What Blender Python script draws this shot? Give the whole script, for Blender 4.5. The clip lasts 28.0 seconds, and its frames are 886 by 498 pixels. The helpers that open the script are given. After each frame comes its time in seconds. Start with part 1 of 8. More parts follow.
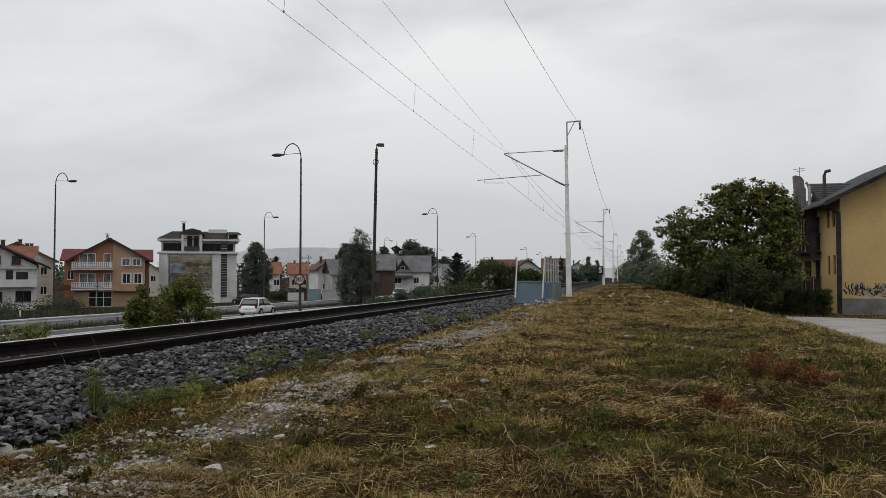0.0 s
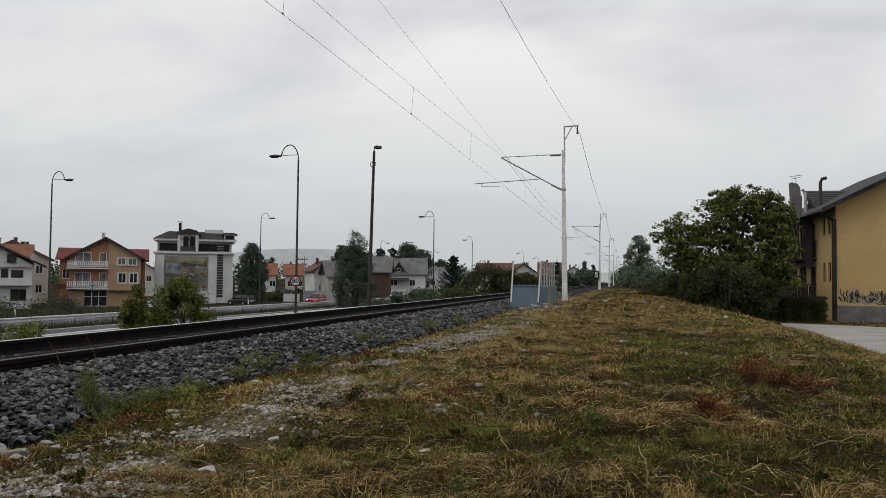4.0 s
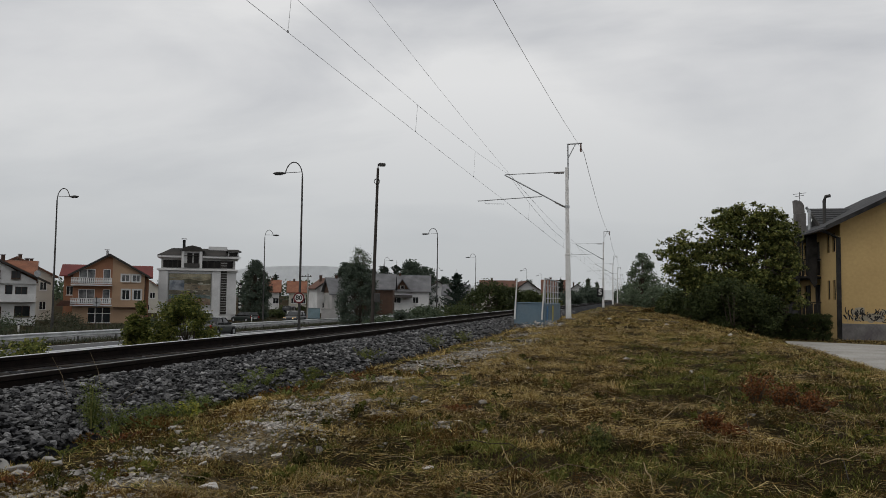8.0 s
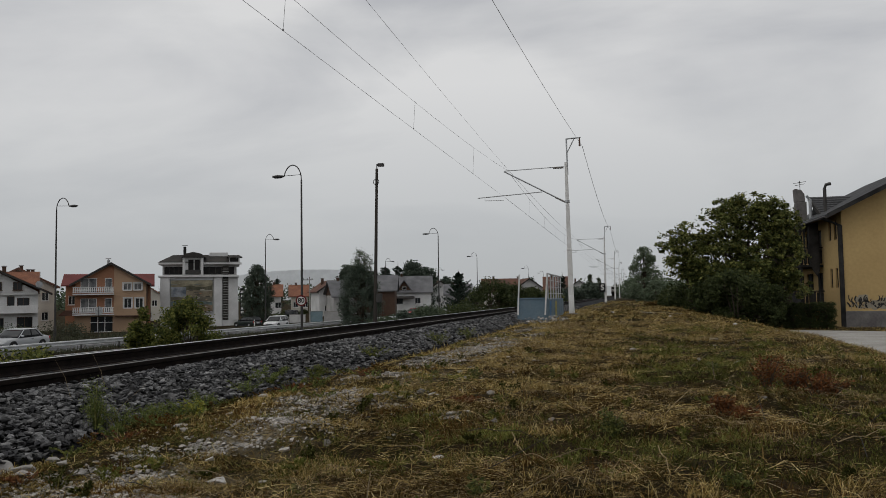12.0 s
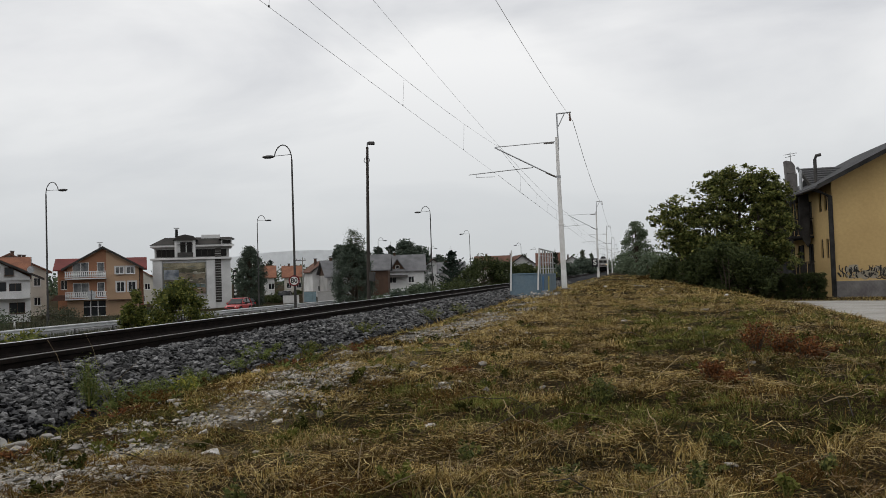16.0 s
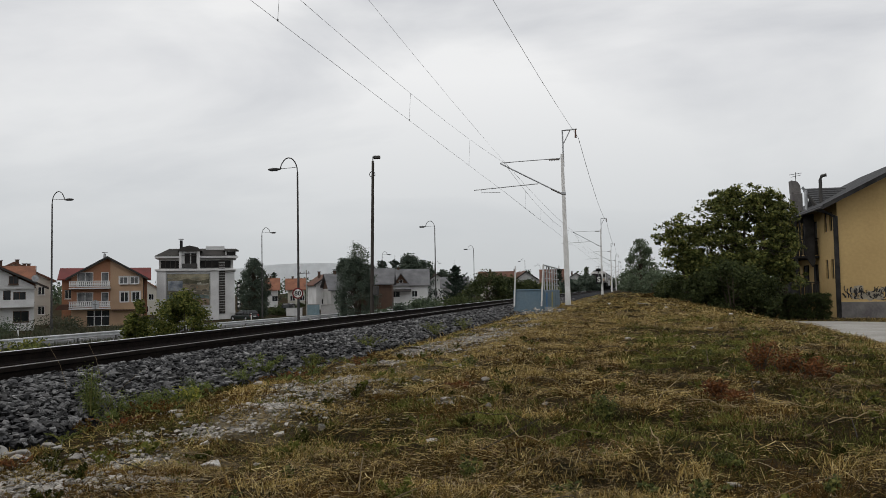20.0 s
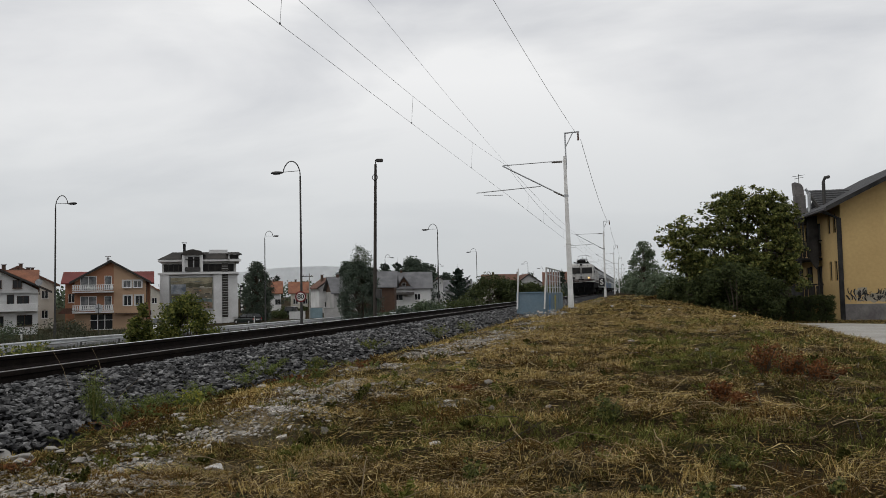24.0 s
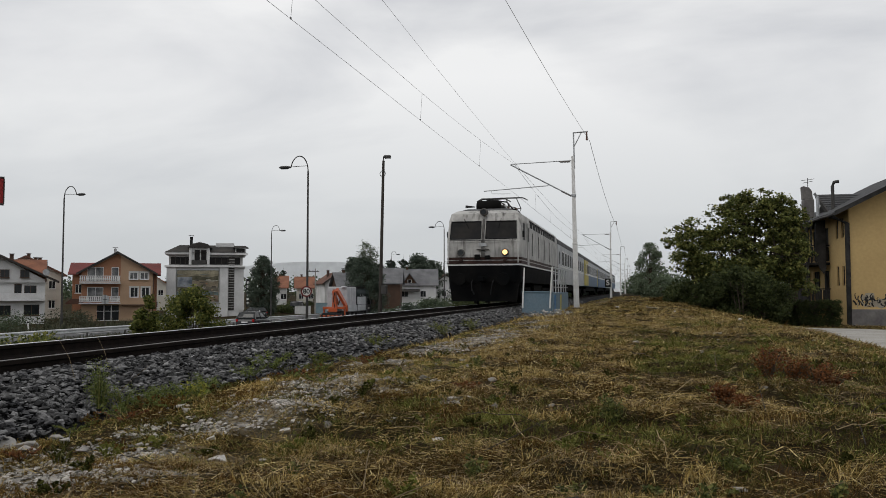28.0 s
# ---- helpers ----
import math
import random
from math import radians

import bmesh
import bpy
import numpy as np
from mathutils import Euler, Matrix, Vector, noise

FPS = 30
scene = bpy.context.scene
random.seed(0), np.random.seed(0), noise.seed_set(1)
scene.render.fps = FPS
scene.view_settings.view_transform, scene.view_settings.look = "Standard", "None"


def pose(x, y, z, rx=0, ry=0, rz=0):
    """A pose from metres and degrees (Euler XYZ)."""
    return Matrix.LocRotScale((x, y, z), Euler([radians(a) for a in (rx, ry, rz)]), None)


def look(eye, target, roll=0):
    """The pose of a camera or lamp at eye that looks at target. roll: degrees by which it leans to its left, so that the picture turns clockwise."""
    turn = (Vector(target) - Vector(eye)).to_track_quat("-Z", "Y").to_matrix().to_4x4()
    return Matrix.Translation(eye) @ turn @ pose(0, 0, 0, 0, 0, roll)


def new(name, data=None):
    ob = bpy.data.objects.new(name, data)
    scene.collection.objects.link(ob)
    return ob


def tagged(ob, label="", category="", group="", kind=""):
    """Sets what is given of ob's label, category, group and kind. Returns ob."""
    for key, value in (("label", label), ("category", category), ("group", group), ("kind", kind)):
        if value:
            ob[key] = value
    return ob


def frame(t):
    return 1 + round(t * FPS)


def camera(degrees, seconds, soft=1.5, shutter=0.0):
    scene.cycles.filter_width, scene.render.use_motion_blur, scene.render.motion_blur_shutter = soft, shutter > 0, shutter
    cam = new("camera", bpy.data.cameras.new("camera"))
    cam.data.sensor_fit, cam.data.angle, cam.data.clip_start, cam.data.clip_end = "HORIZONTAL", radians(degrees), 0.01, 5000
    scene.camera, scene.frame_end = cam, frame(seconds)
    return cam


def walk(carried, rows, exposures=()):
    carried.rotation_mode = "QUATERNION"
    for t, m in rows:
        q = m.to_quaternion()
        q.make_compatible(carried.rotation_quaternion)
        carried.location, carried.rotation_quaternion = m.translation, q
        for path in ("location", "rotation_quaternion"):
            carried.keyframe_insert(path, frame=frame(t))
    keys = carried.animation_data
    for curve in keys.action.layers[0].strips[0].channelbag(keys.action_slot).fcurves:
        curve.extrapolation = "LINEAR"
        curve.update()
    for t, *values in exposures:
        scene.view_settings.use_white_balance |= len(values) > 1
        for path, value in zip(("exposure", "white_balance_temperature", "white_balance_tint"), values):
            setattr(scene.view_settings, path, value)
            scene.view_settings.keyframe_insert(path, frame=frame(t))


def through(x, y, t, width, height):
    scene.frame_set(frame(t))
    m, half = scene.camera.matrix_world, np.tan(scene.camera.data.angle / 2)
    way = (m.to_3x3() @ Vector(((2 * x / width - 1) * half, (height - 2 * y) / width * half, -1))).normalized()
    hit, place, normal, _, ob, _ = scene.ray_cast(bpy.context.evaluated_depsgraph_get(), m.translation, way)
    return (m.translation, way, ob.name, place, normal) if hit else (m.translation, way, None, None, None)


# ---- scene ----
PATH = [
    (0.0, 0.000, 0.000, 0.730, 91.984, -0.000, 13.164),
    (0.5, 0.005, -0.003, 0.733, 91.999, -0.163, 13.079),
    (1.0, 0.012, -0.014, 0.736, 92.029, -0.234, 12.998),
    (1.5, 0.011, -0.011, 0.733, 92.061, -0.279, 12.910),
    (2.0, 0.009, -0.006, 0.734, 92.091, -0.356, 12.814),
    (2.5, 0.007, -0.009, 0.738, 92.134, -0.447, 12.744),
    (3.0, -0.002, -0.011, 0.738, 92.185, -0.649, 12.766),
    (3.5, 0.004, -0.015, 0.740, 92.181, -0.654, 12.818),
    (5.5, 0.009, -0.015, 0.733, 92.298, -0.650, 13.180),
    (6.0, 0.006, -0.014, 0.735, 92.373, -0.834, 13.130),
    (6.5, 0.000, -0.005, 0.732, 92.397, -0.921, 13.083),
    (7.0, 0.008, -0.022, 0.741, 92.907, -0.906, 13.058),
    (7.5, 0.006, -0.017, 0.737, 93.363, -0.766, 13.011),
    (8.0, 0.002, -0.013, 0.730, 93.428, -0.717, 13.132),
    (8.5, 0.005, -0.015, 0.720, 93.513, -0.194, 13.448),
    (9.0, 0.001, -0.020, 0.721, 93.753, 0.031, 13.623),
    (9.5, 0.010, -0.059, 0.729, 94.176, 0.152, 13.861),
    (10.0, -0.024, -0.058, 0.750, 94.350, 0.257, 13.722),
    (10.5, -0.080, -0.044, 0.744, 94.473, 0.349, 13.619),
    (11.0, -0.082, -0.000, 0.745, 94.459, 0.445, 13.376),
    (11.5, -0.064, 0.028, 0.687, 94.292, 0.572, 13.363),
    (12.0, -0.039, 0.059, 0.650, 93.438, 0.857, 13.275),
    (12.5, -0.013, 0.059, 0.609, 92.095, 1.772, 13.285),
    (14.5, -0.015, 0.060, 0.592, 91.157, 2.082, 12.978),
    (15.0, -0.015, 0.058, 0.594, 91.539, 1.926, 12.966),
    (15.5, -0.015, 0.059, 0.596, 91.679, 1.870, 12.870),
    (16.0, -0.015, 0.056, 0.598, 91.878, 1.885, 12.800),
    (16.5, -0.018, 0.061, 0.595, 92.029, 1.694, 12.720),
    (17.0, -0.015, 0.054, 0.594, 92.429, 1.379, 12.638),
    (17.5, -0.019, 0.053, 0.597, 92.588, 1.232, 12.622),
    (18.0, -0.019, 0.052, 0.595, 92.754, 1.042, 12.670),
    (18.5, -0.019, 0.052, 0.595, 92.851, 0.927, 12.811),
    (19.0, -0.016, 0.057, 0.595, 92.884, 0.979, 12.928),
    (19.5, -0.016, 0.052, 0.594, 92.912, 0.994, 12.953),
    (20.0, -0.017, 0.054, 0.595, 92.950, 1.038, 13.056),
    (20.5, -0.013, 0.046, 0.598, 92.963, 1.123, 13.144),
    (21.0, -0.016, 0.052, 0.595, 93.003, 1.138, 13.164),
    (21.5, -0.014, 0.053, 0.595, 93.044, 1.167, 13.187),
    (23.5, -0.013, 0.061, 0.591, 93.129, 1.141, 13.039),
    (24.0, -0.017, 0.060, 0.593, 93.164, 1.176, 13.265),
    (24.5, -0.015, 0.052, 0.595, 93.214, 1.197, 13.343),
    (25.0, -0.009, 0.046, 0.597, 93.213, 1.209, 13.367),
    (25.5, -0.009, 0.047, 0.598, 93.234, 1.121, 13.450),
    (26.0, -0.007, 0.050, 0.595, 93.214, 1.070, 13.455),
    (26.5, -0.009, 0.050, 0.589, 93.149, 0.956, 13.394),
    (27.0, -0.006, 0.055, 0.591, 92.939, 0.758, 13.319),
    (27.5, -0.012, 0.065, 0.588, 92.990, 0.316, 13.348),
    (28.0, -0.015, 0.054, 0.588, 92.996, 0.086, 13.662),
]
cam = camera(58.0, 28.0, soft=0.75)
walk(cam, [(t, pose(x, y, z, rx, ry, rz)) for t, x, y, z, rx, ry, rz in PATH],
     exposures=[(0.0, -0.1), (6.5, -0.1), (8.0, -0.30), (9.0, -0.46), (11.2, -0.5), (12.0, -0.42), (12.5, -0.12), (14.5, 0.02), (16.0, -0.02), (20.0, -0.08), (28.0, -0.06)])

# ---- light: overcast morning ----
world = bpy.data.worlds.new("world")
scene.world = world
world.use_nodes = True


def make_sky():
    nt = world.node_tree
    nd, ln = nt.nodes, nt.links
    bg = nd["Background"]
    sky = nd.new("ShaderNodeTexSky")
    sky.sky_type, sky.sun_disc = "NISHITA", False
    sky.sun_elevation, sky.sun_rotation = radians(38), radians(150)
    co = nd.new("ShaderNodeTexCoord")
    mp = nd.new("ShaderNodeMapping")
    mp.inputs["Scale"].default_value = (1.0, 1.0, 3.2)
    ln.new(co.outputs["Generated"], mp.inputs["Vector"])
    big = nd.new("ShaderNodeTexNoise")
    big.inputs["Scale"].default_value, big.inputs["Detail"].default_value = 1.7, 7.0
    big.inputs["Roughness"].default_value, big.inputs["Distortion"].default_value = 0.5, 0.35
    ln.new(mp.outputs[0], big.inputs["Vector"])
    ramp = nd.new("ShaderNodeValToRGB")
    ramp.color_ramp.elements[0].position, ramp.color_ramp.elements[0].color = 0.37, (0.585, 0.60, 0.635, 1)
    ramp.color_ramp.elements[1].position, ramp.color_ramp.elements[1].color = 0.61, (0.94, 0.94, 0.94, 1)
    ln.new(big.outputs["Fac"], ramp.inputs[0])
    # a bluish pale haze towards the horizon
    sep = nd.new("ShaderNodeSeparateXYZ")
    ln.new(co.outputs["Generated"], sep.inputs[0])
    rng = nd.new("ShaderNodeMapRange")
    rng.inputs["From Min"].default_value, rng.inputs["From Max"].default_value = 0.0, 0.26
    ln.new(sep.outputs["Z"], rng.inputs["Value"])
    haze = nd.new("ShaderNodeMix")
    haze.data_type = "RGBA"
    haze.inputs["A"].default_value = (0.58, 0.605, 0.625, 1)
    ln.new(rng.outputs[0], haze.inputs["Factor"])
    ln.new(ramp.outputs[0], haze.inputs["B"])
    dim = nd.new("ShaderNodeVectorMath")
    dim.operation = "SCALE"
    dim.inputs["Scale"].default_value = 0.08
    ln.new(sky.outputs[0], dim.inputs[0])
    mix = nd.new("ShaderNodeMix")
    mix.data_type = "RGBA"
    mix.inputs["Factor"].default_value = 0.95
    ln.new(dim.outputs[0], mix.inputs["A"])
    ln.new(haze.outputs["Result"], mix.inputs["B"])
    ln.new(mix.outputs["Result"], bg.inputs["Color"])
    bg.inputs["Strength"].default_value = 1.0


make_sky()
sun = new("sun", bpy.data.lights.new("sun", "SUN"))
sun.data.energy, sun.data.angle, sun.data.color = 0.7, radians(35), (1.0, 0.96, 0.9)
sun.matrix_world = look((0, 0, 30), (0.53 * 30, 30 * 0.75, 0))


# ---- materials ----
def mat(name, c1, c2=None, scale=3.0, fine=40.0, rough=0.8, metal=0.0, bump=0.2, vary=0.0, speck=0.12, dist=0.02, island=False, stops=(0.35, 0.65), emit=0.0):
    """Two noises: large patches between c1 and c2, a fine grain that darkens and lifts the surface. vary: change from piece to piece."""
    m = bpy.data.materials.new(name)
    m.use_nodes = True
    nd, ln = m.node_tree.nodes, m.node_tree.links
    b = nd["Principled BSDF"]
    b.inputs["Roughness"].default_value, b.inputs["Metallic"].default_value = rough, metal
    b.inputs["Specular IOR Level"].default_value = 0.3 if rough < 0.45 else 0.12
    c2 = c2 or tuple(v * 0.75 for v in c1)
    co = nd.new("ShaderNodeTexCoord")
    n1, n2 = nd.new("ShaderNodeTexNoise"), nd.new("ShaderNodeTexNoise")
    n1.inputs["Scale"].default_value, n1.inputs["Detail"].default_value = scale, 6
    n2.inputs["Scale"].default_value, n2.inputs["Detail"].default_value = fine, 4
    for n in (n1, n2):
        ln.new(co.outputs["Object"], n.inputs["Vector"])
    ramp = nd.new("ShaderNodeValToRGB")
    ramp.color_ramp.elements[0].position, ramp.color_ramp.elements[1].position = stops
    ramp.color_ramp.elements[0].color, ramp.color_ramp.elements[1].color = (*c1, 1), (*c2, 1)
    ln.new(n1.outputs["Fac"], ramp.inputs[0])
    mr = nd.new("ShaderNodeMapRange")
    mr.inputs["From Min"].default_value, mr.inputs["From Max"].default_value = 0.3, 0.7
    mr.inputs["To Min"].default_value, mr.inputs["To Max"].default_value = 1 - speck, 1 + speck
    ln.new(n2.outputs["Fac"], mr.inputs["Value"])
    hsv = nd.new("ShaderNodeHueSaturation")
    ln.new(ramp.outputs[0], hsv.inputs["Color"])
    if vary:
        src = nd.new("ShaderNodeNewGeometry").outputs["Random Per Island"] if island else nd.new("ShaderNodeObjectInfo").outputs["Random"]
        vr = nd.new("ShaderNodeMapRange")
        vr.inputs["To Min"].default_value, vr.inputs["To Max"].default_value = 1 - vary, 1 + vary
        ln.new(src, vr.inputs["Value"])
        mu = nd.new("ShaderNodeMath")
        mu.operation = "MULTIPLY"
        ln.new(vr.outputs[0], mu.inputs[0])
        ln.new(mr.outputs[0], mu.inputs[1])
        ln.new(mu.outputs[0], hsv.inputs["Value"])
    else:
        ln.new(mr.outputs[0], hsv.inputs["Value"])
    ln.new(hsv.outputs[0], b.inputs["Base Color"])
    if bump:
        bp = nd.new("ShaderNodeBump")
        bp.inputs["Strength"].default_value, bp.inputs["Distance"].default_value = bump, dist
        ln.new(n2.outputs["Fac"], bp.inputs["Height"])
        ln.new(bp.outputs[0], b.inputs["Normal"])
    if emit:
        b.inputs["Emission Color"].default_value, b.inputs["Emission Strength"].default_value = (*c1, 1), emit
    return m


def leaf_mat(name, colours, through=0.25, rough=0.6, patch=1.6, uneven=0.3, gloss=0.12):
    """Leaves and blades: each takes its colour from the list by chance, with richer and paler patches; some light passes through."""
    m = bpy.data.materials.new(name)
    m.use_nodes = True
    nd, ln = m.node_tree.nodes, m.node_tree.links
    b, out = nd["Principled BSDF"], nd["Material Output"]
    geo = nd.new("ShaderNodeNewGeometry")
    ramp = nd.new("ShaderNodeValToRGB")
    el = ramp.color_ramp.elements
    for i, c in enumerate(colours):
        e = el[i] if i < 2 else el.new(1.0)
        e.position, e.color = i / (len(colours) - 1), (*c, 1)
    ln.new(geo.outputs["Random Per Island"], ramp.inputs[0])
    co, no, mr, tone = nd.new("ShaderNodeTexCoord"), nd.new("ShaderNodeTexNoise"), nd.new("ShaderNodeMapRange"), nd.new("ShaderNodeHueSaturation")
    no.inputs["Scale"].default_value, no.inputs["Detail"].default_value = patch, 3
    mr.inputs["From Min"].default_value, mr.inputs["From Max"].default_value = 0.32, 0.68
    mr.inputs["To Min"].default_value, mr.inputs["To Max"].default_value = 1 - uneven, 1 + uneven
    ln.new(co.outputs["Object"], no.inputs["Vector"])
    ln.new(no.outputs["Fac"], mr.inputs["Value"])
    ln.new(ramp.outputs[0], tone.inputs["Color"])
    ln.new(mr.outputs[0], tone.inputs["Value"])
    ln.new(tone.outputs[0], b.inputs["Base Color"])
    b.inputs["Roughness"].default_value = rough
    b.inputs["Specular IOR Level"].default_value = gloss
    tr = nd.new("ShaderNodeBsdfTranslucent")
    ln.new(tone.outputs[0], tr.inputs["Color"])
    mx = nd.new("ShaderNodeMixShader")
    mx.inputs[0].default_value = through
    ln.new(b.outputs[0], mx.inputs[1])
    ln.new(tr.outputs[0], mx.inputs[2])
    ln.new(mx.outputs[0], out.inputs["Surface"])
    return m


RUST = mat("rusty_rail_side", (0.008, 0.0062, 0.0055), (0.015, 0.0108, 0.009), 8, 90, 0.95, speck=0.3)
# Two tops for like rails: the far one has the sky's sheen in its colour.
RAILDULL = mat("dull_rail_top", (0.20, 0.19, 0.18), (0.13, 0.12, 0.11), 4, 60, 0.5, 0.7, 0.05, speck=0.15)
RAILTOP = mat("worn_rail_painted_sheen", (0.72, 0.72, 0.71), (0.6, 0.6, 0.59), 4, 60, 0.3, 0.9, 0.05, speck=0.1)
CONC = mat("grey_concrete", (0.33, 0.32, 0.30), (0.25, 0.24, 0.22), 2, 40)
STONE = mat("ballast_stone", (0.021, 0.021, 0.023), (0.158, 0.156, 0.154), 7, 70, 0.7, vary=0.9, island=True, speck=0.35)
STONE_ONE = mat("ballast_single_stone", (0.021, 0.021, 0.023), (0.158, 0.156, 0.154), 7, 70, 0.7, vary=0.9, speck=0.35)
BED = mat("ballast_bed", (0.014, 0.014, 0.016), (0.03, 0.03, 0.032), 18, 60, 0.95, bump=0.9, dist=0.05)
PEBBLE = mat("pale_limestone", (0.39, 0.365, 0.33), (0.22, 0.205, 0.18), 9, 50, 0.9, vary=0.55, island=True)
ASPH = mat("asphalt", (0.08, 0.08, 0.083), (0.105, 0.105, 0.105), 0.5, 30, 0.85, speck=0.2)
LINE = mat("road_paint", (0.6, 0.6, 0.58), (0.45, 0.45, 0.44), 2, 20)
GRAVEL = mat("pale_gravel", (0.38, 0.365, 0.335), (0.29, 0.275, 0.25), 0.6, 25, 0.95, speck=0.25)
WHITEP = mat("chipped_white_paint", (0.72, 0.72, 0.71), (0.58, 0.57, 0.55), 2, 30, 0.6)
BARRIER = mat("weathered_zinc_barrier", (0.58, 0.59, 0.59), (0.46, 0.47, 0.47), 1.5, 18, 0.55, 0.15, 0.1, speck=0.12)
GALV = mat("galvanised_steel", (0.45, 0.46, 0.47), (0.34, 0.35, 0.36), 3, 25, 0.5, 0.6, 0.1, speck=0.15)
DARKST = mat("dark_painted_steel", (0.055, 0.055, 0.055), (0.08, 0.075, 0.07), 3, 30, 0.6, 0.3)
RUSTPOLE = mat("rust_brown_pole", (0.06, 0.052, 0.045), (0.045, 0.04, 0.036), 2, 20, 0.8)
WIRE = mat("weathered_wire", (0.16, 0.16, 0.16), (0.2, 0.2, 0.2), 1, 4, 0.6, 0.5, 0)
CERAM = mat("brown_insulator", (0.10, 0.05, 0.035), None, 4, 20, 0.3)
BLUEP = mat("blue_grey_paint", (0.11, 0.165, 0.21), (0.14, 0.19, 0.225), 2, 25, 0.55, 0, 0.1)
BLUE2 = mat("bright_blue_paint", (0.06, 0.20, 0.42), None, 3, 25, 0.5)
YELP = mat("yellow_paint", (0.55, 0.44, 0.06), None, 3, 25, 0.5)
BLACK = mat("black_rubber", (0.018, 0.018, 0.019), (0.03, 0.03, 0.03), 6, 50, 0.8)
REDP = mat("sign_red", (0.16, 0.015, 0.015), None, 3, 20, 0.4)
CURTAIN = mat("curtained_window_glass", (0.22, 0.22, 0.22), (0.06, 0.065, 0.07), 1.1, 5, 0.2, 0, 0, speck=0.1)
GLASS = mat("dark_window_glass", (0.012, 0.014, 0.016), (0.025, 0.028, 0.03), 0.4, 3, 0.12, 0, 0, speck=0.1)
DGLASS = mat("grimy_dark_glass", (0.010, 0.010, 0.011), (0.02, 0.018, 0.016), 1.5, 6, 0.5, bump=0)
BARK = mat("bark", (0.10, 0.08, 0.06), (0.06, 0.05, 0.04), 3, 25, 0.95, bump=0.6)
PVC = mat("white_window_frame", (0.75, 0.75, 0.74), (0.65, 0.65, 0.64), 1, 12, 0.5)
W_WHITE = mat("white_render", (0.64, 0.64, 0.635), (0.52, 0.52, 0.515), 0.5, 8, 0.9, speck=0.08)
W_CREAM = mat("cream_render", (0.58, 0.55, 0.48), (0.49, 0.465, 0.41), 0.5, 8, 0.9, speck=0.08)
W_ORANGE = mat("orange_render", (0.45, 0.31, 0.205), (0.39, 0.265, 0.175), 0.5, 8, 0.9, speck=0.08)
W_ORANGE2 = mat("dark_orange_render", (0.34, 0.17, 0.10), (0.29, 0.145, 0.09), 0.5, 8, 0.9, speck=0.08)
W_BROWN = mat("brown_timber_wall", (0.10, 0.062, 0.045), (0.075, 0.05, 0.038), 1, 12, 0.9)
W_GREY = mat("grey_render", (0.40, 0.39, 0.38), (0.30, 0.30, 0.29), 0.5, 8, 0.9, speck=0.1)
W_YELLOW = mat("yellow_ochre_render", (0.52, 0.37, 0.17), (0.455, 0.32, 0.145), 0.35, 6, 0.9, speck=0.06, bump=0.12)
W_BASE = mat("stained_plinth", (0.20, 0.19, 0.18), (0.12, 0.11, 0.11), 1.2, 10, 0.95)
R_ORANGE = mat("orange_roof_tile", (0.26, 0.12, 0.074), (0.185, 0.088, 0.06), 0.8, 9, 0.85, bump=0.5, dist=0.06, speck=0.2)
R_RED = mat("red_roof_sheet", (0.17, 0.045, 0.04), (0.125, 0.036, 0.033), 0.6, 9, 0.6)
R_GREY = mat("grey_roof_tile", (0.17, 0.17, 0.175), (0.12, 0.12, 0.125), 0.6, 9, 0.85, bump=0.5, dist=0.06)
R_BROWN = mat("brown_roof_tile", (0.155, 0.08, 0.056), (0.11, 0.063, 0.05), 0.6, 9, 0.85, bump=0.5, dist=0.06)
R_TILE = mat("dark_grey_tile", (0.085, 0.085, 0.088), (0.06, 0.06, 0.062), 0.6, 9, 0.85, bump=0.5, dist=0.06)
R_DARK = mat("dark_roof_edge", (0.04, 0.038, 0.036), (0.06, 0.055, 0.05), 1, 10, 0.8)
NEAR_BLACK = mat("near_black_boards", (0.018, 0.0175, 0.0175), (0.045, 0.043, 0.042), 1.5, 14, 0.9)
L_TREE = leaf_mat("green_leaves", [(0.040, 0.051, 0.018), (0.086, 0.103, 0.032), (0.15, 0.163, 0.048), (0.265, 0.255, 0.078)], 0.35, patch=1.3, uneven=0.45)
L_VERGE = leaf_mat("verge_weeds", [(0.035, 0.044, 0.026), (0.065, 0.07, 0.04), (0.10, 0.095, 0.06)], 0.2)
STRAW_OLD = leaf_mat("dull_straw", [(0.026, 0.017, 0.007), (0.062, 0.041, 0.015), (0.11, 0.073, 0.026), (0.16, 0.11, 0.042)], 0.1, 0.9, gloss=0.02)
HAY_OLD = leaf_mat("weathered_hay", [(0.08, 0.050, 0.024), (0.16, 0.107, 0.052), (0.25, 0.185, 0.10), (0.34, 0.27, 0.165)], 0.1, 0.9, gloss=0.02)
GRASS_DARK = leaf_mat("dark_green_grass", [(0.018, 0.021, 0.005), (0.038, 0.040, 0.010), (0.066, 0.066, 0.018)], 0.15, 0.9, gloss=0.03)
# Leaves along the far line: aerial haze is painted in as paler green.
L_FAR = leaf_mat("haze_tinted_leaves", [(0.078, 0.105, 0.064), (0.125, 0.158, 0.098), (0.17, 0.20, 0.13)], 0.35)
L_DARK = leaf_mat("dark_leaves", [(0.028, 0.038, 0.015), (0.052, 0.067, 0.025), (0.09, 0.104, 0.038)], 0.35)
L_CONI = leaf_mat("conifer_needles", [(0.022, 0.034, 0.026), (0.034, 0.05, 0.036), (0.045, 0.062, 0.045)], 0.1)
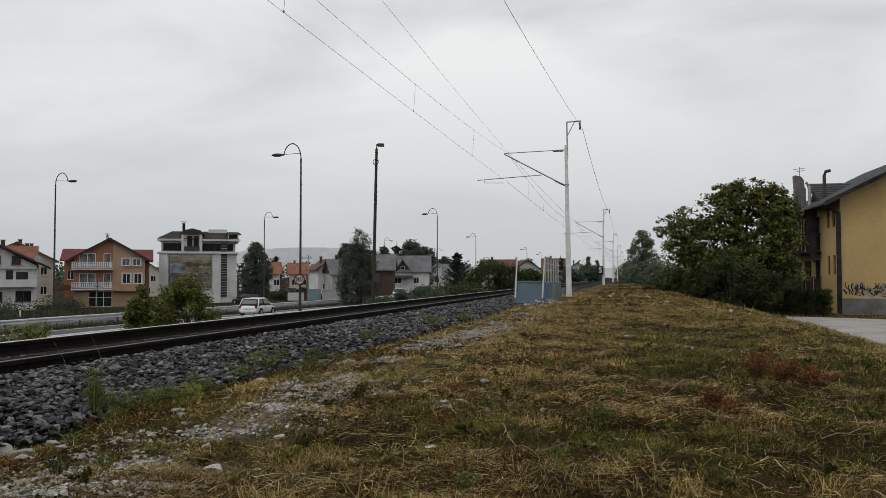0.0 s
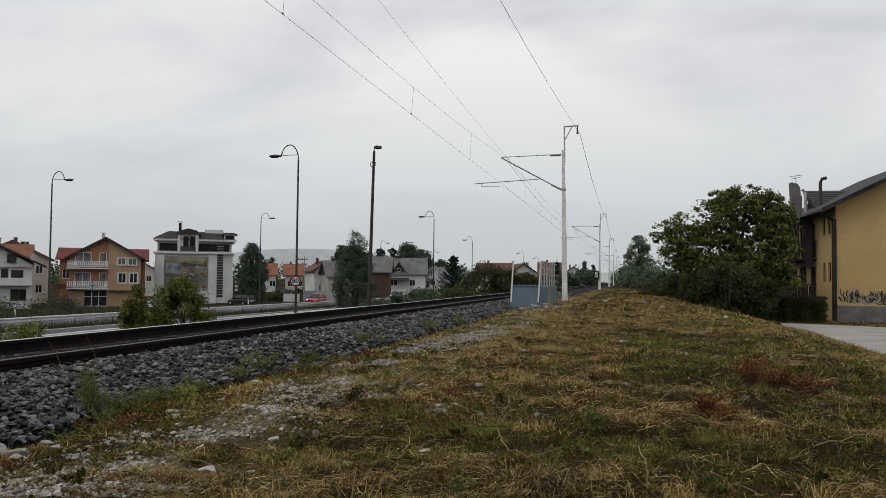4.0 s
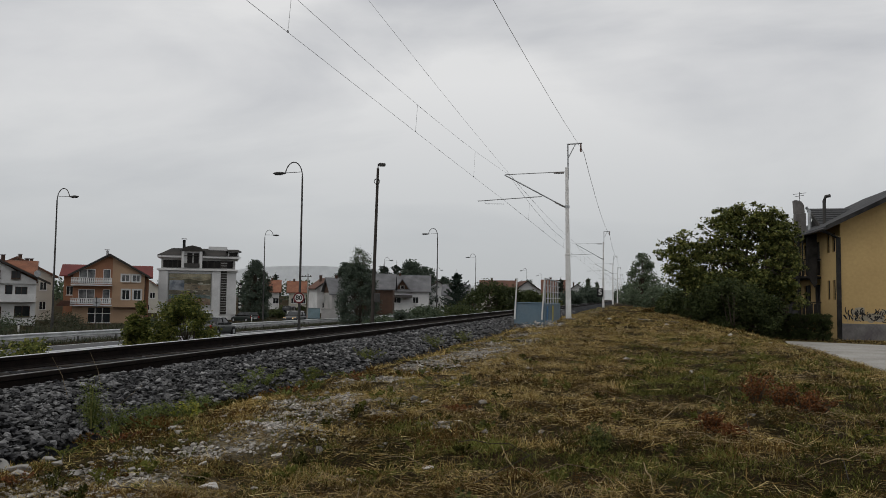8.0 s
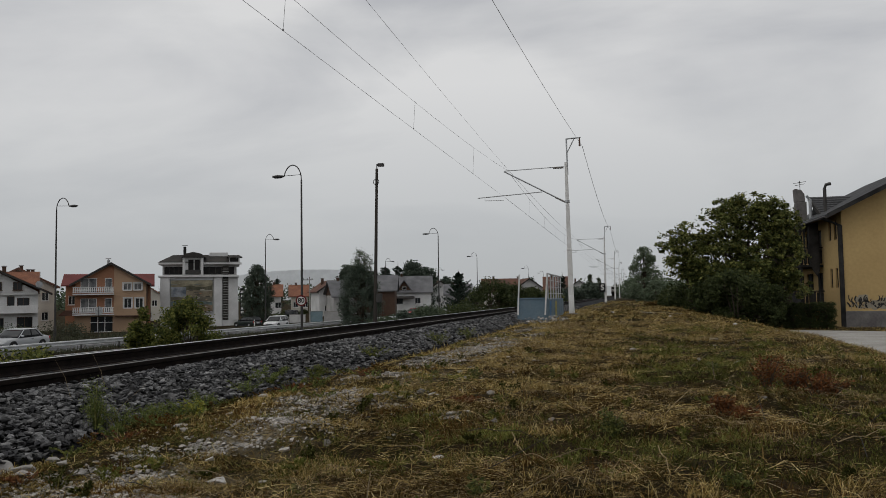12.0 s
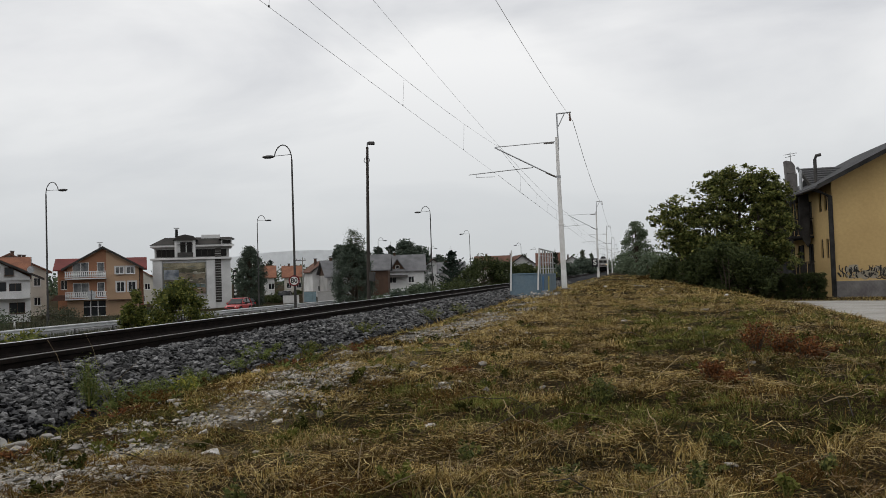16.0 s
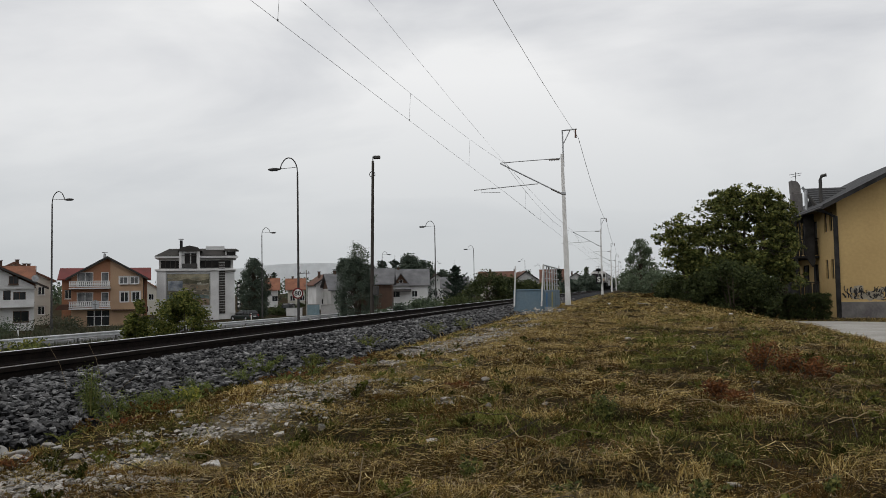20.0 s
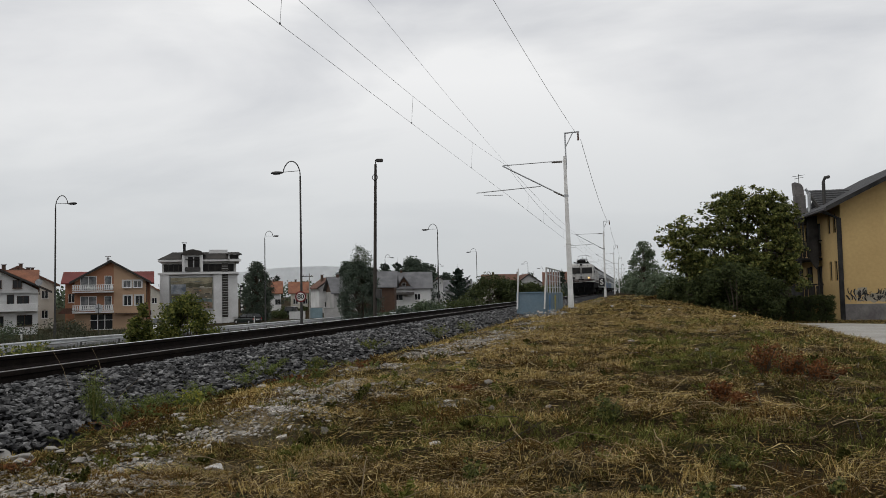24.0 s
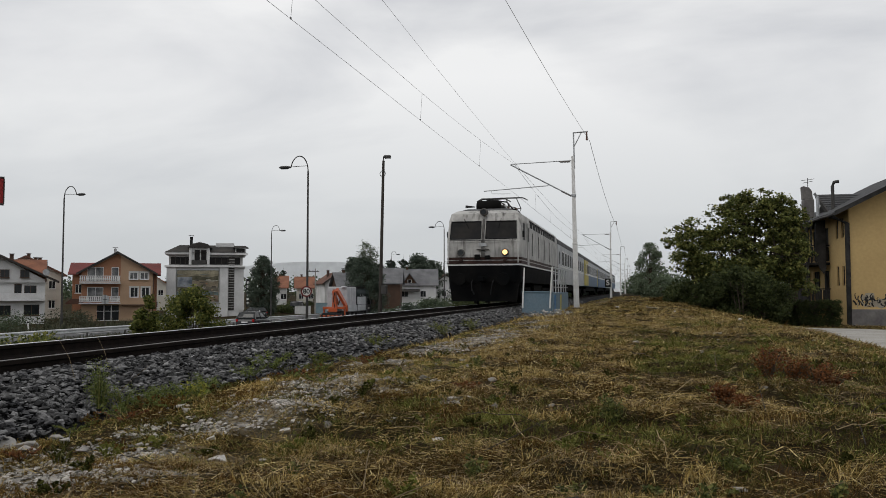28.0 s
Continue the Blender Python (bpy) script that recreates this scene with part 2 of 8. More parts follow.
L_PALE = leaf_mat("pale_birch_leaves", [(0.045, 0.065, 0.04), (0.075, 0.10, 0.058), (0.11, 0.135, 0.08)])
L_YELLOW = leaf_mat("yellowing_leaves", [(0.036, 0.05, 0.016), (0.085, 0.105, 0.028), (0.15, 0.165, 0.042), (0.28, 0.265, 0.07)], 0.35)
STRAW = leaf_mat("dry_straw", [(0.12, 0.075, 0.022), (0.235, 0.157, 0.050), (0.335, 0.24, 0.080), (0.43, 0.327, 0.133), (0.57, 0.465, 0.235)], 0.15, 0.9, patch=2.5, gloss=0.02)
GRASS = leaf_mat("green_grass", [(0.060, 0.068, 0.016), (0.110, 0.121, 0.027), (0.160, 0.166, 0.042), (0.235, 0.22, 0.07)], 0.25, 0.9, gloss=0.03)
# Leaves among the far houses: greens lifted and greyed to carry the haze.
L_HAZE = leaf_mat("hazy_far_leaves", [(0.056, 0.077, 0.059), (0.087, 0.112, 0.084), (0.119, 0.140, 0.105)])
DRYBROWN = leaf_mat("brown_dead_grass", [(0.046, 0.026, 0.010), (0.12, 0.062, 0.018), (0.085, 0.049, 0.016), (0.18, 0.10, 0.032)], 0.15, 0.9, gloss=0.02)
L_WEED = leaf_mat("bright_weed_leaves", [(0.07, 0.095, 0.026), (0.13, 0.165, 0.046), (0.23, 0.25, 0.07)], 0.35)
RUSTWEED = leaf_mat("rust_red_weed", [(0.11, 0.042, 0.017), (0.22, 0.088, 0.032), (0.16, 0.072, 0.03), (0.08, 0.042, 0.022)], 0.15, 0.9)


def ground_mat():
    """Dry turf: straw, olive and brown earth in patches, with a strip of trodden pale gravel beside the ballast."""
    m = bpy.data.materials.new("dry_turf")
    m.use_nodes = True
    nd, ln = m.node_tree.nodes, m.node_tree.links
    b = nd["Principled BSDF"]
    b.inputs["Roughness"].default_value, b.inputs["Specular IOR Level"].default_value = 1.0, 0.03
    co = nd.new("ShaderNodeTexCoord")

    def noise_of(scale, detail=6):
        n = nd.new("ShaderNodeTexNoise")
        n.inputs["Scale"].default_value, n.inputs["Detail"].default_value = scale, detail
        ln.new(co.outputs["Object"], n.inputs["Vector"])
        return n.outputs["Fac"]

    def mixed(fac, a, bb):
        mx = nd.new("ShaderNodeMix")
        mx.data_type = "RGBA"
        ln.new(fac, mx.inputs["Factor"])
        for key, val in (("A", a), ("B", bb)):
            if isinstance(val, tuple):
                mx.inputs[key].default_value = (*val, 1)
            else:
                ln.new(val, mx.inputs[key])
        return mx.outputs["Result"]

    def ranged(v, a, bb):
        mr = nd.new("ShaderNodeMapRange")
        mr.inputs["From Min"].default_value, mr.inputs["From Max"].default_value = a, bb
        ln.new(v, mr.inputs["Value"])
        return mr.outputs[0]

    c = mixed(ranged(noise_of(0.45), 0.42, 0.6), (0.026, 0.018, 0.009), (0.020, 0.017, 0.007))
    c = mixed(ranged(noise_of(2.6), 0.5, 0.68), c, (0.038, 0.025, 0.013))
    sep = nd.new("ShaderNodeSeparateXYZ")
    ln.new(co.outputs["Object"], sep.inputs[0])
    off = nd.new("ShaderNodeMath")
    off.operation = "ADD"
    off.inputs[1].default_value = 2.68
    ln.new(sep.outputs["X"], off.inputs[0])
    away = nd.new("ShaderNodeMath")
    away.operation = "ABSOLUTE"
    ln.new(off.outputs[0], away.inputs[0])
    strip = nd.new("ShaderNodeMath")
    strip.operation = "MULTIPLY"
    ln.new(ranged(away.outputs[0], 0.75, 0.25), strip.inputs[0])
    ln.new(ranged(noise_of(1.7), 0.46, 0.6), strip.inputs[1])
    c = mixed(strip.outputs[0], c, (0.24, 0.20, 0.135))
    fine = noise_of(55, 3)
    c = mixed(ranged(fine, 0.5, 0.72), c, (0.085, 0.062, 0.032))
    c = mixed(ranged(noise_of(30, 3), 0.5, 0.7), c, (0.022, 0.018, 0.01))
    ln.new(c, b.inputs["Base Color"])
    bp = nd.new("ShaderNodeBump")
    bp.inputs["Strength"].default_value, bp.inputs["Distance"].default_value = 0.9, 0.04
    ln.new(fine, bp.inputs["Height"])
    ln.new(bp.outputs[0], b.inputs["Normal"])
    return m


TURF = ground_mat()


# ---- tools for shapes ----
class Geo:
    """Collects corners and faces of one mesh."""

    def __init__(self):
        self.v, self.f = [], []

    def add(self, verts, faces):
        k = len(self.v)
        self.v += [tuple(p) for p in verts]
        self.f += [tuple(i + k for i in fc) for fc in faces]
        return self

    def box(self, a, b, c=0.0):
        """A box between two corners; c: width of its chamfer."""
        (x0, y0, z0), (x1, y1, z1) = [min(p, q) for p, q in zip(a, b)], [max(p, q) for p, q in zip(a, b)]
        if not c:
            v = [(x, y, z) for z in (z0, z1) for y in (y0, y1) for x in (x0, x1)]
            return self.add(v, [(0, 2, 3, 1), (4, 5, 7, 6), (0, 1, 5, 4), (2, 6, 7, 3), (0, 4, 6, 2), (1, 3, 7, 5)])
        bm = bmesh.new()
        bmesh.ops.create_cube(bm, size=1)
        for p in bm.verts:
            p.co = Vector(((x0 + x1) / 2 + p.co.x * (x1 - x0), (y0 + y1) / 2 + p.co.y * (y1 - y0), (z0 + z1) / 2 + p.co.z * (z1 - z0)))
        bmesh.ops.bevel(bm, geom=bm.edges[:], offset=c, segments=1, affect="EDGES")
        return self.take(bm)

    def take(self, bm):
        bm.verts.index_update()
        self.add([p.co[:] for p in bm.verts], [[p.index for p in fc.verts] for fc in bm.faces])
        bm.free()
        return self

    def prism(self, poly, shift):
        """A flat polygon, drawn out by the vector shift."""
        n = len(poly)
        q = [tuple(a + b for a, b in zip(p, shift)) for p in poly]
        return self.add(list(poly) + q, [tuple(range(n))[::-1], tuple(range(n, 2 * n))] + [(i, (i + 1) % n, n + (i + 1) % n, n + i) for i in range(n)])

    def tube(self, pts, radii, n=8, caps=True):
        """A round tube along points; radii: one number or one a point."""
        pts = [Vector(p) for p in pts]
        if not isinstance(radii, (list, tuple)):
            radii = [radii] * len(pts)
        rings = []
        for i, p in enumerate(pts):
            d = (pts[min(i + 1, len(pts) - 1)] - pts[max(i - 1, 0)]).normalized()
            side = d.cross(Vector((0, 0, 1)) if abs(d.z) < 0.9 else Vector((0, 1, 0))).normalized()
            up = side.cross(d)
            rings.append([p + (side * math.cos(6.2832 * k / n) + up * math.sin(6.2832 * k / n)) * radii[i] for k in range(n)])
        faces = [(i * n + k, i * n + (k + 1) % n, (i + 1) * n + (k + 1) % n, (i + 1) * n + k) for i in range(len(pts) - 1) for k in range(n)]
        if caps:
            faces += [tuple(range(n))[::-1], tuple(range((len(pts) - 1) * n, len(pts) * n))]
        return self.add([p for r in rings for p in r], faces)

    def loft(self, rings, caps=True):
        """Joins rings with the same number of corners."""
        n = len(rings[0])
        faces = [(i * n + k, i * n + (k + 1) % n, (i + 1) * n + (k + 1) % n, (i + 1) * n + k) for i in range(len(rings) - 1) for k in range(n)]
        if caps:
            faces += [tuple(range(n))[::-1], tuple(range((len(rings) - 1) * n, len(rings) * n))]
        return self.add([p for r in rings for p in r], faces)

    def ball(self, c, r, squash=(1, 1, 1), seed=None, rough=0.0):
        rnd = random.Random(seed)
        bm = bmesh.new()
        bmesh.ops.create_icosphere(bm, subdivisions=1, radius=1)
        for p in bm.verts:
            k = r * (1 + rough * (rnd.random() - 0.5))
            p.co = Vector((c[0] + p.co.x * squash[0] * k, c[1] + p.co.y * squash[1] * k, c[2] + p.co.z * squash[2] * k))
        return self.take(bm)

    def weld(self):
        """Joins touching boxes into one shell: shared corners become one, faces that meet vanish."""
        seen, turn = {}, []
        for p in self.v:
            turn.append(seen.setdefault(tuple(round(c, 4) for c in p), len(seen)))
        faces = [tuple(turn[i] for i in fc) for fc in self.f]
        count = {}
        for fc in faces:
            count[frozenset(fc)] = count.get(frozenset(fc), 0) + 1
        self.v, self.f = list(seen), [fc for fc in faces if count[frozenset(fc)] == 1]
        return self

    def mesh(self, name, material, smooth=False, fix=True):
        me = bpy.data.meshes.new(name)
        me.from_pydata(self.v, [], self.f)
        if fix:
            bm = bmesh.new()
            bm.from_mesh(me)
            bmesh.ops.recalc_face_normals(bm, faces=bm.faces[:])
            bm.to_mesh(me)
            bm.free()
        me.materials.append(material)
        if smooth:
            me.polygons.foreach_set("use_smooth", [True] * len(me.polygons))
        return me


def part(name, geo, material, parent, label="", smooth=False, at=None, fix=True):
    """One mesh object under a thing or under a part."""
    ob = new(name, geo.mesh(name, material, smooth, fix))
    ob.parent = parent
    if at is not None:
        ob.matrix_basis = at
    return tagged(ob, label)


def piece(name, me, parent, at):
    ob = new(name, me)
    ob.parent = parent
    ob.matrix_basis = at
    return ob


def thing(name, at, label, category, group="", kind=""):
    ob = new(name)
    ob.empty_display_size = 0.2
    ob.matrix_basis = at
    return tagged(ob, label, category, group, kind)


def solid(name, geo, material, label, category="", group="", kind="", at=None, smooth=False, fix=True):
    ob = new(name, geo.mesh(name, material, smooth, fix))
    if at is not None:
        ob.matrix_basis = at
    return tagged(ob, label, category, group, kind)


def scatter_mesh(name, verts, faces, material):
    me = bpy.data.meshes.new(name)
    me.from_pydata(verts.tolist() if hasattr(verts, "tolist") else verts, [], faces.tolist() if hasattr(faces, "tolist") else faces)
    me.materials.append(material)
    return me


GRID = np.random.RandomState(7).rand(256, 256)


def soft_noise(x, y, size, shift=0.0):
    """Smooth values from 0 to 1 over the plan, with lumps of that size in metres."""
    u, v = np.asarray(x) / size + 31.7 + shift, np.asarray(y) / size + 77.3 + shift * 1.7
    i, j = np.floor(u).astype(int), np.floor(v).astype(int)
    a, b = u - i, v - j
    a, b = a * a * (3 - 2 * a), b * b * (3 - 2 * b)
    g = lambda p, q: GRID[p % 256, q % 256]
    return (g(i, j) * (1 - a) + g(i + 1, j) * a) * (1 - b) + (g(i, j + 1) * (1 - a) + g(i + 1, j + 1) * a) * b


def road_x(u, y):
    """The road runs almost beside the track: x of a line u metres off its near edge."""
    return -21 + u - 0.03 * (y - 48)


def road_dip(y):
    """The road falls gently away from the bank as it runs on."""
    return np.interp(y, [40, 110, 160, 1000], [0, -0.48, -0.6, -0.6])


def on_road(rows):
    """Rows of (t, y) with one more wherever the slope of the road changes."""
    out = [rows[0]]
    for (t0, y0), (t1, y1) in zip(rows, rows[1:]):
        for f in sorted((k - y0) / (y1 - y0) for k in (40, 110, 160)):
            if 0.001 < f < 0.999:
                out.append((t0 + f * (t1 - t0), y0 + f * (y1 - y0)))
        out.append((t1, y1))
    return out


def ground_z(x, y):
    x, y = np.asarray(x, float), np.asarray(y, float)
    z = np.interp(x, [-3000, -120, -75, -58, -50, -17, -13.5, -9.2, -8.4, -3.9, -3.4, 0, 2.6, 3.8, 6.8, 9, 60, 3000],
                  [-3.5, -3.5, -3.9, -3.3, -2.5, -2.5, -2.1, -0.75, -0.5, -0.4, -0.3, -0.26, -0.27, -0.42, -1.30, -1.34, -1.4, -1.4])
    near = np.clip((x + 4.5) / 1.5, 0, 1) * np.clip((9 - x) / 3, 0, 1)
    bumps = (soft_noise(x, y, 0.9) - 0.5) * 0.10 + (soft_noise(x, y, 2.7, 5) - 0.5) * 0.12 + (soft_noise(x, y, 0.32, 9) - 0.5) * 0.085
    rise = np.clip((y - 15) / 70, 0, 1) * 0.16 * np.clip((x + 4) / 2, 0, 1) * np.clip((4 - x) / 2, 0, 1)
    wild = np.clip((-x - 50) / 20, 0, 1) * np.clip((y - 120) / 60, 0, 1) * 1.3
    dip = road_dip(y) * np.clip((-13.5 - x) / 4, 0, 1) * np.clip((x + 60) / 8, 0, 1)
    return z + near * bumps + rise + wild + dip


# ---- ground ----
def ground():
    xs = np.concatenate([[-3000, -1200, -500, -250, -160], np.arange(-120, -60, 6), np.arange(-60, -8, 1.5), np.arange(-8, -4.4, 0.4),
                         np.arange(-4.4, 8, 0.12), np.arange(8, 24, 1.5), [30, 45, 70, 120, 250, 600, 1500, 3000]])
    ys = np.concatenate([[-3000, -600, -120, -40, -15], np.arange(-6, 1.5, 0.5), np.arange(1.5, 16, 0.12), np.arange(16, 30, 0.3), np.arange(30, 60, 0.8),
                         np.arange(60, 130, 4), [140, 160, 190, 240, 330, 500, 900, 1800, 3500]])
    gx, gy = np.meshgrid(xs, ys)
    v = np.stack([gx.ravel(), gy.ravel(), ground_z(gx.ravel(), gy.ravel())], 1)
    nx = len(xs)
    i, j = np.meshgrid(np.arange(nx - 1), np.arange(len(ys) - 1))
    a = (j * nx + i).ravel()
    me = scatter_mesh("ground", v, np.stack([a, a + 1, a + nx + 1, a + nx], 1), TURF)
    me.polygons.foreach_set("use_smooth", [True] * len(me.polygons))
    tagged(new("ground", me), "dry yellow-brown grassy bank with worn earth patches", "ground", kind="structure")


ground()


# ---- railway ----
TX = -6.0
def rail_profile(x):
    h = [(0.0335, 0.0), (0.036, -0.012), (0.035, -0.036), (0.011, -0.05), (0.009, -0.115), (0.03, -0.132), (0.063, -0.14), (0.063, -0.15)]
    return [(x + a, b) for a, b in h] + [(x - a, b) for a, b in h[::-1]]


def railway():
    track = thing("railway_track", pose(0, 0, 0), "single railway track with rusty rails on grey ballast", "track", kind="structure")
    for x in (TX + 0.7525, TX - 0.7525):
        p = rail_profile(x)
        rail = part("rail", Geo().loft([[(a, y, b) for a, b in p] for y in (-60, 0, 60, 200, 900)]), RUST, track, "dark rusty rail")
        near = x > TX
        # The far rail's painted sheen also gets a wider strip.
        e = 0.022 if near else 0.034
        part("running_surface", Geo().box((x - e, -60, 0.0), (x + e, 900, 0.004)), RAILDULL if near else RAILTOP, rail, "dull grey running surface" if near else "worn running surface with the sky's sheen painted bright")
    g = Geo().box((-1.25, -0.13, -0.20), (1.25, 0.13, 0), 0.02)
    me = g.mesh("sleeper", mat("tarred_sleeper_wood", (0.022, 0.018, 0.014), (0.04, 0.032, 0.026), 3, 40, 0.9, speck=0.3))
    for k in range(150):
        piece("sleeper", me, track, pose(TX, -8 + 0.6 * k, -0.19))
    clip = Geo().box((-0.05, -0.05, 0), (0.05, 0.05, 0.045), 0.012).mesh("rail_clip", RUST)
    for k in range(60):
        for s in (-1, 1):
            piece("rail_clip", clip, track, pose(TX + 0.7525 + s * 0.1, -8 + 0.6 * k, -0.163))
    bed = Geo()
    prof = [(-9.1, -0.75), (-8.1, -0.24), (-6.9, -0.2), (-5.32, -0.2), (-5.17, -0.16), (-5.1, -0.125), (-4.75, -0.12), (-4.4, -0.19), (-3.85, -0.35), (-3.6, -0.5), (-3.6, -0.9), (-9.1, -0.9)]
    bed.loft([[(a, y, b) for a, b in prof] for y in (-60, 0, 60, 200, 900)])
    return solid("ballast_bed", bed, BED, "bed of dark grey crushed ballast stones", "ballast", kind="structure")


BALLAST = railway()


def bed_z(x):
    return np.interp(x, [-9.1, -8.1, -6.9, -5.32, -5.1, -4.75, -4.4, -3.85, -3.6, -3.2], [-0.75, -0.24, -0.2, -0.2, -0.125, -0.12, -0.18, -0.33, -0.34, -0.29])


def stone_shape(rnd):
    """A sharp broken stone with flat faces, about one across."""
    bm = bmesh.new()
    for k in range(10):
        d = Vector((rnd.gauss(0, 1), rnd.gauss(0, 1), rnd.gauss(0, 1))).normalized()
        bm.verts.new((d.x * 0.66 * rnd.uniform(0.75, 1.15), d.y * 0.48 * rnd.uniform(0.7, 1.15), d.z * 0.30 * rnd.uniform(0.75, 1.15)))
    bmesh.ops.convex_hull(bm, input=bm.verts[:])
    bmesh.ops.delete(bm, geom=[v for v in bm.verts if not v.link_faces], context="VERTS")
    bmesh.ops.recalc_face_normals(bm, faces=bm.faces[:])
    return bm


def stones(name, xyz, sizes, material, parent, label, singles=0):
    """Stones laid at points; the first ones are pieces of their own, the rest is one mesh."""
    rnd = random.Random(3)
    kinds = []
    for k in range(14):
        bm = stone_shape(rnd)
        bm.verts.index_update()
        kinds.append((np.array([p.co[:] for p in bm.verts]), np.array([[q.index for q in fc.verts] for fc in bm.faces])))
        bm.free()
    if singles:
        meshes = [scatter_mesh("stone", v, f, STONE_ONE) for v, f in kinds]
        for i in range(singles):
            m = pose(*xyz[i], rnd.uniform(-30, 30), rnd.uniform(-30, 30), rnd.uniform(0, 360)) @ Matrix.Scale(sizes[i], 4)
            piece("stone", meshes[i % 14], parent, m)
    rs = np.random.RandomState(5)
    allv, allf, base = [], [], 0
    for k, (v, f) in enumerate(kinds):
        idx = np.arange(singles + k, len(xyz), 14)
        a, b = rs.rand(len(idx)) * 6.283, (rs.rand(len(idx)) - 0.5) * 1.2
        ca, sa, cb, sb = np.cos(a), np.sin(a), np.cos(b), np.sin(b)
        for i, q in enumerate(idx):
            r = np.array([[ca[i], -sa[i] * cb[i], sa[i] * sb[i]], [sa[i], ca[i] * cb[i], -ca[i] * sb[i]], [0, sb[i], cb[i]]])
            allv.append(v * sizes[q] @ r.T + xyz[q])
            allf.append(f + base)
            base += len(v)
    ob = new(name, scatter_mesh(name, np.concatenate(allv), np.concatenate(allf), material))
    ob.parent = parent
    return tagged(ob, label, kind="stuff")


def lay_ballast():
    rs = np.random.RandomState(11)
    # near stretch dense, then thinner and larger lumps further off
    pts, siz = [], []
    for y0, y1, per, s0, s1 in ((-4, 3, 260, 0.05, 0.10), (3.0, 9, 1050, 0.032, 0.075), (9, 16, 640, 0.040, 0.08), (16, 30, 260, 0.055, 0.10), (30, 62, 80, 0.08, 0.14)):
        n = int(per * (y1 - y0) * 1.55)
        y = rs.uniform(y0, y1, n)
        edge = -3.78 + 0.4 * (soft_noise(y, y * 0, 1.3, 3) - 0.5)
        x = -5.1 + (edge + 5.1) * rs.rand(n) ** 0.97
        pts.append(np.stack([x, y, bed_z(x) + rs.uniform(-0.02, 0.045, n)], 1))
        siz.append(rs.uniform(s0, s1, n))
    # thinner cover between the rails and on the far shoulder
    for x0, x1, n in ((-6.68, -5.32, 3200), (-8.6, -6.85, 3200)):
        x, y = rs.uniform(x0, x1, n), rs.uniform(-4, 34, n)
        pts.append(np.stack([x, y, bed_z(x) + rs.uniform(-0.02, 0.02, n) - (0.055 if x0 > -6.7 else 0.02)], 1))
        siz.append(rs.uniform(0.05, 0.09, n))
    pts, siz = np.concatenate(pts), np.concatenate(siz)
    order = np.argsort(np.hypot(pts[:, 0] + 4.0, pts[:, 1] - 5.2))
    stones("stones", pts[order], siz[order], STONE, BALLAST, "loose grey ballast stones", singles=280)


lay_ballast()


# ---- overhead line ----
GREYINS = mat("weathered_insulator", (0.10, 0.085, 0.075), (0.15, 0.14, 0.13), 4, 20, 0.4)


def mast(y, arm=True, lean=0.0, label="white-painted concrete overhead line mast with steel cantilever"):
    m = thing("overhead_line_mast", pose(-2.73, y, -0.16, 0, lean, 0), label, "mast", "overhead line masts")
    z = 0.16
    part("foundation", Geo().box((-0.26, -0.26, -0.3), (0.26, 0.26, -0.02), 0.03), W_BASE, m, "stained concrete foot")
    part("lower_post", Geo().loft([[(a * s, b * s, h) for a, b in ((-1, -1), (1, -1), (1, 1), (-1, 1))] for h, s in ((-0.02, 0.12), (2.9, 0.105))]), WHITEP, m, "white-painted lower mast")
    part("upper_post", Geo().loft([[(a * s, b * s, h) for a, b in ((-1, -1), (1, -1), (1, 1), (-1, 1))] for h, s in ((2.9, 0.095), (6.95, 0.062))]), WHITEP, m)
    part("clamp_band", Geo().box((-0.115, -0.115, 2.86), (0.115, 0.115, 2.95), 0.01), WHITEP, m)
    part("clamp_band", Geo().box((-0.1, -0.1, 4.9 + z), (0.1, 0.1, 5.02 + z), 0.01), GALV, m)
    top = Geo()
    top.tube([(0.06, 0, 6.2 + z), (0.06, 0, 7.9 + z)], 0.035, 6).tube([(0.06, 0, 7.88 + z), (0.72, 0, 7.9 + z)], 0.035, 6)
    top.tube([(0.08, 0, 7.25 + z), (0.42, 0, 7.88 + z)], 0.025, 6)
    part("feeder_bracket", top, GALV, m)
    part("insulator", Geo().tube([(0.66, 0, 7.88 + z), (0.66, 0, 7.5 + z)], [0.03, 0.05], 8), CERAM, m, "brown ceramic insulator")
    if not arm:
        return m
    part("cantilever_strut", Geo().tube([(-0.1, 0, 4.95 + z), (-2.9, 0, 6.55 + z)], 0.035, 6), GALV, m)
    part("top_tie", Geo().tube([(-0.08, 0, 6.6 + z), (-2.9, 0, 6.57 + z)], 0.022, 6), GALV, m)
    part("registration_arm", Geo().tube([(-1.15, 0, 5.48 + z), (-4.2, 0, 5.36 + z)], 0.024, 6).tube([(-3.85, 0, 5.37 + z), (-3.85, 0, 5.22 + z), (-2.95, 0, 5.18 + z)], 0.014, 6), GALV, m)
    for a, b in (((-0.12, 0, 4.96 + z), (-0.55, 0, 5.19 + z)), ((-0.12, 0, 6.552 + z), (-0.6, 0, 6.562 + z))):
        part("insulator", Geo().tube([Vector(a).lerp(Vector(b), k / 8) for k in range(9)], [0.032 if k % 2 else 0.05 for k in range(9)], 8), GREYINS, m, "grey-brown ceramic insulator")
    return m


SPANS = [-12.5, 37.1, 86.4, 136, 185, 235, 285, 335, 385, 435]
for i, y in enumerate(SPANS):
    mast(y, lean=-0.9 if y == 37.1 else 0.0)


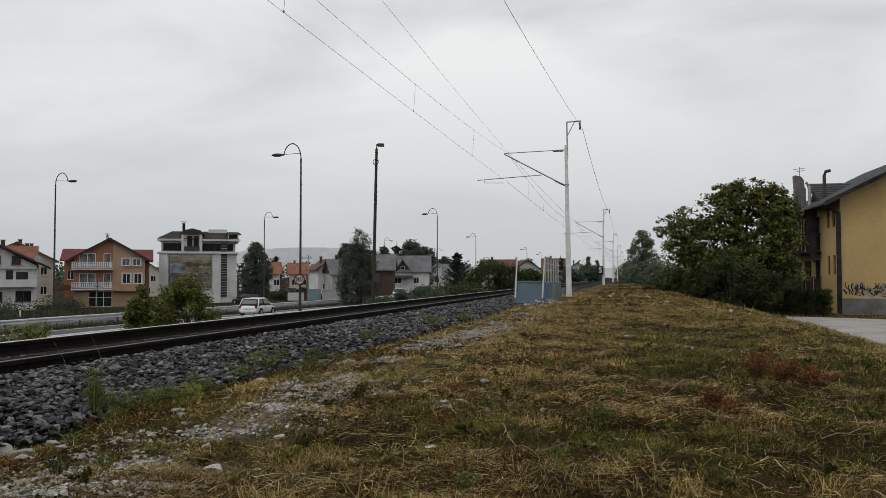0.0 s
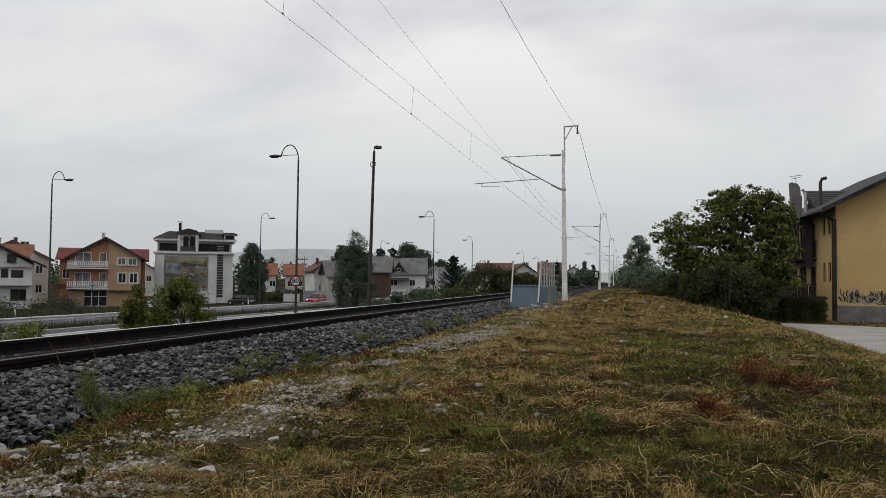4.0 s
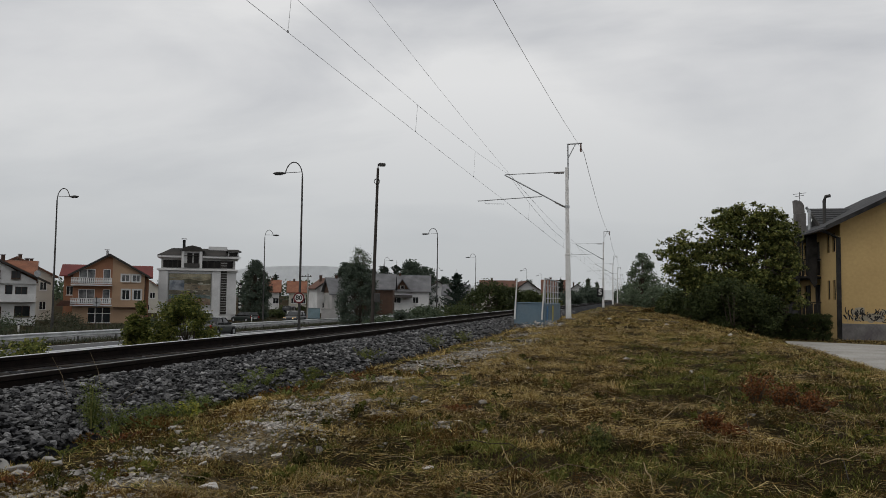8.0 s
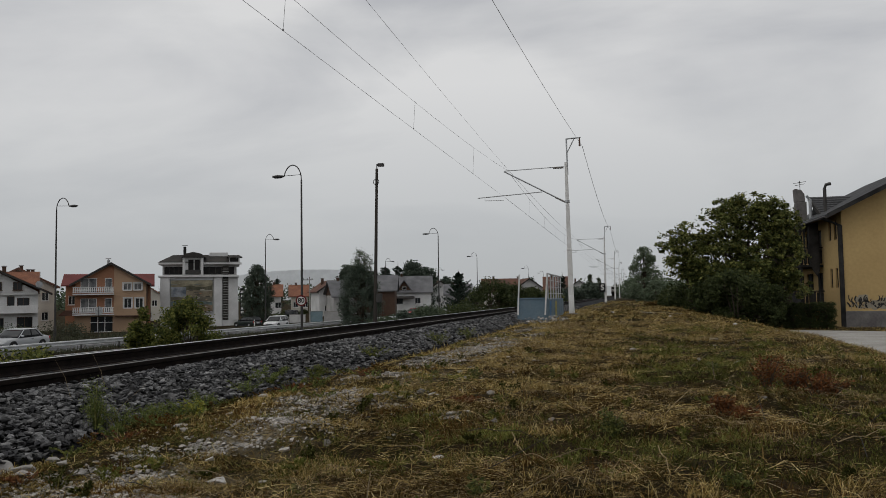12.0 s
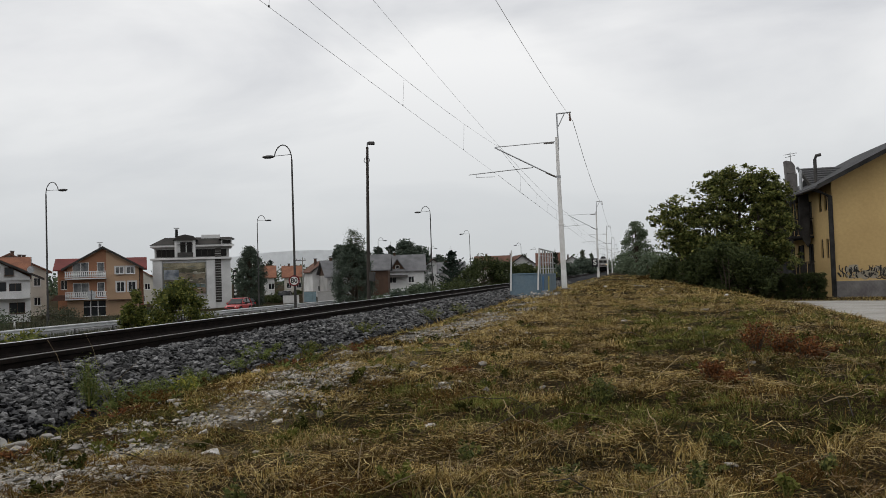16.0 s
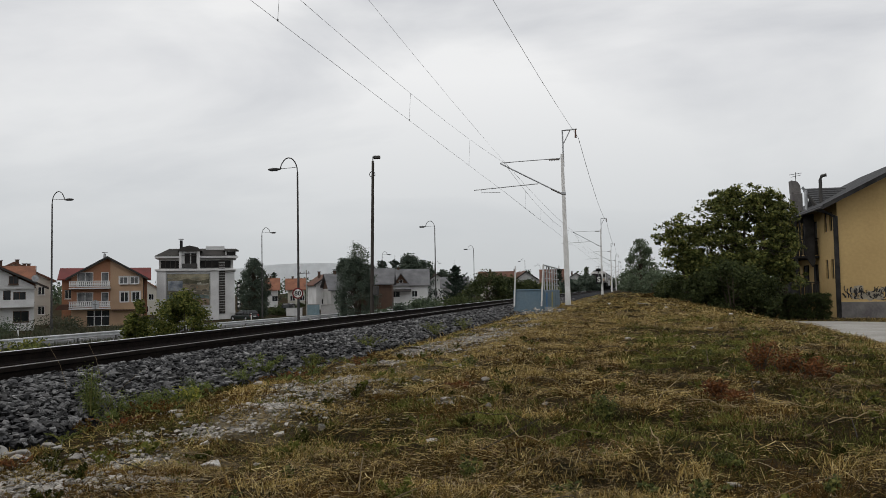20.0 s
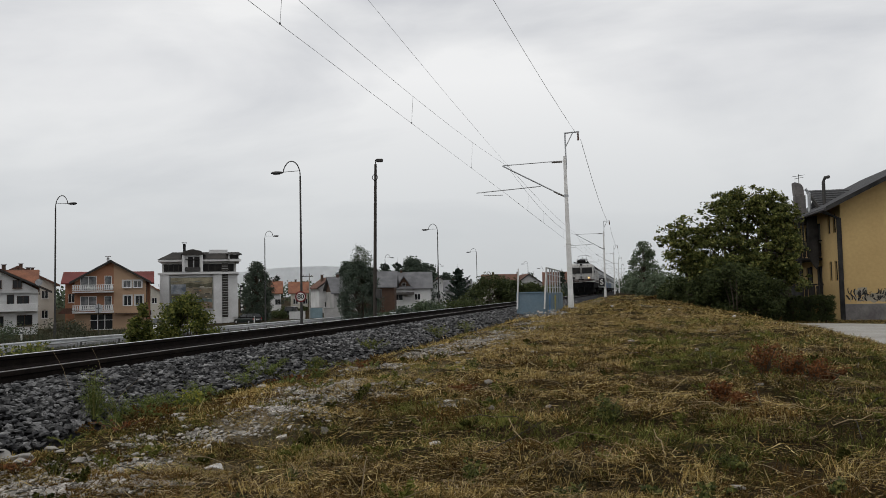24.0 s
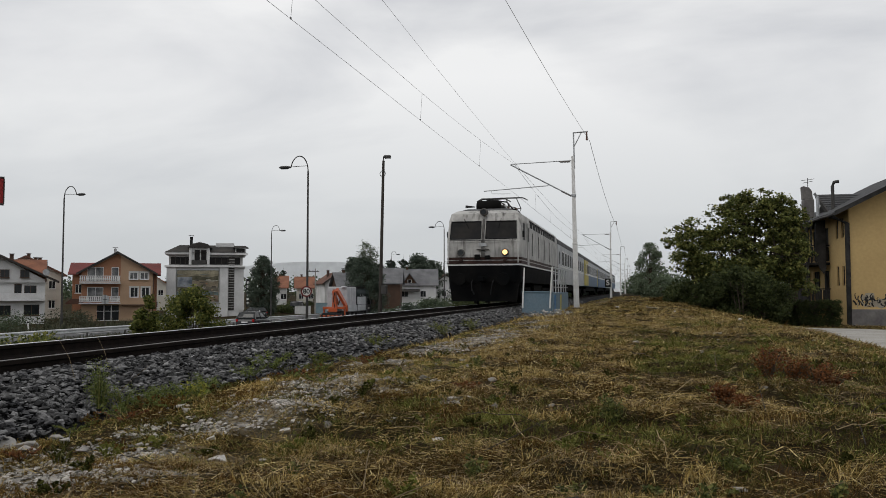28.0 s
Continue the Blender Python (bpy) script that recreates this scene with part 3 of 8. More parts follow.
def sag(a, b, drop, n=24):
    a, b = Vector(a), Vector(b)
    return [a.lerp(b, k / n) - Vector((0, 0, 4 * drop * (k / n) * (1 - k / n))) for k in range(n + 1)]


def wires():
    for name, r, zx, za, drop in (("contact_wire", 0.0052, -5.62, 5.2, 0.04), ("messenger_wire", 0.005, -5.57, 6.55, 0.74), ("auxiliary_wire", 0.0045, -5.55, 6.6, 0.25), ("feeder_wire", 0.0074, -2.07, 7.5, 0.55)):
        w = thing(name, pose(0, 0, 0), "thin dark feeder wire along the mast tops" if name == "feeder_wire" else "thin dark overhead railway wire strung between masts", "wire", "overhead wires")
        for a, b in zip(SPANS, SPANS[1:]):
            p, q = (zx, a, za), (zx, b, za)
            if a < 0 and name == "auxiliary_wire":
                p = (-4.0, a, 6.6)
            if a < 0 and name == "feeder_wire":
                p = (-3.75, a, 7.5)
            thick = 1.5 if a > 0 else (0.82 if name == "feeder_wire" else 0.75)
            part("span", Geo().tube(sag(p, q, drop), r * thick, 5), WIRE, w, smooth=True)
    w = thing("dropper_wires", pose(0, 0, 0), "short dropper wires between messenger and contact wire", "wire", "overhead wires")
    for a, b in zip(SPANS[:5], SPANS[1:6]):
        lo, up = sag((-5.62, a, 5.2), (-5.62, b, 5.2), 0.04), sag((-5.57, a, 6.55), (-5.57, b, 6.55), 0.74)
        for k in (4, 8, 12, 16, 20):
            part("dropper", Geo().tube([lo[k], up[k]], 0.0035, 4), WIRE, w)
            part("clip", Geo().box(lo[k] - Vector((0.008, 0.02, 0.006)), lo[k] + Vector((0.008, 0.02, 0.03))), WIRE, w)


wires()


def lettering(text, size, at, material, parent, name):
    cu = bpy.data.curves.new(name, "FONT")
    cu.body, cu.size, cu.align_x, cu.align_y, cu.extrude, cu.offset = text, size, "CENTER", "CENTER", 0.003, size * 0.022
    cu.materials.append(material)
    ob = new(name, cu)
    ob.parent = parent
    ob.matrix_basis = at
    return ob


def disc(g, r, y0, y1, n=28, cz=0.0):
    g.loft([[(r * math.cos(6.2832 * k / n), y, cz + r * math.sin(6.2832 * k / n)) for k in range(n)] for y in (y0, y1)])
    return g


def signs():
    s = thing("speed_sign", pose(-19.33, 44.8, -2.5, 0, 0, 22), "round 80 speed limit sign on a dark post beside the road", "road sign")
    part("post", Geo().tube([(0, 0.05, 0), (0, 0.05, 3.4)], 0.04, 8), DARKST, s)
    part("rim", disc(Geo(), 0.33, -0.01, 0.02, cz=3.06), REDP, s, "dark red rim")
    part("face", disc(Geo(), 0.245, -0.014, -0.009, cz=3.06), WHITEP, s, "white sign face")
    lettering("80", 0.40, pose(0, -0.018, 3.06, 90), BLACK, s, "number")
    s = thing("marker_sign", pose(-3.05, 86.1, 1.4, 0, 0, 3), "black square railway marker board with a white letter", "railway sign")
    part("board", Geo().box((-0.3, -0.015, -0.45), (0.3, 0.015, 0.45), 0.01), BLACK, s)
    lettering("S", 0.8, pose(0, -0.02, 0, 90), WHITEP, s, "letter")
    part("bracket", Geo().box((0.1, 0.015, -0.1), (0.4, 0.06, 0.1)), GALV, s)


signs()


def sign_from_behind():
    s = thing("road_sign", pose(-44.6, 60.2, -2.5, 0, 0, 8), "grey back of an octagonal road sign on a steel post", "road sign")
    part("post", Geo().tube([(0, 0, 0), (0, 0, 2.85)], 0.025, 8), DARKST, s)
    part("plate", disc(Geo(), 0.4, 0.03, 0.05, 8, 2.4), GALV, s, "bare grey sign back")
    part("clamp", Geo().box((-0.2, 0.0, 2.38), (0.2, 0.03, 2.42)), DARKST, s)


sign_from_behind()

def stair_guard():
    """Steel enclosure round the head of the underpass stairs."""
    g = thing("stair_guard", pose(0, 0, -0.16), "blue-grey steel stair enclosure with white pipe railings beside the track", "railing")
    x0, x1, y0, y1, h = -4.2, -3.06, 29.7, 36.2, 0.68
    part("front_panel", Geo().box((x0, y0, -0.1), (x1, y0 + 0.06, h), 0.01), BLUEP, g, "blue-grey sheet panel")
    part("cap_rail", Geo().box((x0, y0 - 0.03, h), (x1, y0 + 0.09, h + 0.05), 0.01), BLUEP, g)
    n = 6
    for k in range(n):
        a, b = y0 + (y1 - y0) * k / n, y0 + (y1 - y0) * (k + 1) / n
        part("side_panel", Geo().box((x1 - 0.03, a + 0.02, -0.1), (x1 + 0.03, b - 0.02, h), 0.01), BLUEP, g, "blue-grey panel")
        part("post", Geo().tube([(x1, a + 0.06, 0), (x1, a + 0.06, 1.62)], 0.026, 8), GALV, g, "grey pipe post")
        for z in (0.88, 1.13, 1.38):
            part("rail_bar", Geo().tube([(x1, a + 0.06, z), (x1, b + 0.06, z)], 0.014, 6), GALV, g)
    for y, m, lab in ((y0 + 0.32, BLUE2, "bright blue painted mark"), (y0 + 0.62, BLUE2, "bright blue painted mark"), (y0 + 2.55, YELP, "yellow painted mark"), (y0 + 2.9, YELP, "yellow painted mark")):
        part("painted_mark", Geo().prism([(x1 + 0.033, y, -0.02), (x1 + 0.033, y + 0.16, -0.02), (x1 + 0.033, y + 0.2, 0.35), (x1 + 0.033, y + 0.34, 0.58), (x1 + 0.033, y + 0.1, 0.6), (x1 + 0.033, y + 0.02, 0.35)], (0.004, 0, 0)), m, g, lab)
    part("top_rail", Geo().tube([(x1, y0, 1.62), (x1, y1 + 0.1, 1.62)], 0.026, 8), GALV, g)
    part("stay", Geo().prism([(x0, y0 - 0.06, 0.1), (x0 + 0.055, y0 - 0.06, 0.1), (x0 + 0.125, y0 - 0.06, 1.6), (x0 + 0.08, y0 - 0.06, 1.6)], (0, 0.05, 0)), WHITEP, g, "white upright post")
    part("stay", Geo().prism([(x1 - 0.13, y0 - 0.08, 0.1), (x1 - 0.075, y0 - 0.08, 0.1), (x1 + 0.015, y0 - 0.08, 1.62), (x1 - 0.03, y0 - 0.08, 1.62)], (0, 0.05, 0)), WHITEP, g, "slanting white post")
    part("far_panel", Geo().box((x0, y1, -0.1), (x1, y1 + 0.06, h), 0.01), BLUEP, g)


stair_guard()


# ---- road ----
BENDS = (-80, 0, 40, 110, 160, 300, 900)


def road():
    for u0, u1 in ((-12.2, -1.9), (-22.4, -14.2)):
        g = Geo()
        g.loft([[(road_x(u, y), y, z + road_dip(y)) for u, z in ((u0, -2.62), (u1, -2.62), (u1, -2.4), (u0, -2.4))] for y in BENDS])
        solid("road", g, ASPH, "worn grey asphalt carriageway of a dual road", "road", kind="structure")
        g = Geo()
        for u in (u0 + 0.4, u1 - 0.4):
            g.loft([[(road_x(u + a, y), y, z + road_dip(y)) for a, z in ((-0.07, -2.4), (0.07, -2.4), (0.07, -2.396), (-0.07, -2.396))] for y in BENDS])
        for k in range(40):
            y = -40 + 9 * k
            u = (u0 + u1) / 2
            g.prism([(road_x(u + a, y + b), y + b, -2.4 + road_dip(y + b)) for a, b in ((-0.07, 0), (0.07, 0), (0.07, 4), (-0.07, 4))], (0, 0, 0.004))
        solid("lane_markings", g, LINE, "worn white painted lane lines on the road", "road marking", kind="structure")
    beam = [(0, 0.44), (0.083, 0.475), (0.083, 0.53), (0, 0.575), (0, 0.615), (0.083, 0.66), (0.083, 0.715), (0, 0.75), (-0.012, 0.745), (0.069, 0.705), (0.069, 0.67), (-0.012, 0.62), (-0.012, 0.57), (0.069, 0.52), (0.069, 0.485), (-0.012, 0.445)]
    mid = Geo()
    prof = [(-14.25, -2.7), (-12.15, -2.7), (-12.15, -2.41), (-12.6, -2.36), (-13.7, -2.34), (-14.25, -2.41)]
    mid.loft([[(road_x(u, y), y, z + road_dip(y)) for u, z in prof] for y in BENDS])
    solid("median_strip", mid, TURF, "grassy strip between the carriageways", "verge", kind="structure")
    for u, z in ((-12.9, -2.42), (-1.5, -2.3)):
        g = thing("guardrail", pose(0, 0, z), "galvanised steel guardrail along the road", "guardrail", "guardrails")
        part("beam", Geo().loft([[(road_x(u, y) + a, y, b + road_dip(y)) for a, b in beam] for y in (-60, 0, 40, 75, 110, 160, 420)]), BARRIER, g)
        post = Geo().box((-0.09, -0.04, -0.4), (-0.02, 0.06, 0.6), 0.01).mesh("post", DARKST)
        for k in range(60):
            y = -20 + 4 * k
            piece("post", post, g, pose(road_x(u, y), y, float(road_dip(y))))
    g = Geo().box((-0.06, -0.04, -0.3), (0.06, 0.04, 0.95), 0.01)
    for y in (53.7, 96):
        s = thing("delineator_post", pose(road_x(-25.5, y), y, -2.5 + float(road_dip(y))), "short white plastic road marker post in the verge", "marker post", "marker posts")
        part("post", g, WHITEP, s)
        part("band", Geo().box((-0.062, -0.042, 0.7), (0.062, 0.042, 0.82)), BLACK, s, "black band")


road()


def street_lamp(x, y, side, h=12.0, z=-2.5):
    """side: +1 reaches to the right of the track's direction, -1 to the left."""
    s = thing("street_lamp", pose(x, y, z), "tall slim dark steel street lamp with a curved arm", "street lamp", "street lamps")
    part("pole", Geo().tube([(0, 0, -0.8), (0, 0, 1.2), (0, 0, 1.25), (0, 0, h - 1.0)], [0.12, 0.11, 0.085, 0.055], 10), DARKST, s)
    r = 0.62
    arc = [(side * (r - r * math.cos(a)), 0, h - 1.0 + 1.0 * math.sin(a)) for a in [math.pi * k / 12 for k in range(12)]]
    part("arm", Geo().tube([(0, 0, h - 1.05)] + arc, 0.038, 8), DARKST, s)
    part("cross_tie", Geo().tube([(0, 0, h - 0.66), (side * 1.3, 0, h - 0.7)], 0.02, 6), DARKST, s)
    hx = side * 1.22
    rings = []
    for t, w, hh in ((0, 0.06, 0.05), (0.2, 0.12, 0.09), (0.5, 0.15, 0.11), (0.75, 0.12, 0.08), (0.86, 0.04, 0.03)):
        rings.append([(hx + side * t, w * math.cos(a), h - 0.72 + hh * math.sin(a)) for a in [6.2832 * k / 10 for k in range(10)]])
    head = part("lamp_head", Geo().loft(rings), DARKST, s, "dark cobra lamp head")
    part("lens", Geo().box((hx + side * 0.25, -0.09, h - 0.83), (hx + side * 0.7, 0.09, h - 0.79), 0.01), GLASS, head, "glass lens")
    return s


for x, y, side in ((-47.3, 58.2, 1), (-21.0, 48.8, -1), (-48.3, 100, 1), (-24.0, 99.4, -1), (-30.3, 158.7, -1), (-29.8, 237, -1), (-53.8, 172, 1), (-31, 290, -1), (-57, 235, 1)):
    street_lamp(x, y, side)


def camera_pole():
    p = thing("wooden_pole", pose(-14.0, 42.6, -2.2, 0, 1.2, 0), "tall rust-brown pole with a small security camera on top", "pole")
    part("shaft", Geo().tube([(0, 0, 0), (0, 0, 5), (0, 0, 10.1)], [0.12, 0.095, 0.075], 10), RUSTPOLE, p)
    part("bracket", Geo().tube([(0, 0, 10.0), (0, 0, 10.35), (0.15, 0, 10.4)], 0.03, 6), DARKST, p)
    part("camera_housing", Geo().box((0.05, -0.1, 10.22), (0.42, 0.1, 10.4), 0.03), DARKST, p, "dark weatherproof housing")
    part("cable_coil", Geo().tube([(0.16 * math.cos(a), -0.1, 9.35 + 0.16 * math.sin(a)) for a in [6.2832 * k / 12 for k in range(13)]], 0.02, 5), DARKST, p, "coil of dark cable")
    part("junction_box", Geo().box((0.08, -0.15, 2.6), (0.38, 0.1, 3.1), 0.02), DARKST, p, "dark metal junction box")


camera_pole()


# ---- houses ----
def wall_grid(g, axis, a0, a1, z0, z1, d0, d1, holes):
    """A wall with openings: axis 'x' runs along x with its thickness in y from d0 to d1, 'y' the other way round."""
    us = sorted({a0, a1, *[max(a0, min(a1, v)) for h in holes for v in h[:2]]})
    zs = sorted({z0, z1, *[max(z0, min(z1, v)) for h in holes for v in h[2:]]})
    for p, q in zip(us, us[1:]):
        for r, s in zip(zs, zs[1:]):
            if not any(h[0] - 1e-6 <= p and q <= h[1] + 1e-6 and h[2] - 1e-6 <= r and s <= h[3] + 1e-6 for h in holes):
                g.box((p, d0, r), (q, d1, s)) if axis == "x" else g.box((d0, p, r), (d1, q, s))
    g.weld()


def window(parent, axis, a, b, z0, z1, d, out, frame=PVC, bars=1, sill=True, glass=None):
    """A window in a wall plane at d; out: the sign of the outward side."""
    def bx(g, p, q, r, s, e0, e1):
        e0, e1 = d + out * e0, d + out * e1
        return g.box((p, e0, r), (q, e1, s)) if axis == "x" else g.box((e0, p, r), (e1, q, s))
    t = 0.07
    g = Geo()
    bx(g, a, b, z0, z0 + t, -0.16, -0.08), bx(g, a, b, z1 - t, z1, -0.16, -0.08)
    bx(g, a, a + t, z0 + t, z1 - t, -0.16, -0.08), bx(g, b - t, b, z0 + t, z1 - t, -0.16, -0.08)
    for k in range(1, bars + 1):
        c = a + (b - a) * k / (bars + 1)
        bx(g, c - 0.035, c + 0.035, z0 + t, z1 - t, -0.155, -0.085)
    w = part("window", g, frame, parent)
    part("pane", bx(Geo(), a + t, b - t, z0 + t, z1 - t, -0.135, -0.115), glass or GLASS, w, "dark glass pane" if glass in (None, DGLASS) else "pane with pale curtains behind")
    if sill:
        part("sill", bx(Geo(), a - 0.08, b + 0.08, z0 - 0.08, z0, -0.1, 0.1), frame, w)
    return w


def house(label, at, w, d, h, walls, roofm, ridge="y", pitch=30, over=0.5, front=(), right=(), left=(), chimneys=(), frame=PVC, name="house", gable=None, edge=None):
    """A house: origin at the base of its front left corner, front towards -y. Openings: (centre, sill height, width, height[, bars])."""
    ho = thing(name, at, label, "house")
    th = 0.3
    norm = lambda lst: [(c - ww / 2, c + ww / 2, z, z + hh) for c, z, ww, hh, *_ in lst]
    fr = [o for o in norm(front) if o[3] <= h]
    g = Geo(); wall_grid(g, "x", 0, w, -1.0, h, 0, th, fr)
    part("wall", g, walls, ho)
    part("wall", Geo().box((0, d - th, -1.0), (w, d, h)), walls, ho)
    g = Geo(); wall_grid(g, "y", th, d - th, -1.0, h, 0, th, norm(left))
    part("wall", g, walls, ho)
    g = Geo(); wall_grid(g, "y", th, d - th, -1.0, h, w - th, w, norm(right))
    part("wall", g, walls, ho)
    for lst, axis, dd, out in ((front, "x", 0, -1), (right, "y", w, 1), (left, "y", 0, -1)):
        for c, z, ww, hh, *b in lst:
            window(ho, axis, c - ww / 2, c + ww / 2, z, z + hh, dd - (0.2 if dd == 0 and z + hh > h and axis == "x" else 0), out, frame, b[0] if b else 1)
    tn = math.tan(radians(pitch))
    t = 0.2
    span = w if ridge == "y" else d
    rise = tn * span / 2
    if ridge == "y":
        for y in (0, d - th):
            part("gable", Geo().prism([(0, y, h), (w, y, h), (w / 2, y, h + rise)], (0, th, 0)), gable or walls, ho)
        for s in (-1, 1):
            e = w / 2 + over
            p = [(w / 2, -over, h + rise), (w / 2 + s * e, -over, h + rise - tn * e), (w / 2 + s * e, -over, h + rise - tn * e + t), (w / 2, -over, h + rise + t)]
            part("roof", Geo().prism(p, (0, d + 2 * over, 0)), roofm, ho)
            if edge:
                q = [(w / 2, 0, h + rise - 0.12), (w / 2 + s * e, 0, h + rise - tn * e - 0.12), (w / 2 + s * e, 0, h + rise - tn * e + t + 0.03), (w / 2, 0, h + rise + t + 0.03)]
                part("barge_board", Geo().prism([(a, -over - 0.05, c) for a, b, c in q], (0, 0.05, 0)), edge, ho, "dark barge board")
    else:
        for x in (0, w - th):
            part("gable", Geo().prism([(x, 0, h), (x, d, h), (x, d / 2, h + rise)], (th, 0, 0)), gable or walls, ho)
        for s in (-1, 1):
            e = d / 2 + over
            p = [(-over, d / 2, h + rise), (-over, d / 2 + s * e, h + rise - tn * e), (-over, d / 2 + s * e, h + rise - tn * e + t), (-over, d / 2, h + rise + t)]
            part("roof", Geo().prism(p, (w + 2 * over, 0, 0)), roofm, ho)
    for x, y, top in chimneys:
        c = part("chimney", Geo().box((x - 0.25, y - 0.25, h), (x + 0.25, y + 0.25, top), 0.02), W_BROWN, ho, "dark chimney stack")
        part("chimney_cap", Geo().box((x - 0.35, y - 0.35, top), (x + 0.35, y + 0.35, top + 0.12), 0.02), GALV, c)
    return ho


def balcony(ho, x0, x1, z, depth=1.2, white=W_WHITE, n=20):
    b = part("balcony", Geo().box((x0, -depth, z - 0.18), (x1, 0, z), 0.02), white, ho, "white balcony slab")
    part("handrail", Geo().box((x0, -depth, z + 0.9), (x1, -depth + 0.1, z + 1.0), 0.02), white, b)
    part("bottom_rail", Geo().box((x0, -depth, z + 0.12), (x1, -depth + 0.1, z + 0.22)), white, b)
    me = Geo().loft([[(r * a, r * c, zz) for a, c in ((-1, -1), (1, -1), (1, 1), (-1, 1))] for zz, r in ((0.22, 0.05), (0.45, 0.11), (0.7, 0.07), (0.9, 0.05))]).mesh("baluster", white)
    for k in range(n):
        piece("baluster", me, b, pose(x0 + (k + 0.5) * (x1 - x0) / n, -depth + 0.05, z))
    return b


def left_houses():
    # white house with an orange roof
    ho = house("white rendered house with an orange tiled roof", pose(-87.3, 87.4, -3.4, 0, 0, 40), 10.5, 9, 5.5, W_WHITE, R_ORANGE, "x", 32, 0.15,
               front=[(8.9, 0.7, 1.9, 1.5), (5.6, 0.7, 1.6, 1.4), (7.2, 2.9, 0.9, 2.1, 0), (8.7, 3.5, 1.5, 1.3)], right=[(3, 3.4, 1.0, 1.2), (3, 0.8, 1.0, 1.2)], chimneys=[(6.2, 4.4, 9.2), (9.2, 5.5, 8.8)], frame=W_BROWN)
    part("front_gable", Geo().prism([(-1.5, -0.4, 5.2), (10.5, -0.4, 5.2), (10.5, -0.4, 5.6), (5.05, -0.4, 8.6), (-1.5, -0.4, 5.6)], (0, 3.6, 0)), W_WHITE, ho, "white front gable")
    for s in (-1, 1):
        q = [(5.05, -1.2, 8.65), (5.05 + s * 7.2, -1.2, 5.15), (5.05 + s * 7.2, -1.2, 5.4), (5.05, -1.2, 8.95)]
        part("front_gable_roof", Geo().prism(q, (0, 5.5, 0)), R_BROWN, ho, "gable roof slope")
        part("barge_board", Geo().prism([(a, -1.26, c - 0.06) for a, b, c in q], (0, 0.06, 0)), R_DARK, ho, "dark barge board")
    for c in (8.0, 5.6, 3.2):
        window(ho, "x", c - 0.55, c + 0.55, 5.85, 6.95, -0.6, -1, W_BROWN)
    part("end_gable_boards", Geo().prism([(10.68, -0.9, 5.0), (10.68, 9.9, 5.0), (10.68, 4.5, 8.5)], (0.06, 0, 0)), R_DARK, ho, "dark boarded gable end")
    b = part("balcony", Geo().box((0.5, -1.3, 2.7), (10.4, 0, 2.88), 0.02), W_WHITE, ho, "white balcony slab")
    part("parapet", Geo().box((0.5, -1.3, 2.88), (10.4, -1.2, 3.75), 0.02), W_WHITE, b)
    part("satellite_dish", disc(Geo(), 0.45, -0.95, -0.9, 16, 6.6), GALV, ho, "round satellite dish", at=pose(10.6, -0.4, 0))
    # cream house behind it
    house("cream house with an orange tiled roof", pose(-97.5, 103.0, -3.3, 0, 0, 46), 10.8, 10, 6.6, W_CREAM, R_ORANGE, "y", 27, 0.6,
          front=[(9.3, 4.3, 1.0, 1.3), (9.3, 1.2, 1.0, 1.3), (6.5, 4.3, 1.0, 1.3)], right=[(3, 1.2, 1.2, 1.3), (3, 4.2, 1.2, 1.3), (7, 4.2, 1.2, 1.3)], chimneys=[(6.2, 4, 10.0), (8.0, 5.5, 9.4)], edge=R_BROWN)
    # orange house with balconies
    ho = house("orange rendered house with white balconies and a red roof", pose(-80.0, 102.5, -3.9, 0, 0, 33), 9.9, 11, 7.4, W_ORANGE, R_BROWN, "y", 30, 0.7,
               front=[(7.3, 3.6, 1.1, 1.5), (8.9, 3.6, 1.1, 1.5), (7.3, 6.6, 0.001, 0.001)][:2], edge=R_DARK)
    c = part("chimney", Geo().tube([(4.3, 5, 9.5), (4.3, 5, 11.1)], 0.2, 10), GALV, ho, "round metal chimney")
    part("chimney_cap", Geo().box((3.9, 4.6, 11.25), (4.7, 5.4, 11.33), 0.02).tube([(4.3, 5, 11.1), (4.3, 5, 11.26)], 0.05, 6), GALV, c)
    for c in (7.2, 8.7):
        window(ho, "x", c - 0.55, c + 0.55, 6.3, 7.35, -0.2, -1, sill=True, glass=CURTAIN)
    part("recess_wall", Geo().prism([(0.05, -0.05, 2.6), (5.35, -0.05, 2.6), (5.35, -0.05, 9.9), (4.95, -0.05, 10.15), (0.05, -0.05, 7.3)], (0, 0.048, 0)), W_ORANGE2, ho, "deep orange wall behind the balconies")
    for z in (3.0, 6.0):
        for c, ww in ((1.9, 2.2), (4.6, 1.0)):
            window(ho, "x", c - ww / 2, c + ww / 2, z, z + 2.1, -0.25, -1, bars=1 if ww > 1.5 else 0, sill=False, glass=CURTAIN)
        balcony(ho, -0.2, 5.4, z - 0.2, 1.3)
    part("porch_window", Geo().box((2.2, -0.12, 0.2), (5.2, -0.06, 2.4)), GLASS, ho, "dark glazed porch front")
    part("porch_frame", Geo().box((2.1, -0.16, 0.1), (5.3, -0.05, 0.2)).box((3.1, -0.16, 0.2), (3.2, -0.05, 2.4)).box((4.1, -0.16, 0.2), (4.2, -0.05, 2.4)).box((2.1, -0.16, 1.5), (5.3, -0.05, 1.58)), PVC, ho)
    # Brown facing on the right side; part of its darkness is painted shade.
    part("dark_side_facing", Geo().box((9.91, 0.1, 0), (10.0, 10.8, 7.3)), W_BROWN, ho, "dark brown side wall, partly shade put into its colour")
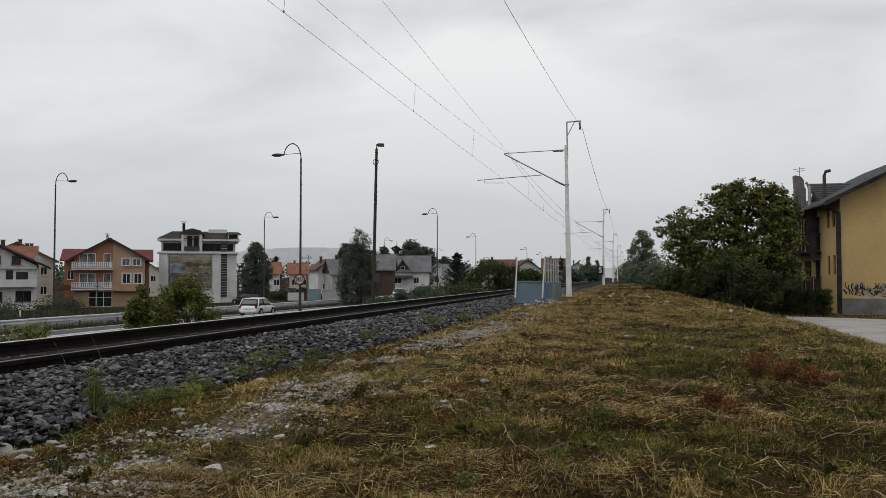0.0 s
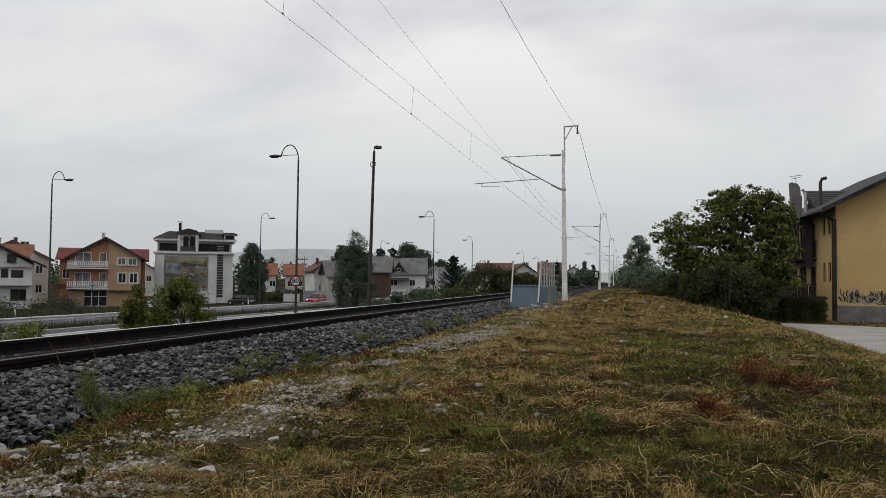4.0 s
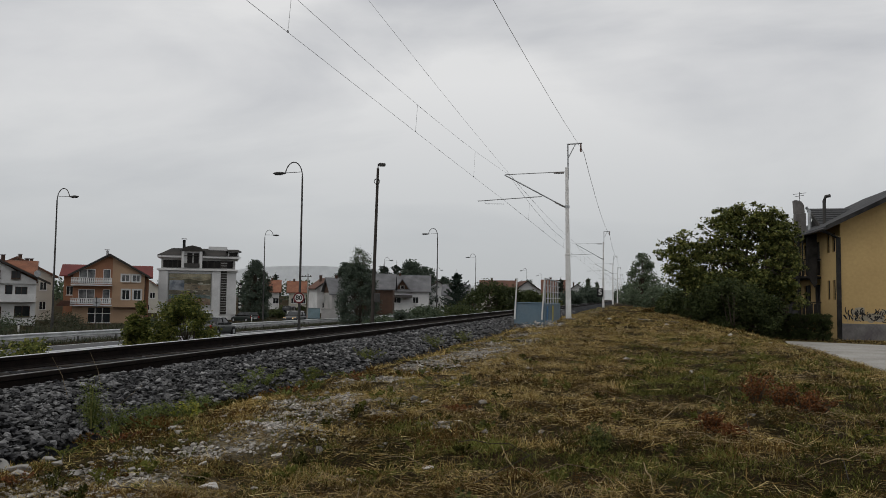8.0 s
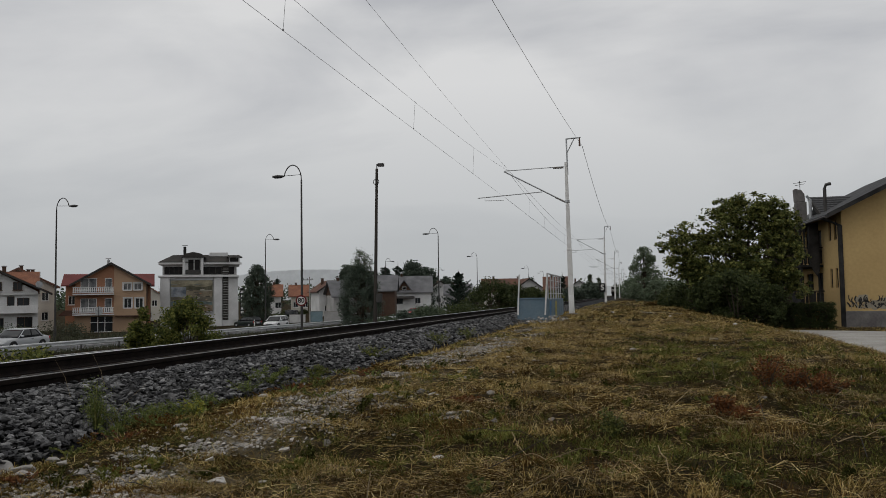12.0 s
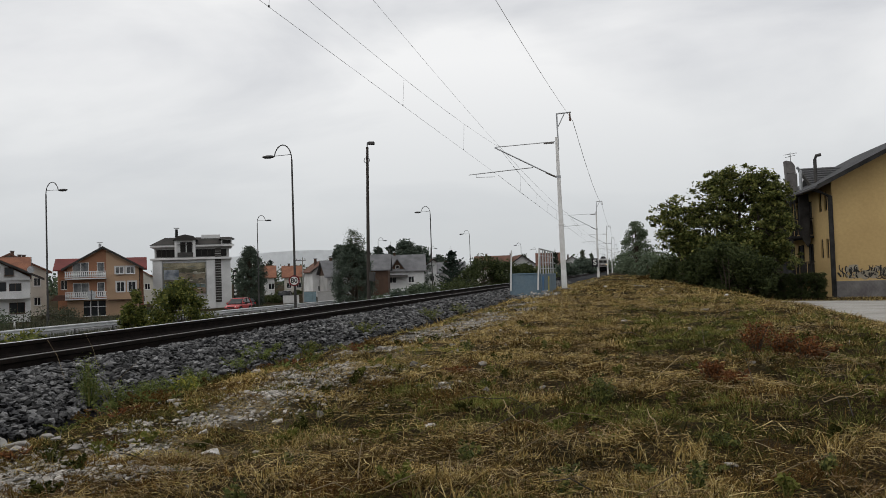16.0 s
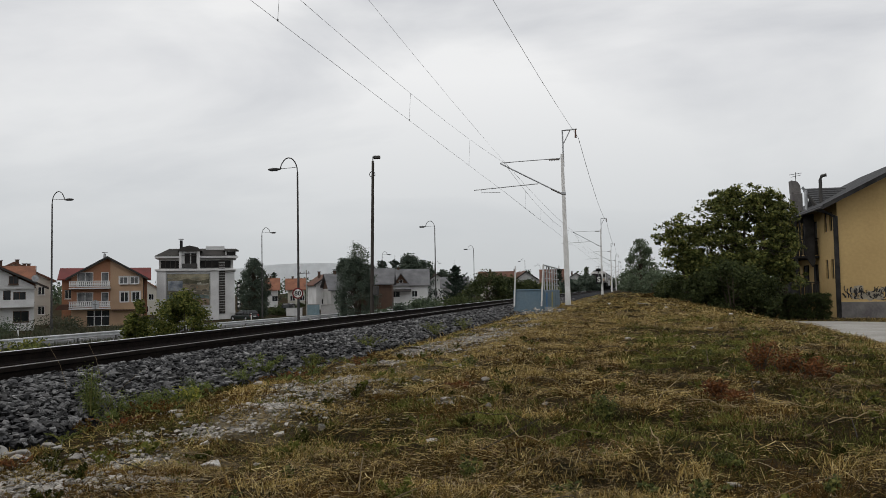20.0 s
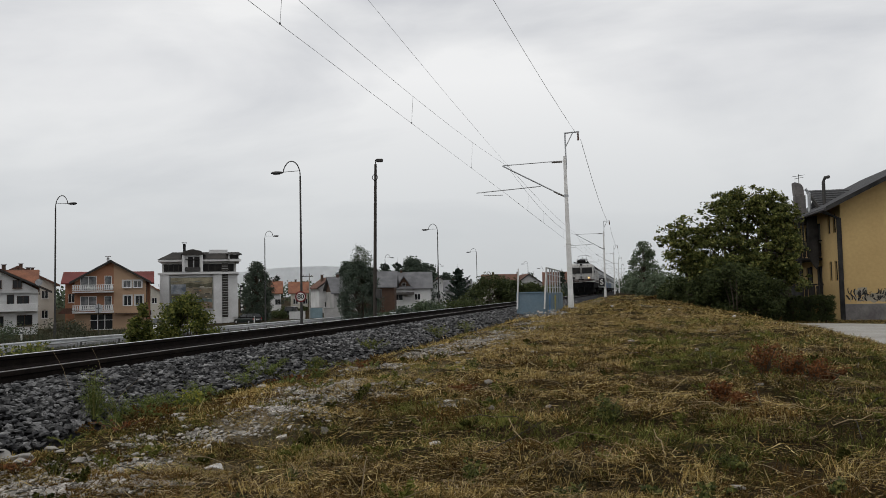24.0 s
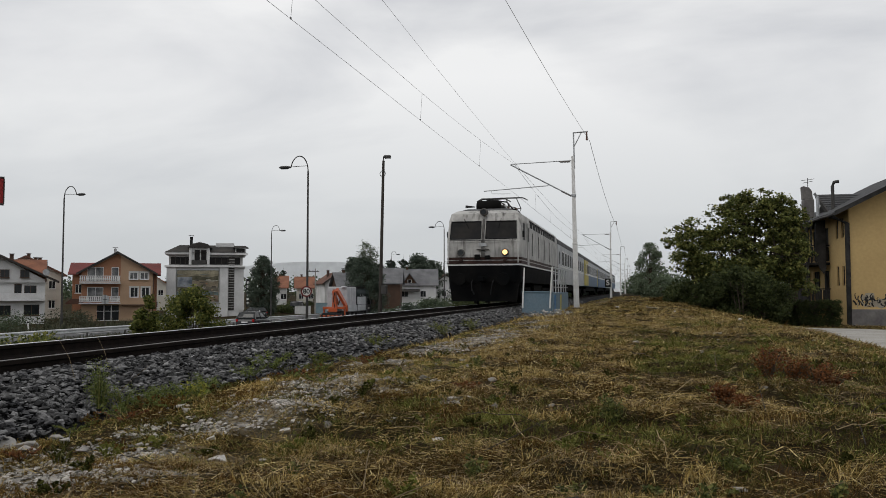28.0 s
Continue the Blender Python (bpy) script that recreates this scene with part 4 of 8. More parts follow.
    for c, z, ww, hh in ((7.3, 3.6, 1.1, 1.5), (8.9, 3.6, 1.1, 1.5), (7.2, 6.3, 1.1, 1.05), (8.7, 6.3, 1.1, 1.05)):
        y = 0 if z < 5 else -0.2
        part("window_surround", Geo().box((c - ww / 2 - 0.16, y - 0.05, z - 0.02), (c - ww / 2, y - 0.003, z + hh + 0.16)).box((c + ww / 2, y - 0.05, z - 0.02), (c + ww / 2 + 0.16, y - 0.003, z + hh + 0.16)).box((c - ww / 2, y - 0.05, z + hh), (c + ww / 2, y - 0.003, z + hh + 0.16)), W_WHITE, ho, "white plaster window surround")
    part("lean_to_roof", Geo().prism([(-2.2, -0.6, 2.6), (0.4, -0.6, 2.6), (0.2, -0.6, 3.4), (-1.4, -0.6, 3.4)], (0, 2.5, 0)), R_BROWN, ho, "small dark lean-to roof")
    part("ground_floor_shade", Geo().box((5.6, -0.9, 2.35), (9.9, 0, 2.5)), W_BROWN, ho, "brown canopy")
    house("orange side wing with a red sheet roof", pose(-85.0, 106.8, -3.9, 0, 0, 33), 12.3, 7, 7.3, W_ORANGE2, R_RED, "x", 24, 0.6,
          front=[(0.9, 4.2, 1.0, 1.4)], right=[(2, 4, 1.0, 1.4)])
    house("small yellowish house with an orange roof", pose(-96.5, 140.8, -3.2, 0, 0, 33), 5.2, 8, 5.2, W_CREAM, R_ORANGE, "y", 33, 0.5, front=[(4, 2.9, 1.0, 1.2), (3, 0.5, 1.0, 1.2)])
    # distant houses
    near_row = [("white house with an orange tiled roof", (-83.6, 175.7, -2.6), 24, 2.4, 8, 4.2, W_WHITE, R_ORANGE, "x", 32, [(1.8, 1.2, 1.4, 1.4)]),
           ("low house with a faded orange roof", (-83.4, 187.0, -2.6), 24, 4.2, 8, 4.2, W_CREAM, R_ORANGE, "x", 32, [(1.2, 1.2, 1.2, 1.4), (3.6, 1.2, 1.2, 1.4)]),
           ("white house with a brown tiled roof", (-63.3, 156.2, -2.8), 34, 5.4, 9, 5.2, W_WHITE, R_BROWN, "y", 35, [(3.6, 3.3, 1.0, 0.9), (1.6, 0.9, 1.0, 1.2)]),
           ("grey house with a dark gable", (-57.9, 150.5, -2.8), 33, 5.6, 8, 4.1, W_GREY, R_GREY, "x", 36, [(1.4, 1.2, 1.0, 1.4), (4.0, 1.2, 1.2, 1.4)]),
           ("brown timber house with a grey roof", (-54.9, 161.8, -2.6), 14, 6.0, 9, 5.0, W_BROWN, R_GREY, "x", 34, [(2, 1.0, 1.4, 1.4)])]
    back_row = [("white house with a grey tiled roof", (-57.6, 186.8, -2.2), 15.6, 10.2, 10, 4.4, W_WHITE, R_GREY, "x", 36, [(2.4, 1.3, 2.0, 1.5), (7.0, 1.3, 1.4, 1.5)]),
           ("white house with a brown roof", (-54.5, 213.4, -2.4), 30, 6.6, 8, 5.2, W_WHITE, R_BROWN, "y", 33, [(3, 1.5, 1.2, 1.4)]),
           ("low grey rendered house with a grey roof", (-45.3, 194.9, -2.2), 12, 6.2, 8, 3.6, W_GREY, R_GREY, "x", 30, [(2, 1.0, 1.3, 1.3), (4.4, 1.0, 1.3, 1.3)]),
           ("beige house with a hipped brown roof", (-36, 196.5, -2.2), 10, 8.5, 9, 4.2, W_CREAM, R_BROWN, "x", 33, [(2, 1.2, 1.2, 1.3), (6, 1.2, 1.2, 1.3)])]
    far_row = [("white gabled house with a reddish-brown roof", (-29.3, 198.8, -2.2), 20, 9.0, 9, 4.0, W_WHITE, R_BROWN, "y", 34, [(4.6, 3.0, 1.6, 1.6), (2, 0.9, 1.2, 1.2)]),
           ("grey house with a brown tiled roof", (-20.6, 196.0, -2.2), 6, 6.0, 9, 4.4, W_GREY, R_BROWN, "x", 33, [(2, 1.0, 1.2, 1.3)]),
           ("far white house with a grey roof", (-19.6, 262.6, -2.0), 4, 6.0, 8, 5.2, W_WHITE, R_GREY, "y", 35, [(3, 1.2, 1.4, 1.4), (3, 3.6, 1.0, 1.0)])]
    for lab, p, rz, w, d, h, wm, rm, rd, pt, fr in near_row + back_row + far_row:
        ho = house(lab, pose(*p, 0, 0, rz), w, d, h, wm, rm, rd, pt, 0.6, front=[f for f in fr if f[1] + f[3] < h], chimneys=[(w * 0.3, d * 0.5, h + math.tan(radians(pt)) * (w if rd == "y" else d) / 2 + 0.7)], edge=R_DARK if rd == "y" or "dark gable" in lab else None, gable=W_BROWN if "dark gable" in lab else None)
        if lab == "white house with a grey tiled roof":
            part("dormer", Geo().prism([(1.7, 0.1, 4.1), (5.7, 0.1, 4.1), (3.7, 0.1, 6.9)], (0, 3.8, 0)), W_BROWN, ho, "brown dormer gable")
            for s in (-1, 1):
                part("dormer_roof", Geo().prism([(3.7, -0.5, 7.0), (3.7 + s * 2.4, -0.5, 3.65), (3.7 + s * 2.4, -0.5, 3.9), (3.7, -0.5, 7.25)], (0, 4.5, 0)), R_GREY, ho)
            part("dormer_window", Geo().box((3.2, 0.0, 4.7), (4.2, 0.09, 5.5)), PVC, ho)
            part("dormer_pane", Geo().box((3.28, -0.02, 4.78), (4.12, 0.0, 5.42)), DGLASS, ho, "dark pane")
            part("porch_roof", Geo().prism([(0.8, -1.4, 2.6), (6.2, -1.4, 2.6), (6.2, -0.02, 3.1), (0.8, -0.02, 3.1)], (0, 0, 0.12)), R_DARK, ho, "dark porch roof")


left_houses()


def garden_edges():
    paint_b = mat("faded_blue_wall", (0.22, 0.30, 0.33), (0.17, 0.24, 0.27), 0.8, 8, 0.9)
    for x0, y0, x1, y1, h, m, lab in ((-53.6, 119.6, -51.1, 120.1, 0.85, W_WHITE, "low white garden wall beside the road"), (-50.4, 120.3, -48.4, 120.7, 1.35, paint_b, "faded blue garden wall beside the road"),
                                      (-48.2, 120.8, -44.6, 121.6, 1.25, W_GREY, "grey rendered garden wall beside the road")):
        L = math.hypot(x1 - x0, y1 - y0)
        w = thing("garden_wall", pose(x0, y0, -2.7, 0, 0, math.degrees(math.atan2(y1 - y0, x1 - x0))), lab, "wall", "garden walls")
        part("wall_body", Geo().box((0, 0, -0.4), (L, 0.2, h), 0.02), m, w)
        part("coping", Geo().box((-0.04, -0.05, h), (L + 0.04, 0.25, h + 0.07), 0.015), CONC, w, "concrete coping")
        for k in range(int(L / 1.2) + 1):
            part("pier", Geo().box((min(k * 1.2, L - 0.25), -0.06, -0.4), (min(k * 1.2, L - 0.25) + 0.25, -0.002, h - 0.03), 0.01), m, w)
    p = thing("utility_pole", pose(-49.1, 117.2, -2.7), "slim grey utility pole with a crossarm", "pole")
    part("shaft", Geo().tube([(0, 0, -0.3), (0, 0, 6.8)], [0.12, 0.08], 8), CONC, p)
    part("crossarm", Geo().box((-1.2, -0.05, 6.3), (0.6, 0.05, 6.4), 0.01), DARKST, p)
    for x in (-1.0, -0.4, 0.4):
        part("insulator", Geo().tube([(x, 0, 6.4), (x, 0, 6.6)], [0.04, 0.06], 6), GREYINS, p)


garden_edges()


def board_mat():
    """Faded picture of hills and water on a hoarding: only its large patches of colour."""
    m = mat("faded_hoarding", (0.30, 0.29, 0.24), (0.16, 0.17, 0.15), 0.35, 2.2, 0.6, bump=0, speck=0.45, stops=(0.42, 0.58))
    return m


def hoarding_building():
    w = 12.2
    b = thing("hotel_building", pose(-74.6, 116.1, -3.6, 0, 0, 28), "white four-storey building with a dark mansard roof and a faded hoarding", "building")
    part("wall", Geo().box((0, 0, -1), (w, 10, 8.1)), W_WHITE, b)
    part("pilaster", Geo().box((0.0, -0.35, -1), (1.45, -0.002, 8.4), 0.03), W_WHITE, b)
    part("pilaster", Geo().box((8.35, -0.35, -1), (9.7, -0.002, 8.4), 0.03), W_WHITE, b)
    part("cornice", Geo().box((-0.3, -0.55, 8.1), (w + 0.2, 10, 8.42), 0.03), W_WHITE, b)
    part("upper_storey", Geo().box((0.3, 0.2, 8.42), (w - 0.2, 9.8, 10.3)), W_GREY, b)
    part("window_band", Geo().box((0.6, 0.12, 8.6), (3.6, 0.19, 9.8)), DGLASS, b, "dark ribbon window")
    part("window_band", Geo().box((6.6, 0.12, 8.6), (11.6, 0.19, 9.8)), DGLASS, b, "dark ribbon window")
    part("cornice", Geo().box((-0.3, -0.45, 10.2), (3.44, 10.2, 10.55), 0.03), W_WHITE, b)
    part("cornice", Geo().box((6.74, -0.45, 10.2), (w + 0.3, 10.2, 10.55), 0.03), W_WHITE, b)
    part("corner_cornice", Geo().box((10.9, -0.8, 10.15), (w + 0.6, -0.46, 10.5), 0.03), W_WHITE, b)
    part("turret", Geo().box((10.75, -0.35, 10.551), (12.5, 2.6, 11.4), 0.02), W_WHITE, b, "white corner turret")
    part("turret_window", Geo().box((10.95, -0.4, 10.65), (12.3, -0.352, 11.25), 0.01), DGLASS, b, "dark turret window")
    part("mansard_roof", Geo().loft([[(x0, y0, z), (x1, y0, z), (x1, y1, z), (x0, y1, z)] for x0, x1, y0, y1, z in ((-0.4, w + 0.4, -0.5, 10.3, 10.55), (1.8, w - 1.5, 2.5, 8, 11.9))]), R_DARK, b)
    part("dormer", Geo().box((3.7, -0.3, 8.42), (6.6, 3, 11.3)), W_WHITE, b, "white central dormer")
    part("dormer_roof", Geo().prism([(3.2, -0.7, 11.3), (7.1, -0.7, 11.3), (6.4, -0.7, 11.95), (5.1, -0.7, 12.25), (3.9, -0.7, 11.95)], (0, 4.5, 0)), R_DARK, b)
    for c in (4.75, 5.75):
        window(b, "x", c - 0.42, c + 0.42, 8.7, 11.0, -0.48, -1, DARKST, 0, False, DGLASS)
    c = part("chimney", Geo().box((3.4, 2.6, 10.5), (3.85, 3.0, 13.3), 0.02), BLACK, b, "black metal chimney")
    part("chimney_cap", Geo().box((3.2, 2.4, 13.45), (4.05, 3.2, 13.55)), GALV, c)
    part("roof_box", Geo().box((7.6, 2, 11.2), (10.6, 4.5, 12.3), 0.05), W_WHITE, b, "white roof plant housing")
    part("turret_roof", Geo().loft([[(x0, y0, z), (x1, y0, z), (x1, y1, z), (x0, y1, z)] for x0, x1, y0, y1, z in ((10.4, 12.95, -0.7, 3, 11.4), (10.9, 12.4, 0.2, 2.2, 11.75))]), R_DARK, b)
    hb = part("hoarding", Geo().box((1.55, -0.2, 2.4), (8.25, -0.08, 7.7), 0.02), board_mat(), b, "faded landscape picture on a hoarding")
    for k, (z0, z1, dz, c) in enumerate(((7.0, 7.6, 0.1, (0.36, 0.325, 0.23)), (6.5, 7.0, 0.3, (0.29, 0.26, 0.185)), (6.0, 6.6, 0.35, (0.13, 0.125, 0.085)), (4.9, 5.9, 0.3, (0.26, 0.22, 0.16)), (4.2, 4.9, 0.25, (0.17, 0.155, 0.12)), (3.5, 4.1, 0.2, (0.17, 0.22, 0.215)), (2.5, 3.5, 0.3, (0.25, 0.185, 0.135)))):
        top = [(8.15 - 6.5 * q / 8, z1 + dz * math.sin(q * 1.3 + k) * 0.5) for q in range(9)]
        part("picture_band", Geo().prism([(1.65, -0.203 - 0.004 * k, z0), (8.15, -0.203 - 0.004 * k, z0)] + [(x, -0.203 - 0.004 * k, min(z, 7.6)) for x, z in top], (0, 0.003, 0)), mat("picture_band", c, tuple(v * 0.55 for v in c), 0.9, 5, 0.7, bump=0, speck=0.2), hb, "faded band of the picture")
    part("hoarding_inset", Geo().box((1.7, -0.25, 4.9), (4.0, -0.23, 6.5)), mat("inset_picture", (0.10, 0.12, 0.15), (0.34, 0.36, 0.38), 0.8, 3, 0.6, bump=0), b, "small darker picture in the hoarding")
    part("hoarding_border", Geo().box((1.5, -0.26, 7.62), (8.3, -0.06, 7.75)), GALV, b)
    part("hoarding_border", Geo().box((1.5, -0.26, 2.35), (8.3, -0.06, 2.45)), GALV, b)
    for x in (3.45, 6.3):
        part("dormer_pilaster", Geo().box((x, -0.55, 8.42), (x + 0.42, -0.3, 11.3), 0.02), W_WHITE, b, "white dormer pilaster")
    part("dormer_balcony", Geo().box((3.9, -0.62, 8.6), (6.3, -0.56, 9.3), 0.01), DARKST, b, "dark balcony railing")
    for x in (1.35, 2.1, 2.85, 7.6, 8.6, 9.6, 10.6):
        part("window_post", Geo().box((x - 0.05, 0.06, 8.55), (x + 0.05, 0.118, 9.85)), R_DARK, b)
    rs = random.Random(12)
    for k in range(26):
        x, z, ww, hh = rs.uniform(4.1, 7.4), rs.uniform(3.0, 6.2), rs.uniform(0.2, 0.8), rs.uniform(0.08, 0.3)
        c = rs.choice(((0.40, 0.30, 0.2), (0.12, 0.11, 0.09), (0.35, 0.17, 0.1), (0.42, 0.4, 0.34)))
        part("picture_patch", Geo().prism([(x, -0.24 - 0.001 * k, z), (x + ww, -0.24 - 0.001 * k, z + rs.uniform(-0.1, 0.1)), (x + ww * 0.9, -0.24 - 0.001 * k, z + hh), (x + ww * 0.1, -0.24 - 0.001 * k, z + hh * 0.8)], (0, 0.0008, 0)), mat("picture_patch", c, tuple(v * 0.7 for v in c), 1.5, 6, 0.7, bump=0), hb, "faded patch of the picture")
    strip = part("dark_strip", Geo().box((9.75, -0.06, 1), (10.7, -0.002, 9.9)), R_DARK, b, "dark glazed stair strip")
    for k in range(20):
        part("slat", Geo().box((9.74, -0.11, 1.4 + 0.42 * k), (10.71, -0.06, 1.49 + 0.42 * k)), W_GREY, strip)
    part("sign_board", Geo().box((12.6, -0.3, 1.6), (13.2, -0.2, 6.2)), BLACK, b, "dark upright sign board")
    for k in range(6):
        part("sign_bar", Geo().box((12.7, -0.34, 2.0 + 0.68 * k), (13.1, -0.3, 2.4 + 0.68 * k)), WHITEP, b, "pale lettering bar")
    part("banner", Geo().box((11.3, -0.3, 1.0), (12.3, -0.22, 4.2)), W_WHITE, b, "hanging white banner")


hoarding_building()


def yellow_house():
    w, d, h = 12.0, 15.0, 6.5
    hd, hf = h - 0.9, h - 0.35
    ho = thing("yellow_house", pose(11.3, 47.8, -1.35, 0, 0, 2), "ochre yellow house with near-black balconies and a dark tiled roof", "house")
    th = 0.4
    part("wall", Geo().box((0, 0, 0.9), (w, th, h)), W_YELLOW, ho, "plain ochre end wall")
    part("plinth", Geo().box((-0.06, -0.06, -0.8), (w, th, 0.9), 0.02), W_BASE, ho, "stained grey plinth")
    tn = math.tan(radians(26.5))
    part("gable", Geo().prism([(0, 0, h), (w, 0, h), (w / 2, 0, h + tn * w / 2)], (0, th, 0)), W_YELLOW, ho)
    part("wall", Geo().box((0, d - th, -0.8), (w, d, h)), W_YELLOW, ho)
    part("wall", Geo().box((w - th, th, -0.8), (w, d - th, h)), W_YELLOW, ho)
    holes = [(y, y + 0.5, z, z + 1.1) for y in (1.0, 2.1) for z in (2.2, 4.9)] + [(y, y + 1.0, z, z + 1.9) for y in (4.2, 7.0, 10.2) for z in (1.2, 3.8)]
    g = Geo(); wall_grid(g, "y", th, d - th, -0.8, h, 0, th, holes)
    part("wall", g, W_YELLOW, ho, "ochre side wall with small windows")
    for a, b, z0, z1 in holes:
        window(ho, "y", a, b, z0, z1, 0, -1, NEAR_BLACK, 0, False, DGLASS)
    for s in (-1, 1):
        e = w / 2 + 0.95
        z0 = h + tn * w / 2
        part("roof", Geo().prism([(w / 2, -0.9, z0), (w / 2 + s * e, -0.9, z0 - tn * e), (w / 2 + s * e, -0.9, z0 - tn * e + 0.16), (w / 2, -0.9, z0 + 0.16)], (0, d + 1.8, 0)), R_TILE, ho, "dark tiled roof slope")
        part("barge_board", Geo().prism([(w / 2, -0.96, z0 - 0.06), (w / 2 + s * e, -0.96, z0 - tn * e - 0.06), (w / 2 + s * e, -0.96, z0 - tn * e + 0.19), (w / 2, -0.96, z0 + 0.19)], (0, 0.06, 0)), NEAR_BLACK, ho, "dark barge board")
    part("gutter", Geo().tube([(-1.0, -0.9, h - 0.45), (-1.0, d + 0.9, h - 0.45)], 0.07, 8), DARKST, ho)
    part("downpipe", Geo().tube([(-1.0, -0.1, h - 0.45), (-0.12, -0.1, h - 0.9), (-0.12, -0.1, 0.0)], 0.13, 8), NEAR_BLACK, ho, "dark downpipe at the corner")
    # timber balconies along the side
    for z in (1.0, 3.6):
        b = part("balcony", Geo().box((-1.3, 4.0, z - 0.15), (0, 13.5, z), 0.02), NEAR_BLACK, ho, "near-black balcony floor")
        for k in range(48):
            part("front_board", Geo().box((-1.32, 4.0 + 0.2 * k, z + 0.08), (-1.28, 4.16 + 0.2 * k, z + 0.96)), NEAR_BLACK, b)
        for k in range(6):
            part("side_board", Geo().box((-1.28 + 0.215 * k, 4.0, z + 0.06), (-1.12 + 0.215 * k, 4.04, z + 0.97 - 0.03 * (k % 3))), NEAR_BLACK, b)
        part("hand_rail", Geo().box((-1.36, 3.96, z + 0.98), (-1.24, 13.5, z + 1.05)).box((-1.24, 3.96, z + 0.98), (0, 4.06, z + 1.05)), NEAR_BLACK, b)
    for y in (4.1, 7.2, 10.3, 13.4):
        part("balcony_post", Geo().box((-1.3, y - 0.07, -0.8), (-1.16, y + 0.07, h - 0.4), 0.01), NEAR_BLACK, ho)
    part("screen_board", Geo().prism([(-0.3, 3.6, h - 0.4), (-0.85, 3.6, h - 0.45), (-0.85, 3.6, 3.9), (-0.7, 3.6, 3.3), (-0.45, 3.6, 2.9), (-0.3, 3.6, 3.2)], (0, 0.08, 0)), NEAR_BLACK, ho, "sagging near-black sheet")
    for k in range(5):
        part("screen_slat", Geo().box((-1.28 + 0.25 * k, 4.1, 3.6), (-1.19 + 0.25 * k, 4.14, h - 0.45)), NEAR_BLACK, ho)
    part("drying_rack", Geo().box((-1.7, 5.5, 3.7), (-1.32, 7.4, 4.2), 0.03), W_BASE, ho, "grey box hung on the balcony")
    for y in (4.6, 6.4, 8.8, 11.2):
        part("shutter", Geo().box((-0.07, y, 1.1), (-0.012, y + 0.42, 3.1)).box((-0.07, y, 3.7), (-0.012, y + 0.42, 5.7)), NEAR_BLACK, ho, "dark shutter")
    # dormer and flues
    part("dormer", Geo().prism([(0.5, 4.3, hd), (0.5, 9.5, hd), (0.5, 9.5, hd + 0.9), (0.5, 7.0, hd + 2.2), (0.5, 4.3, hd + 0.9)], (4.6, 0, 0)), NEAR_BLACK, ho, "dark boarded cross dormer")
    dr = part("dormer_roof", Geo().prism([(0.1, 3.9, hd + 0.7), (0.1, 7.05, hd + 2.25), (0.1, 7.05, hd + 2.4), (0.1, 3.9, hd + 0.85)], (5.6, 0, 0)), R_TILE, ho, "tiled cross roof")
    for k in range(9):
        y, z = 3.92 + 0.345 * k, hd + 0.87 + 0.17 * k
        part("tile_course", Geo().prism([(0.08, y, z), (0.08, y + 0.36, z + 0.15), (0.08, y + 0.36, z + 0.18), (0.08, y, z + 0.07)], (5.6, 0, 0)), R_TILE, dr)
    part("dormer_edge", Geo().prism([(0.0, 3.85, hd + 0.6), (0.0, 7.05, hd + 2.2), (0.0, 7.05, hd + 2.46), (0.0, 3.85, hd + 0.9)], (0.08, 0, 0)), R_DARK, ho, "dark roof edge board")
    part("chimney", Geo().box((-0.62, 7.2, hf - 0.3), (-0.02, 8.0, hf + 1.6), 0.03).prism([(-0.62, 7.2, hf + 1.62), (-0.1, 7.2, hf + 1.62), (-0.14, 7.2, hf + 2.1), (-0.3, 7.2, hf + 2.35), (-0.66, 7.2, hf + 2.45)], (0, 0.8, 0)), W_BASE, ho, "grey stained chimney")
    part("flue", Geo().tube([(0.25, 4.0, hf - 0.2), (0.25, 4.0, hf + 2.0), (0.35, 4.0, hf + 2.25), (0.6, 4.0, hf + 2.3)], 0.1, 8), DARKST, ho, "bent dark metal flue")
    part("flue", Geo().tube([(-0.3, 5.2, hf - 0.2), (-0.3, 5.2, hf + 1.5), (-0.5, 5.2, hf + 1.75)], 0.1, 8), GALV, ho, "bent metal flue")
    part("aerial", Geo().tube([(-0.3, 7.6, hf + 2.3), (-0.3, 7.6, hf + 3.0)], 0.02, 5).tube([(-0.7, 7.6, hf + 2.85), (0.1, 7.6, hf + 2.95)], 0.015, 5).tube([(-0.6, 7.6, hf + 2.7), (0.0, 7.6, hf + 2.8)], 0.015, 5), DARKST, ho, "rooftop aerial")
    # sprayed scrawl, as plain strokes
    rnd = random.Random(4)
    pale = mat("pale_spray", (0.36, 0.32, 0.25), None, 2, 10, 0.9)
    n = 170
    for k in range(n):
        fill = k < 26
        x, z = 0.3 + rnd.uniform(0, 4.3), 1.0 + rnd.uniform(0, 0.42)
        a, L, t = rnd.choice((0.05, 1.35, 1.6, 2.1)) + rnd.uniform(-0.3, 0.3), rnd.uniform(0.15, 0.45), rnd.uniform(0.03, 0.09)
        if fill:
            a, L, t = rnd.uniform(-0.1, 0.1), rnd.uniform(0.3, 0.6), rnd.uniform(0.2, 0.35)
        elif a > 1:
            L = min(L, 0.38)
        bend = rnd.uniform(-0.12, 0.12)
        ca, sa = math.cos(a), math.sin(a)
        q = [(x + ca * L * s - sa * bend * math.sin(3.1416 * s), z + sa * L * s + ca * bend * math.sin(3.1416 * s)) for s in (0, 0.25, 0.5, 0.75, 1)]
        y = -0.0012 - 0.00012 * k
        up = [(u, y, v) for u, v in q]
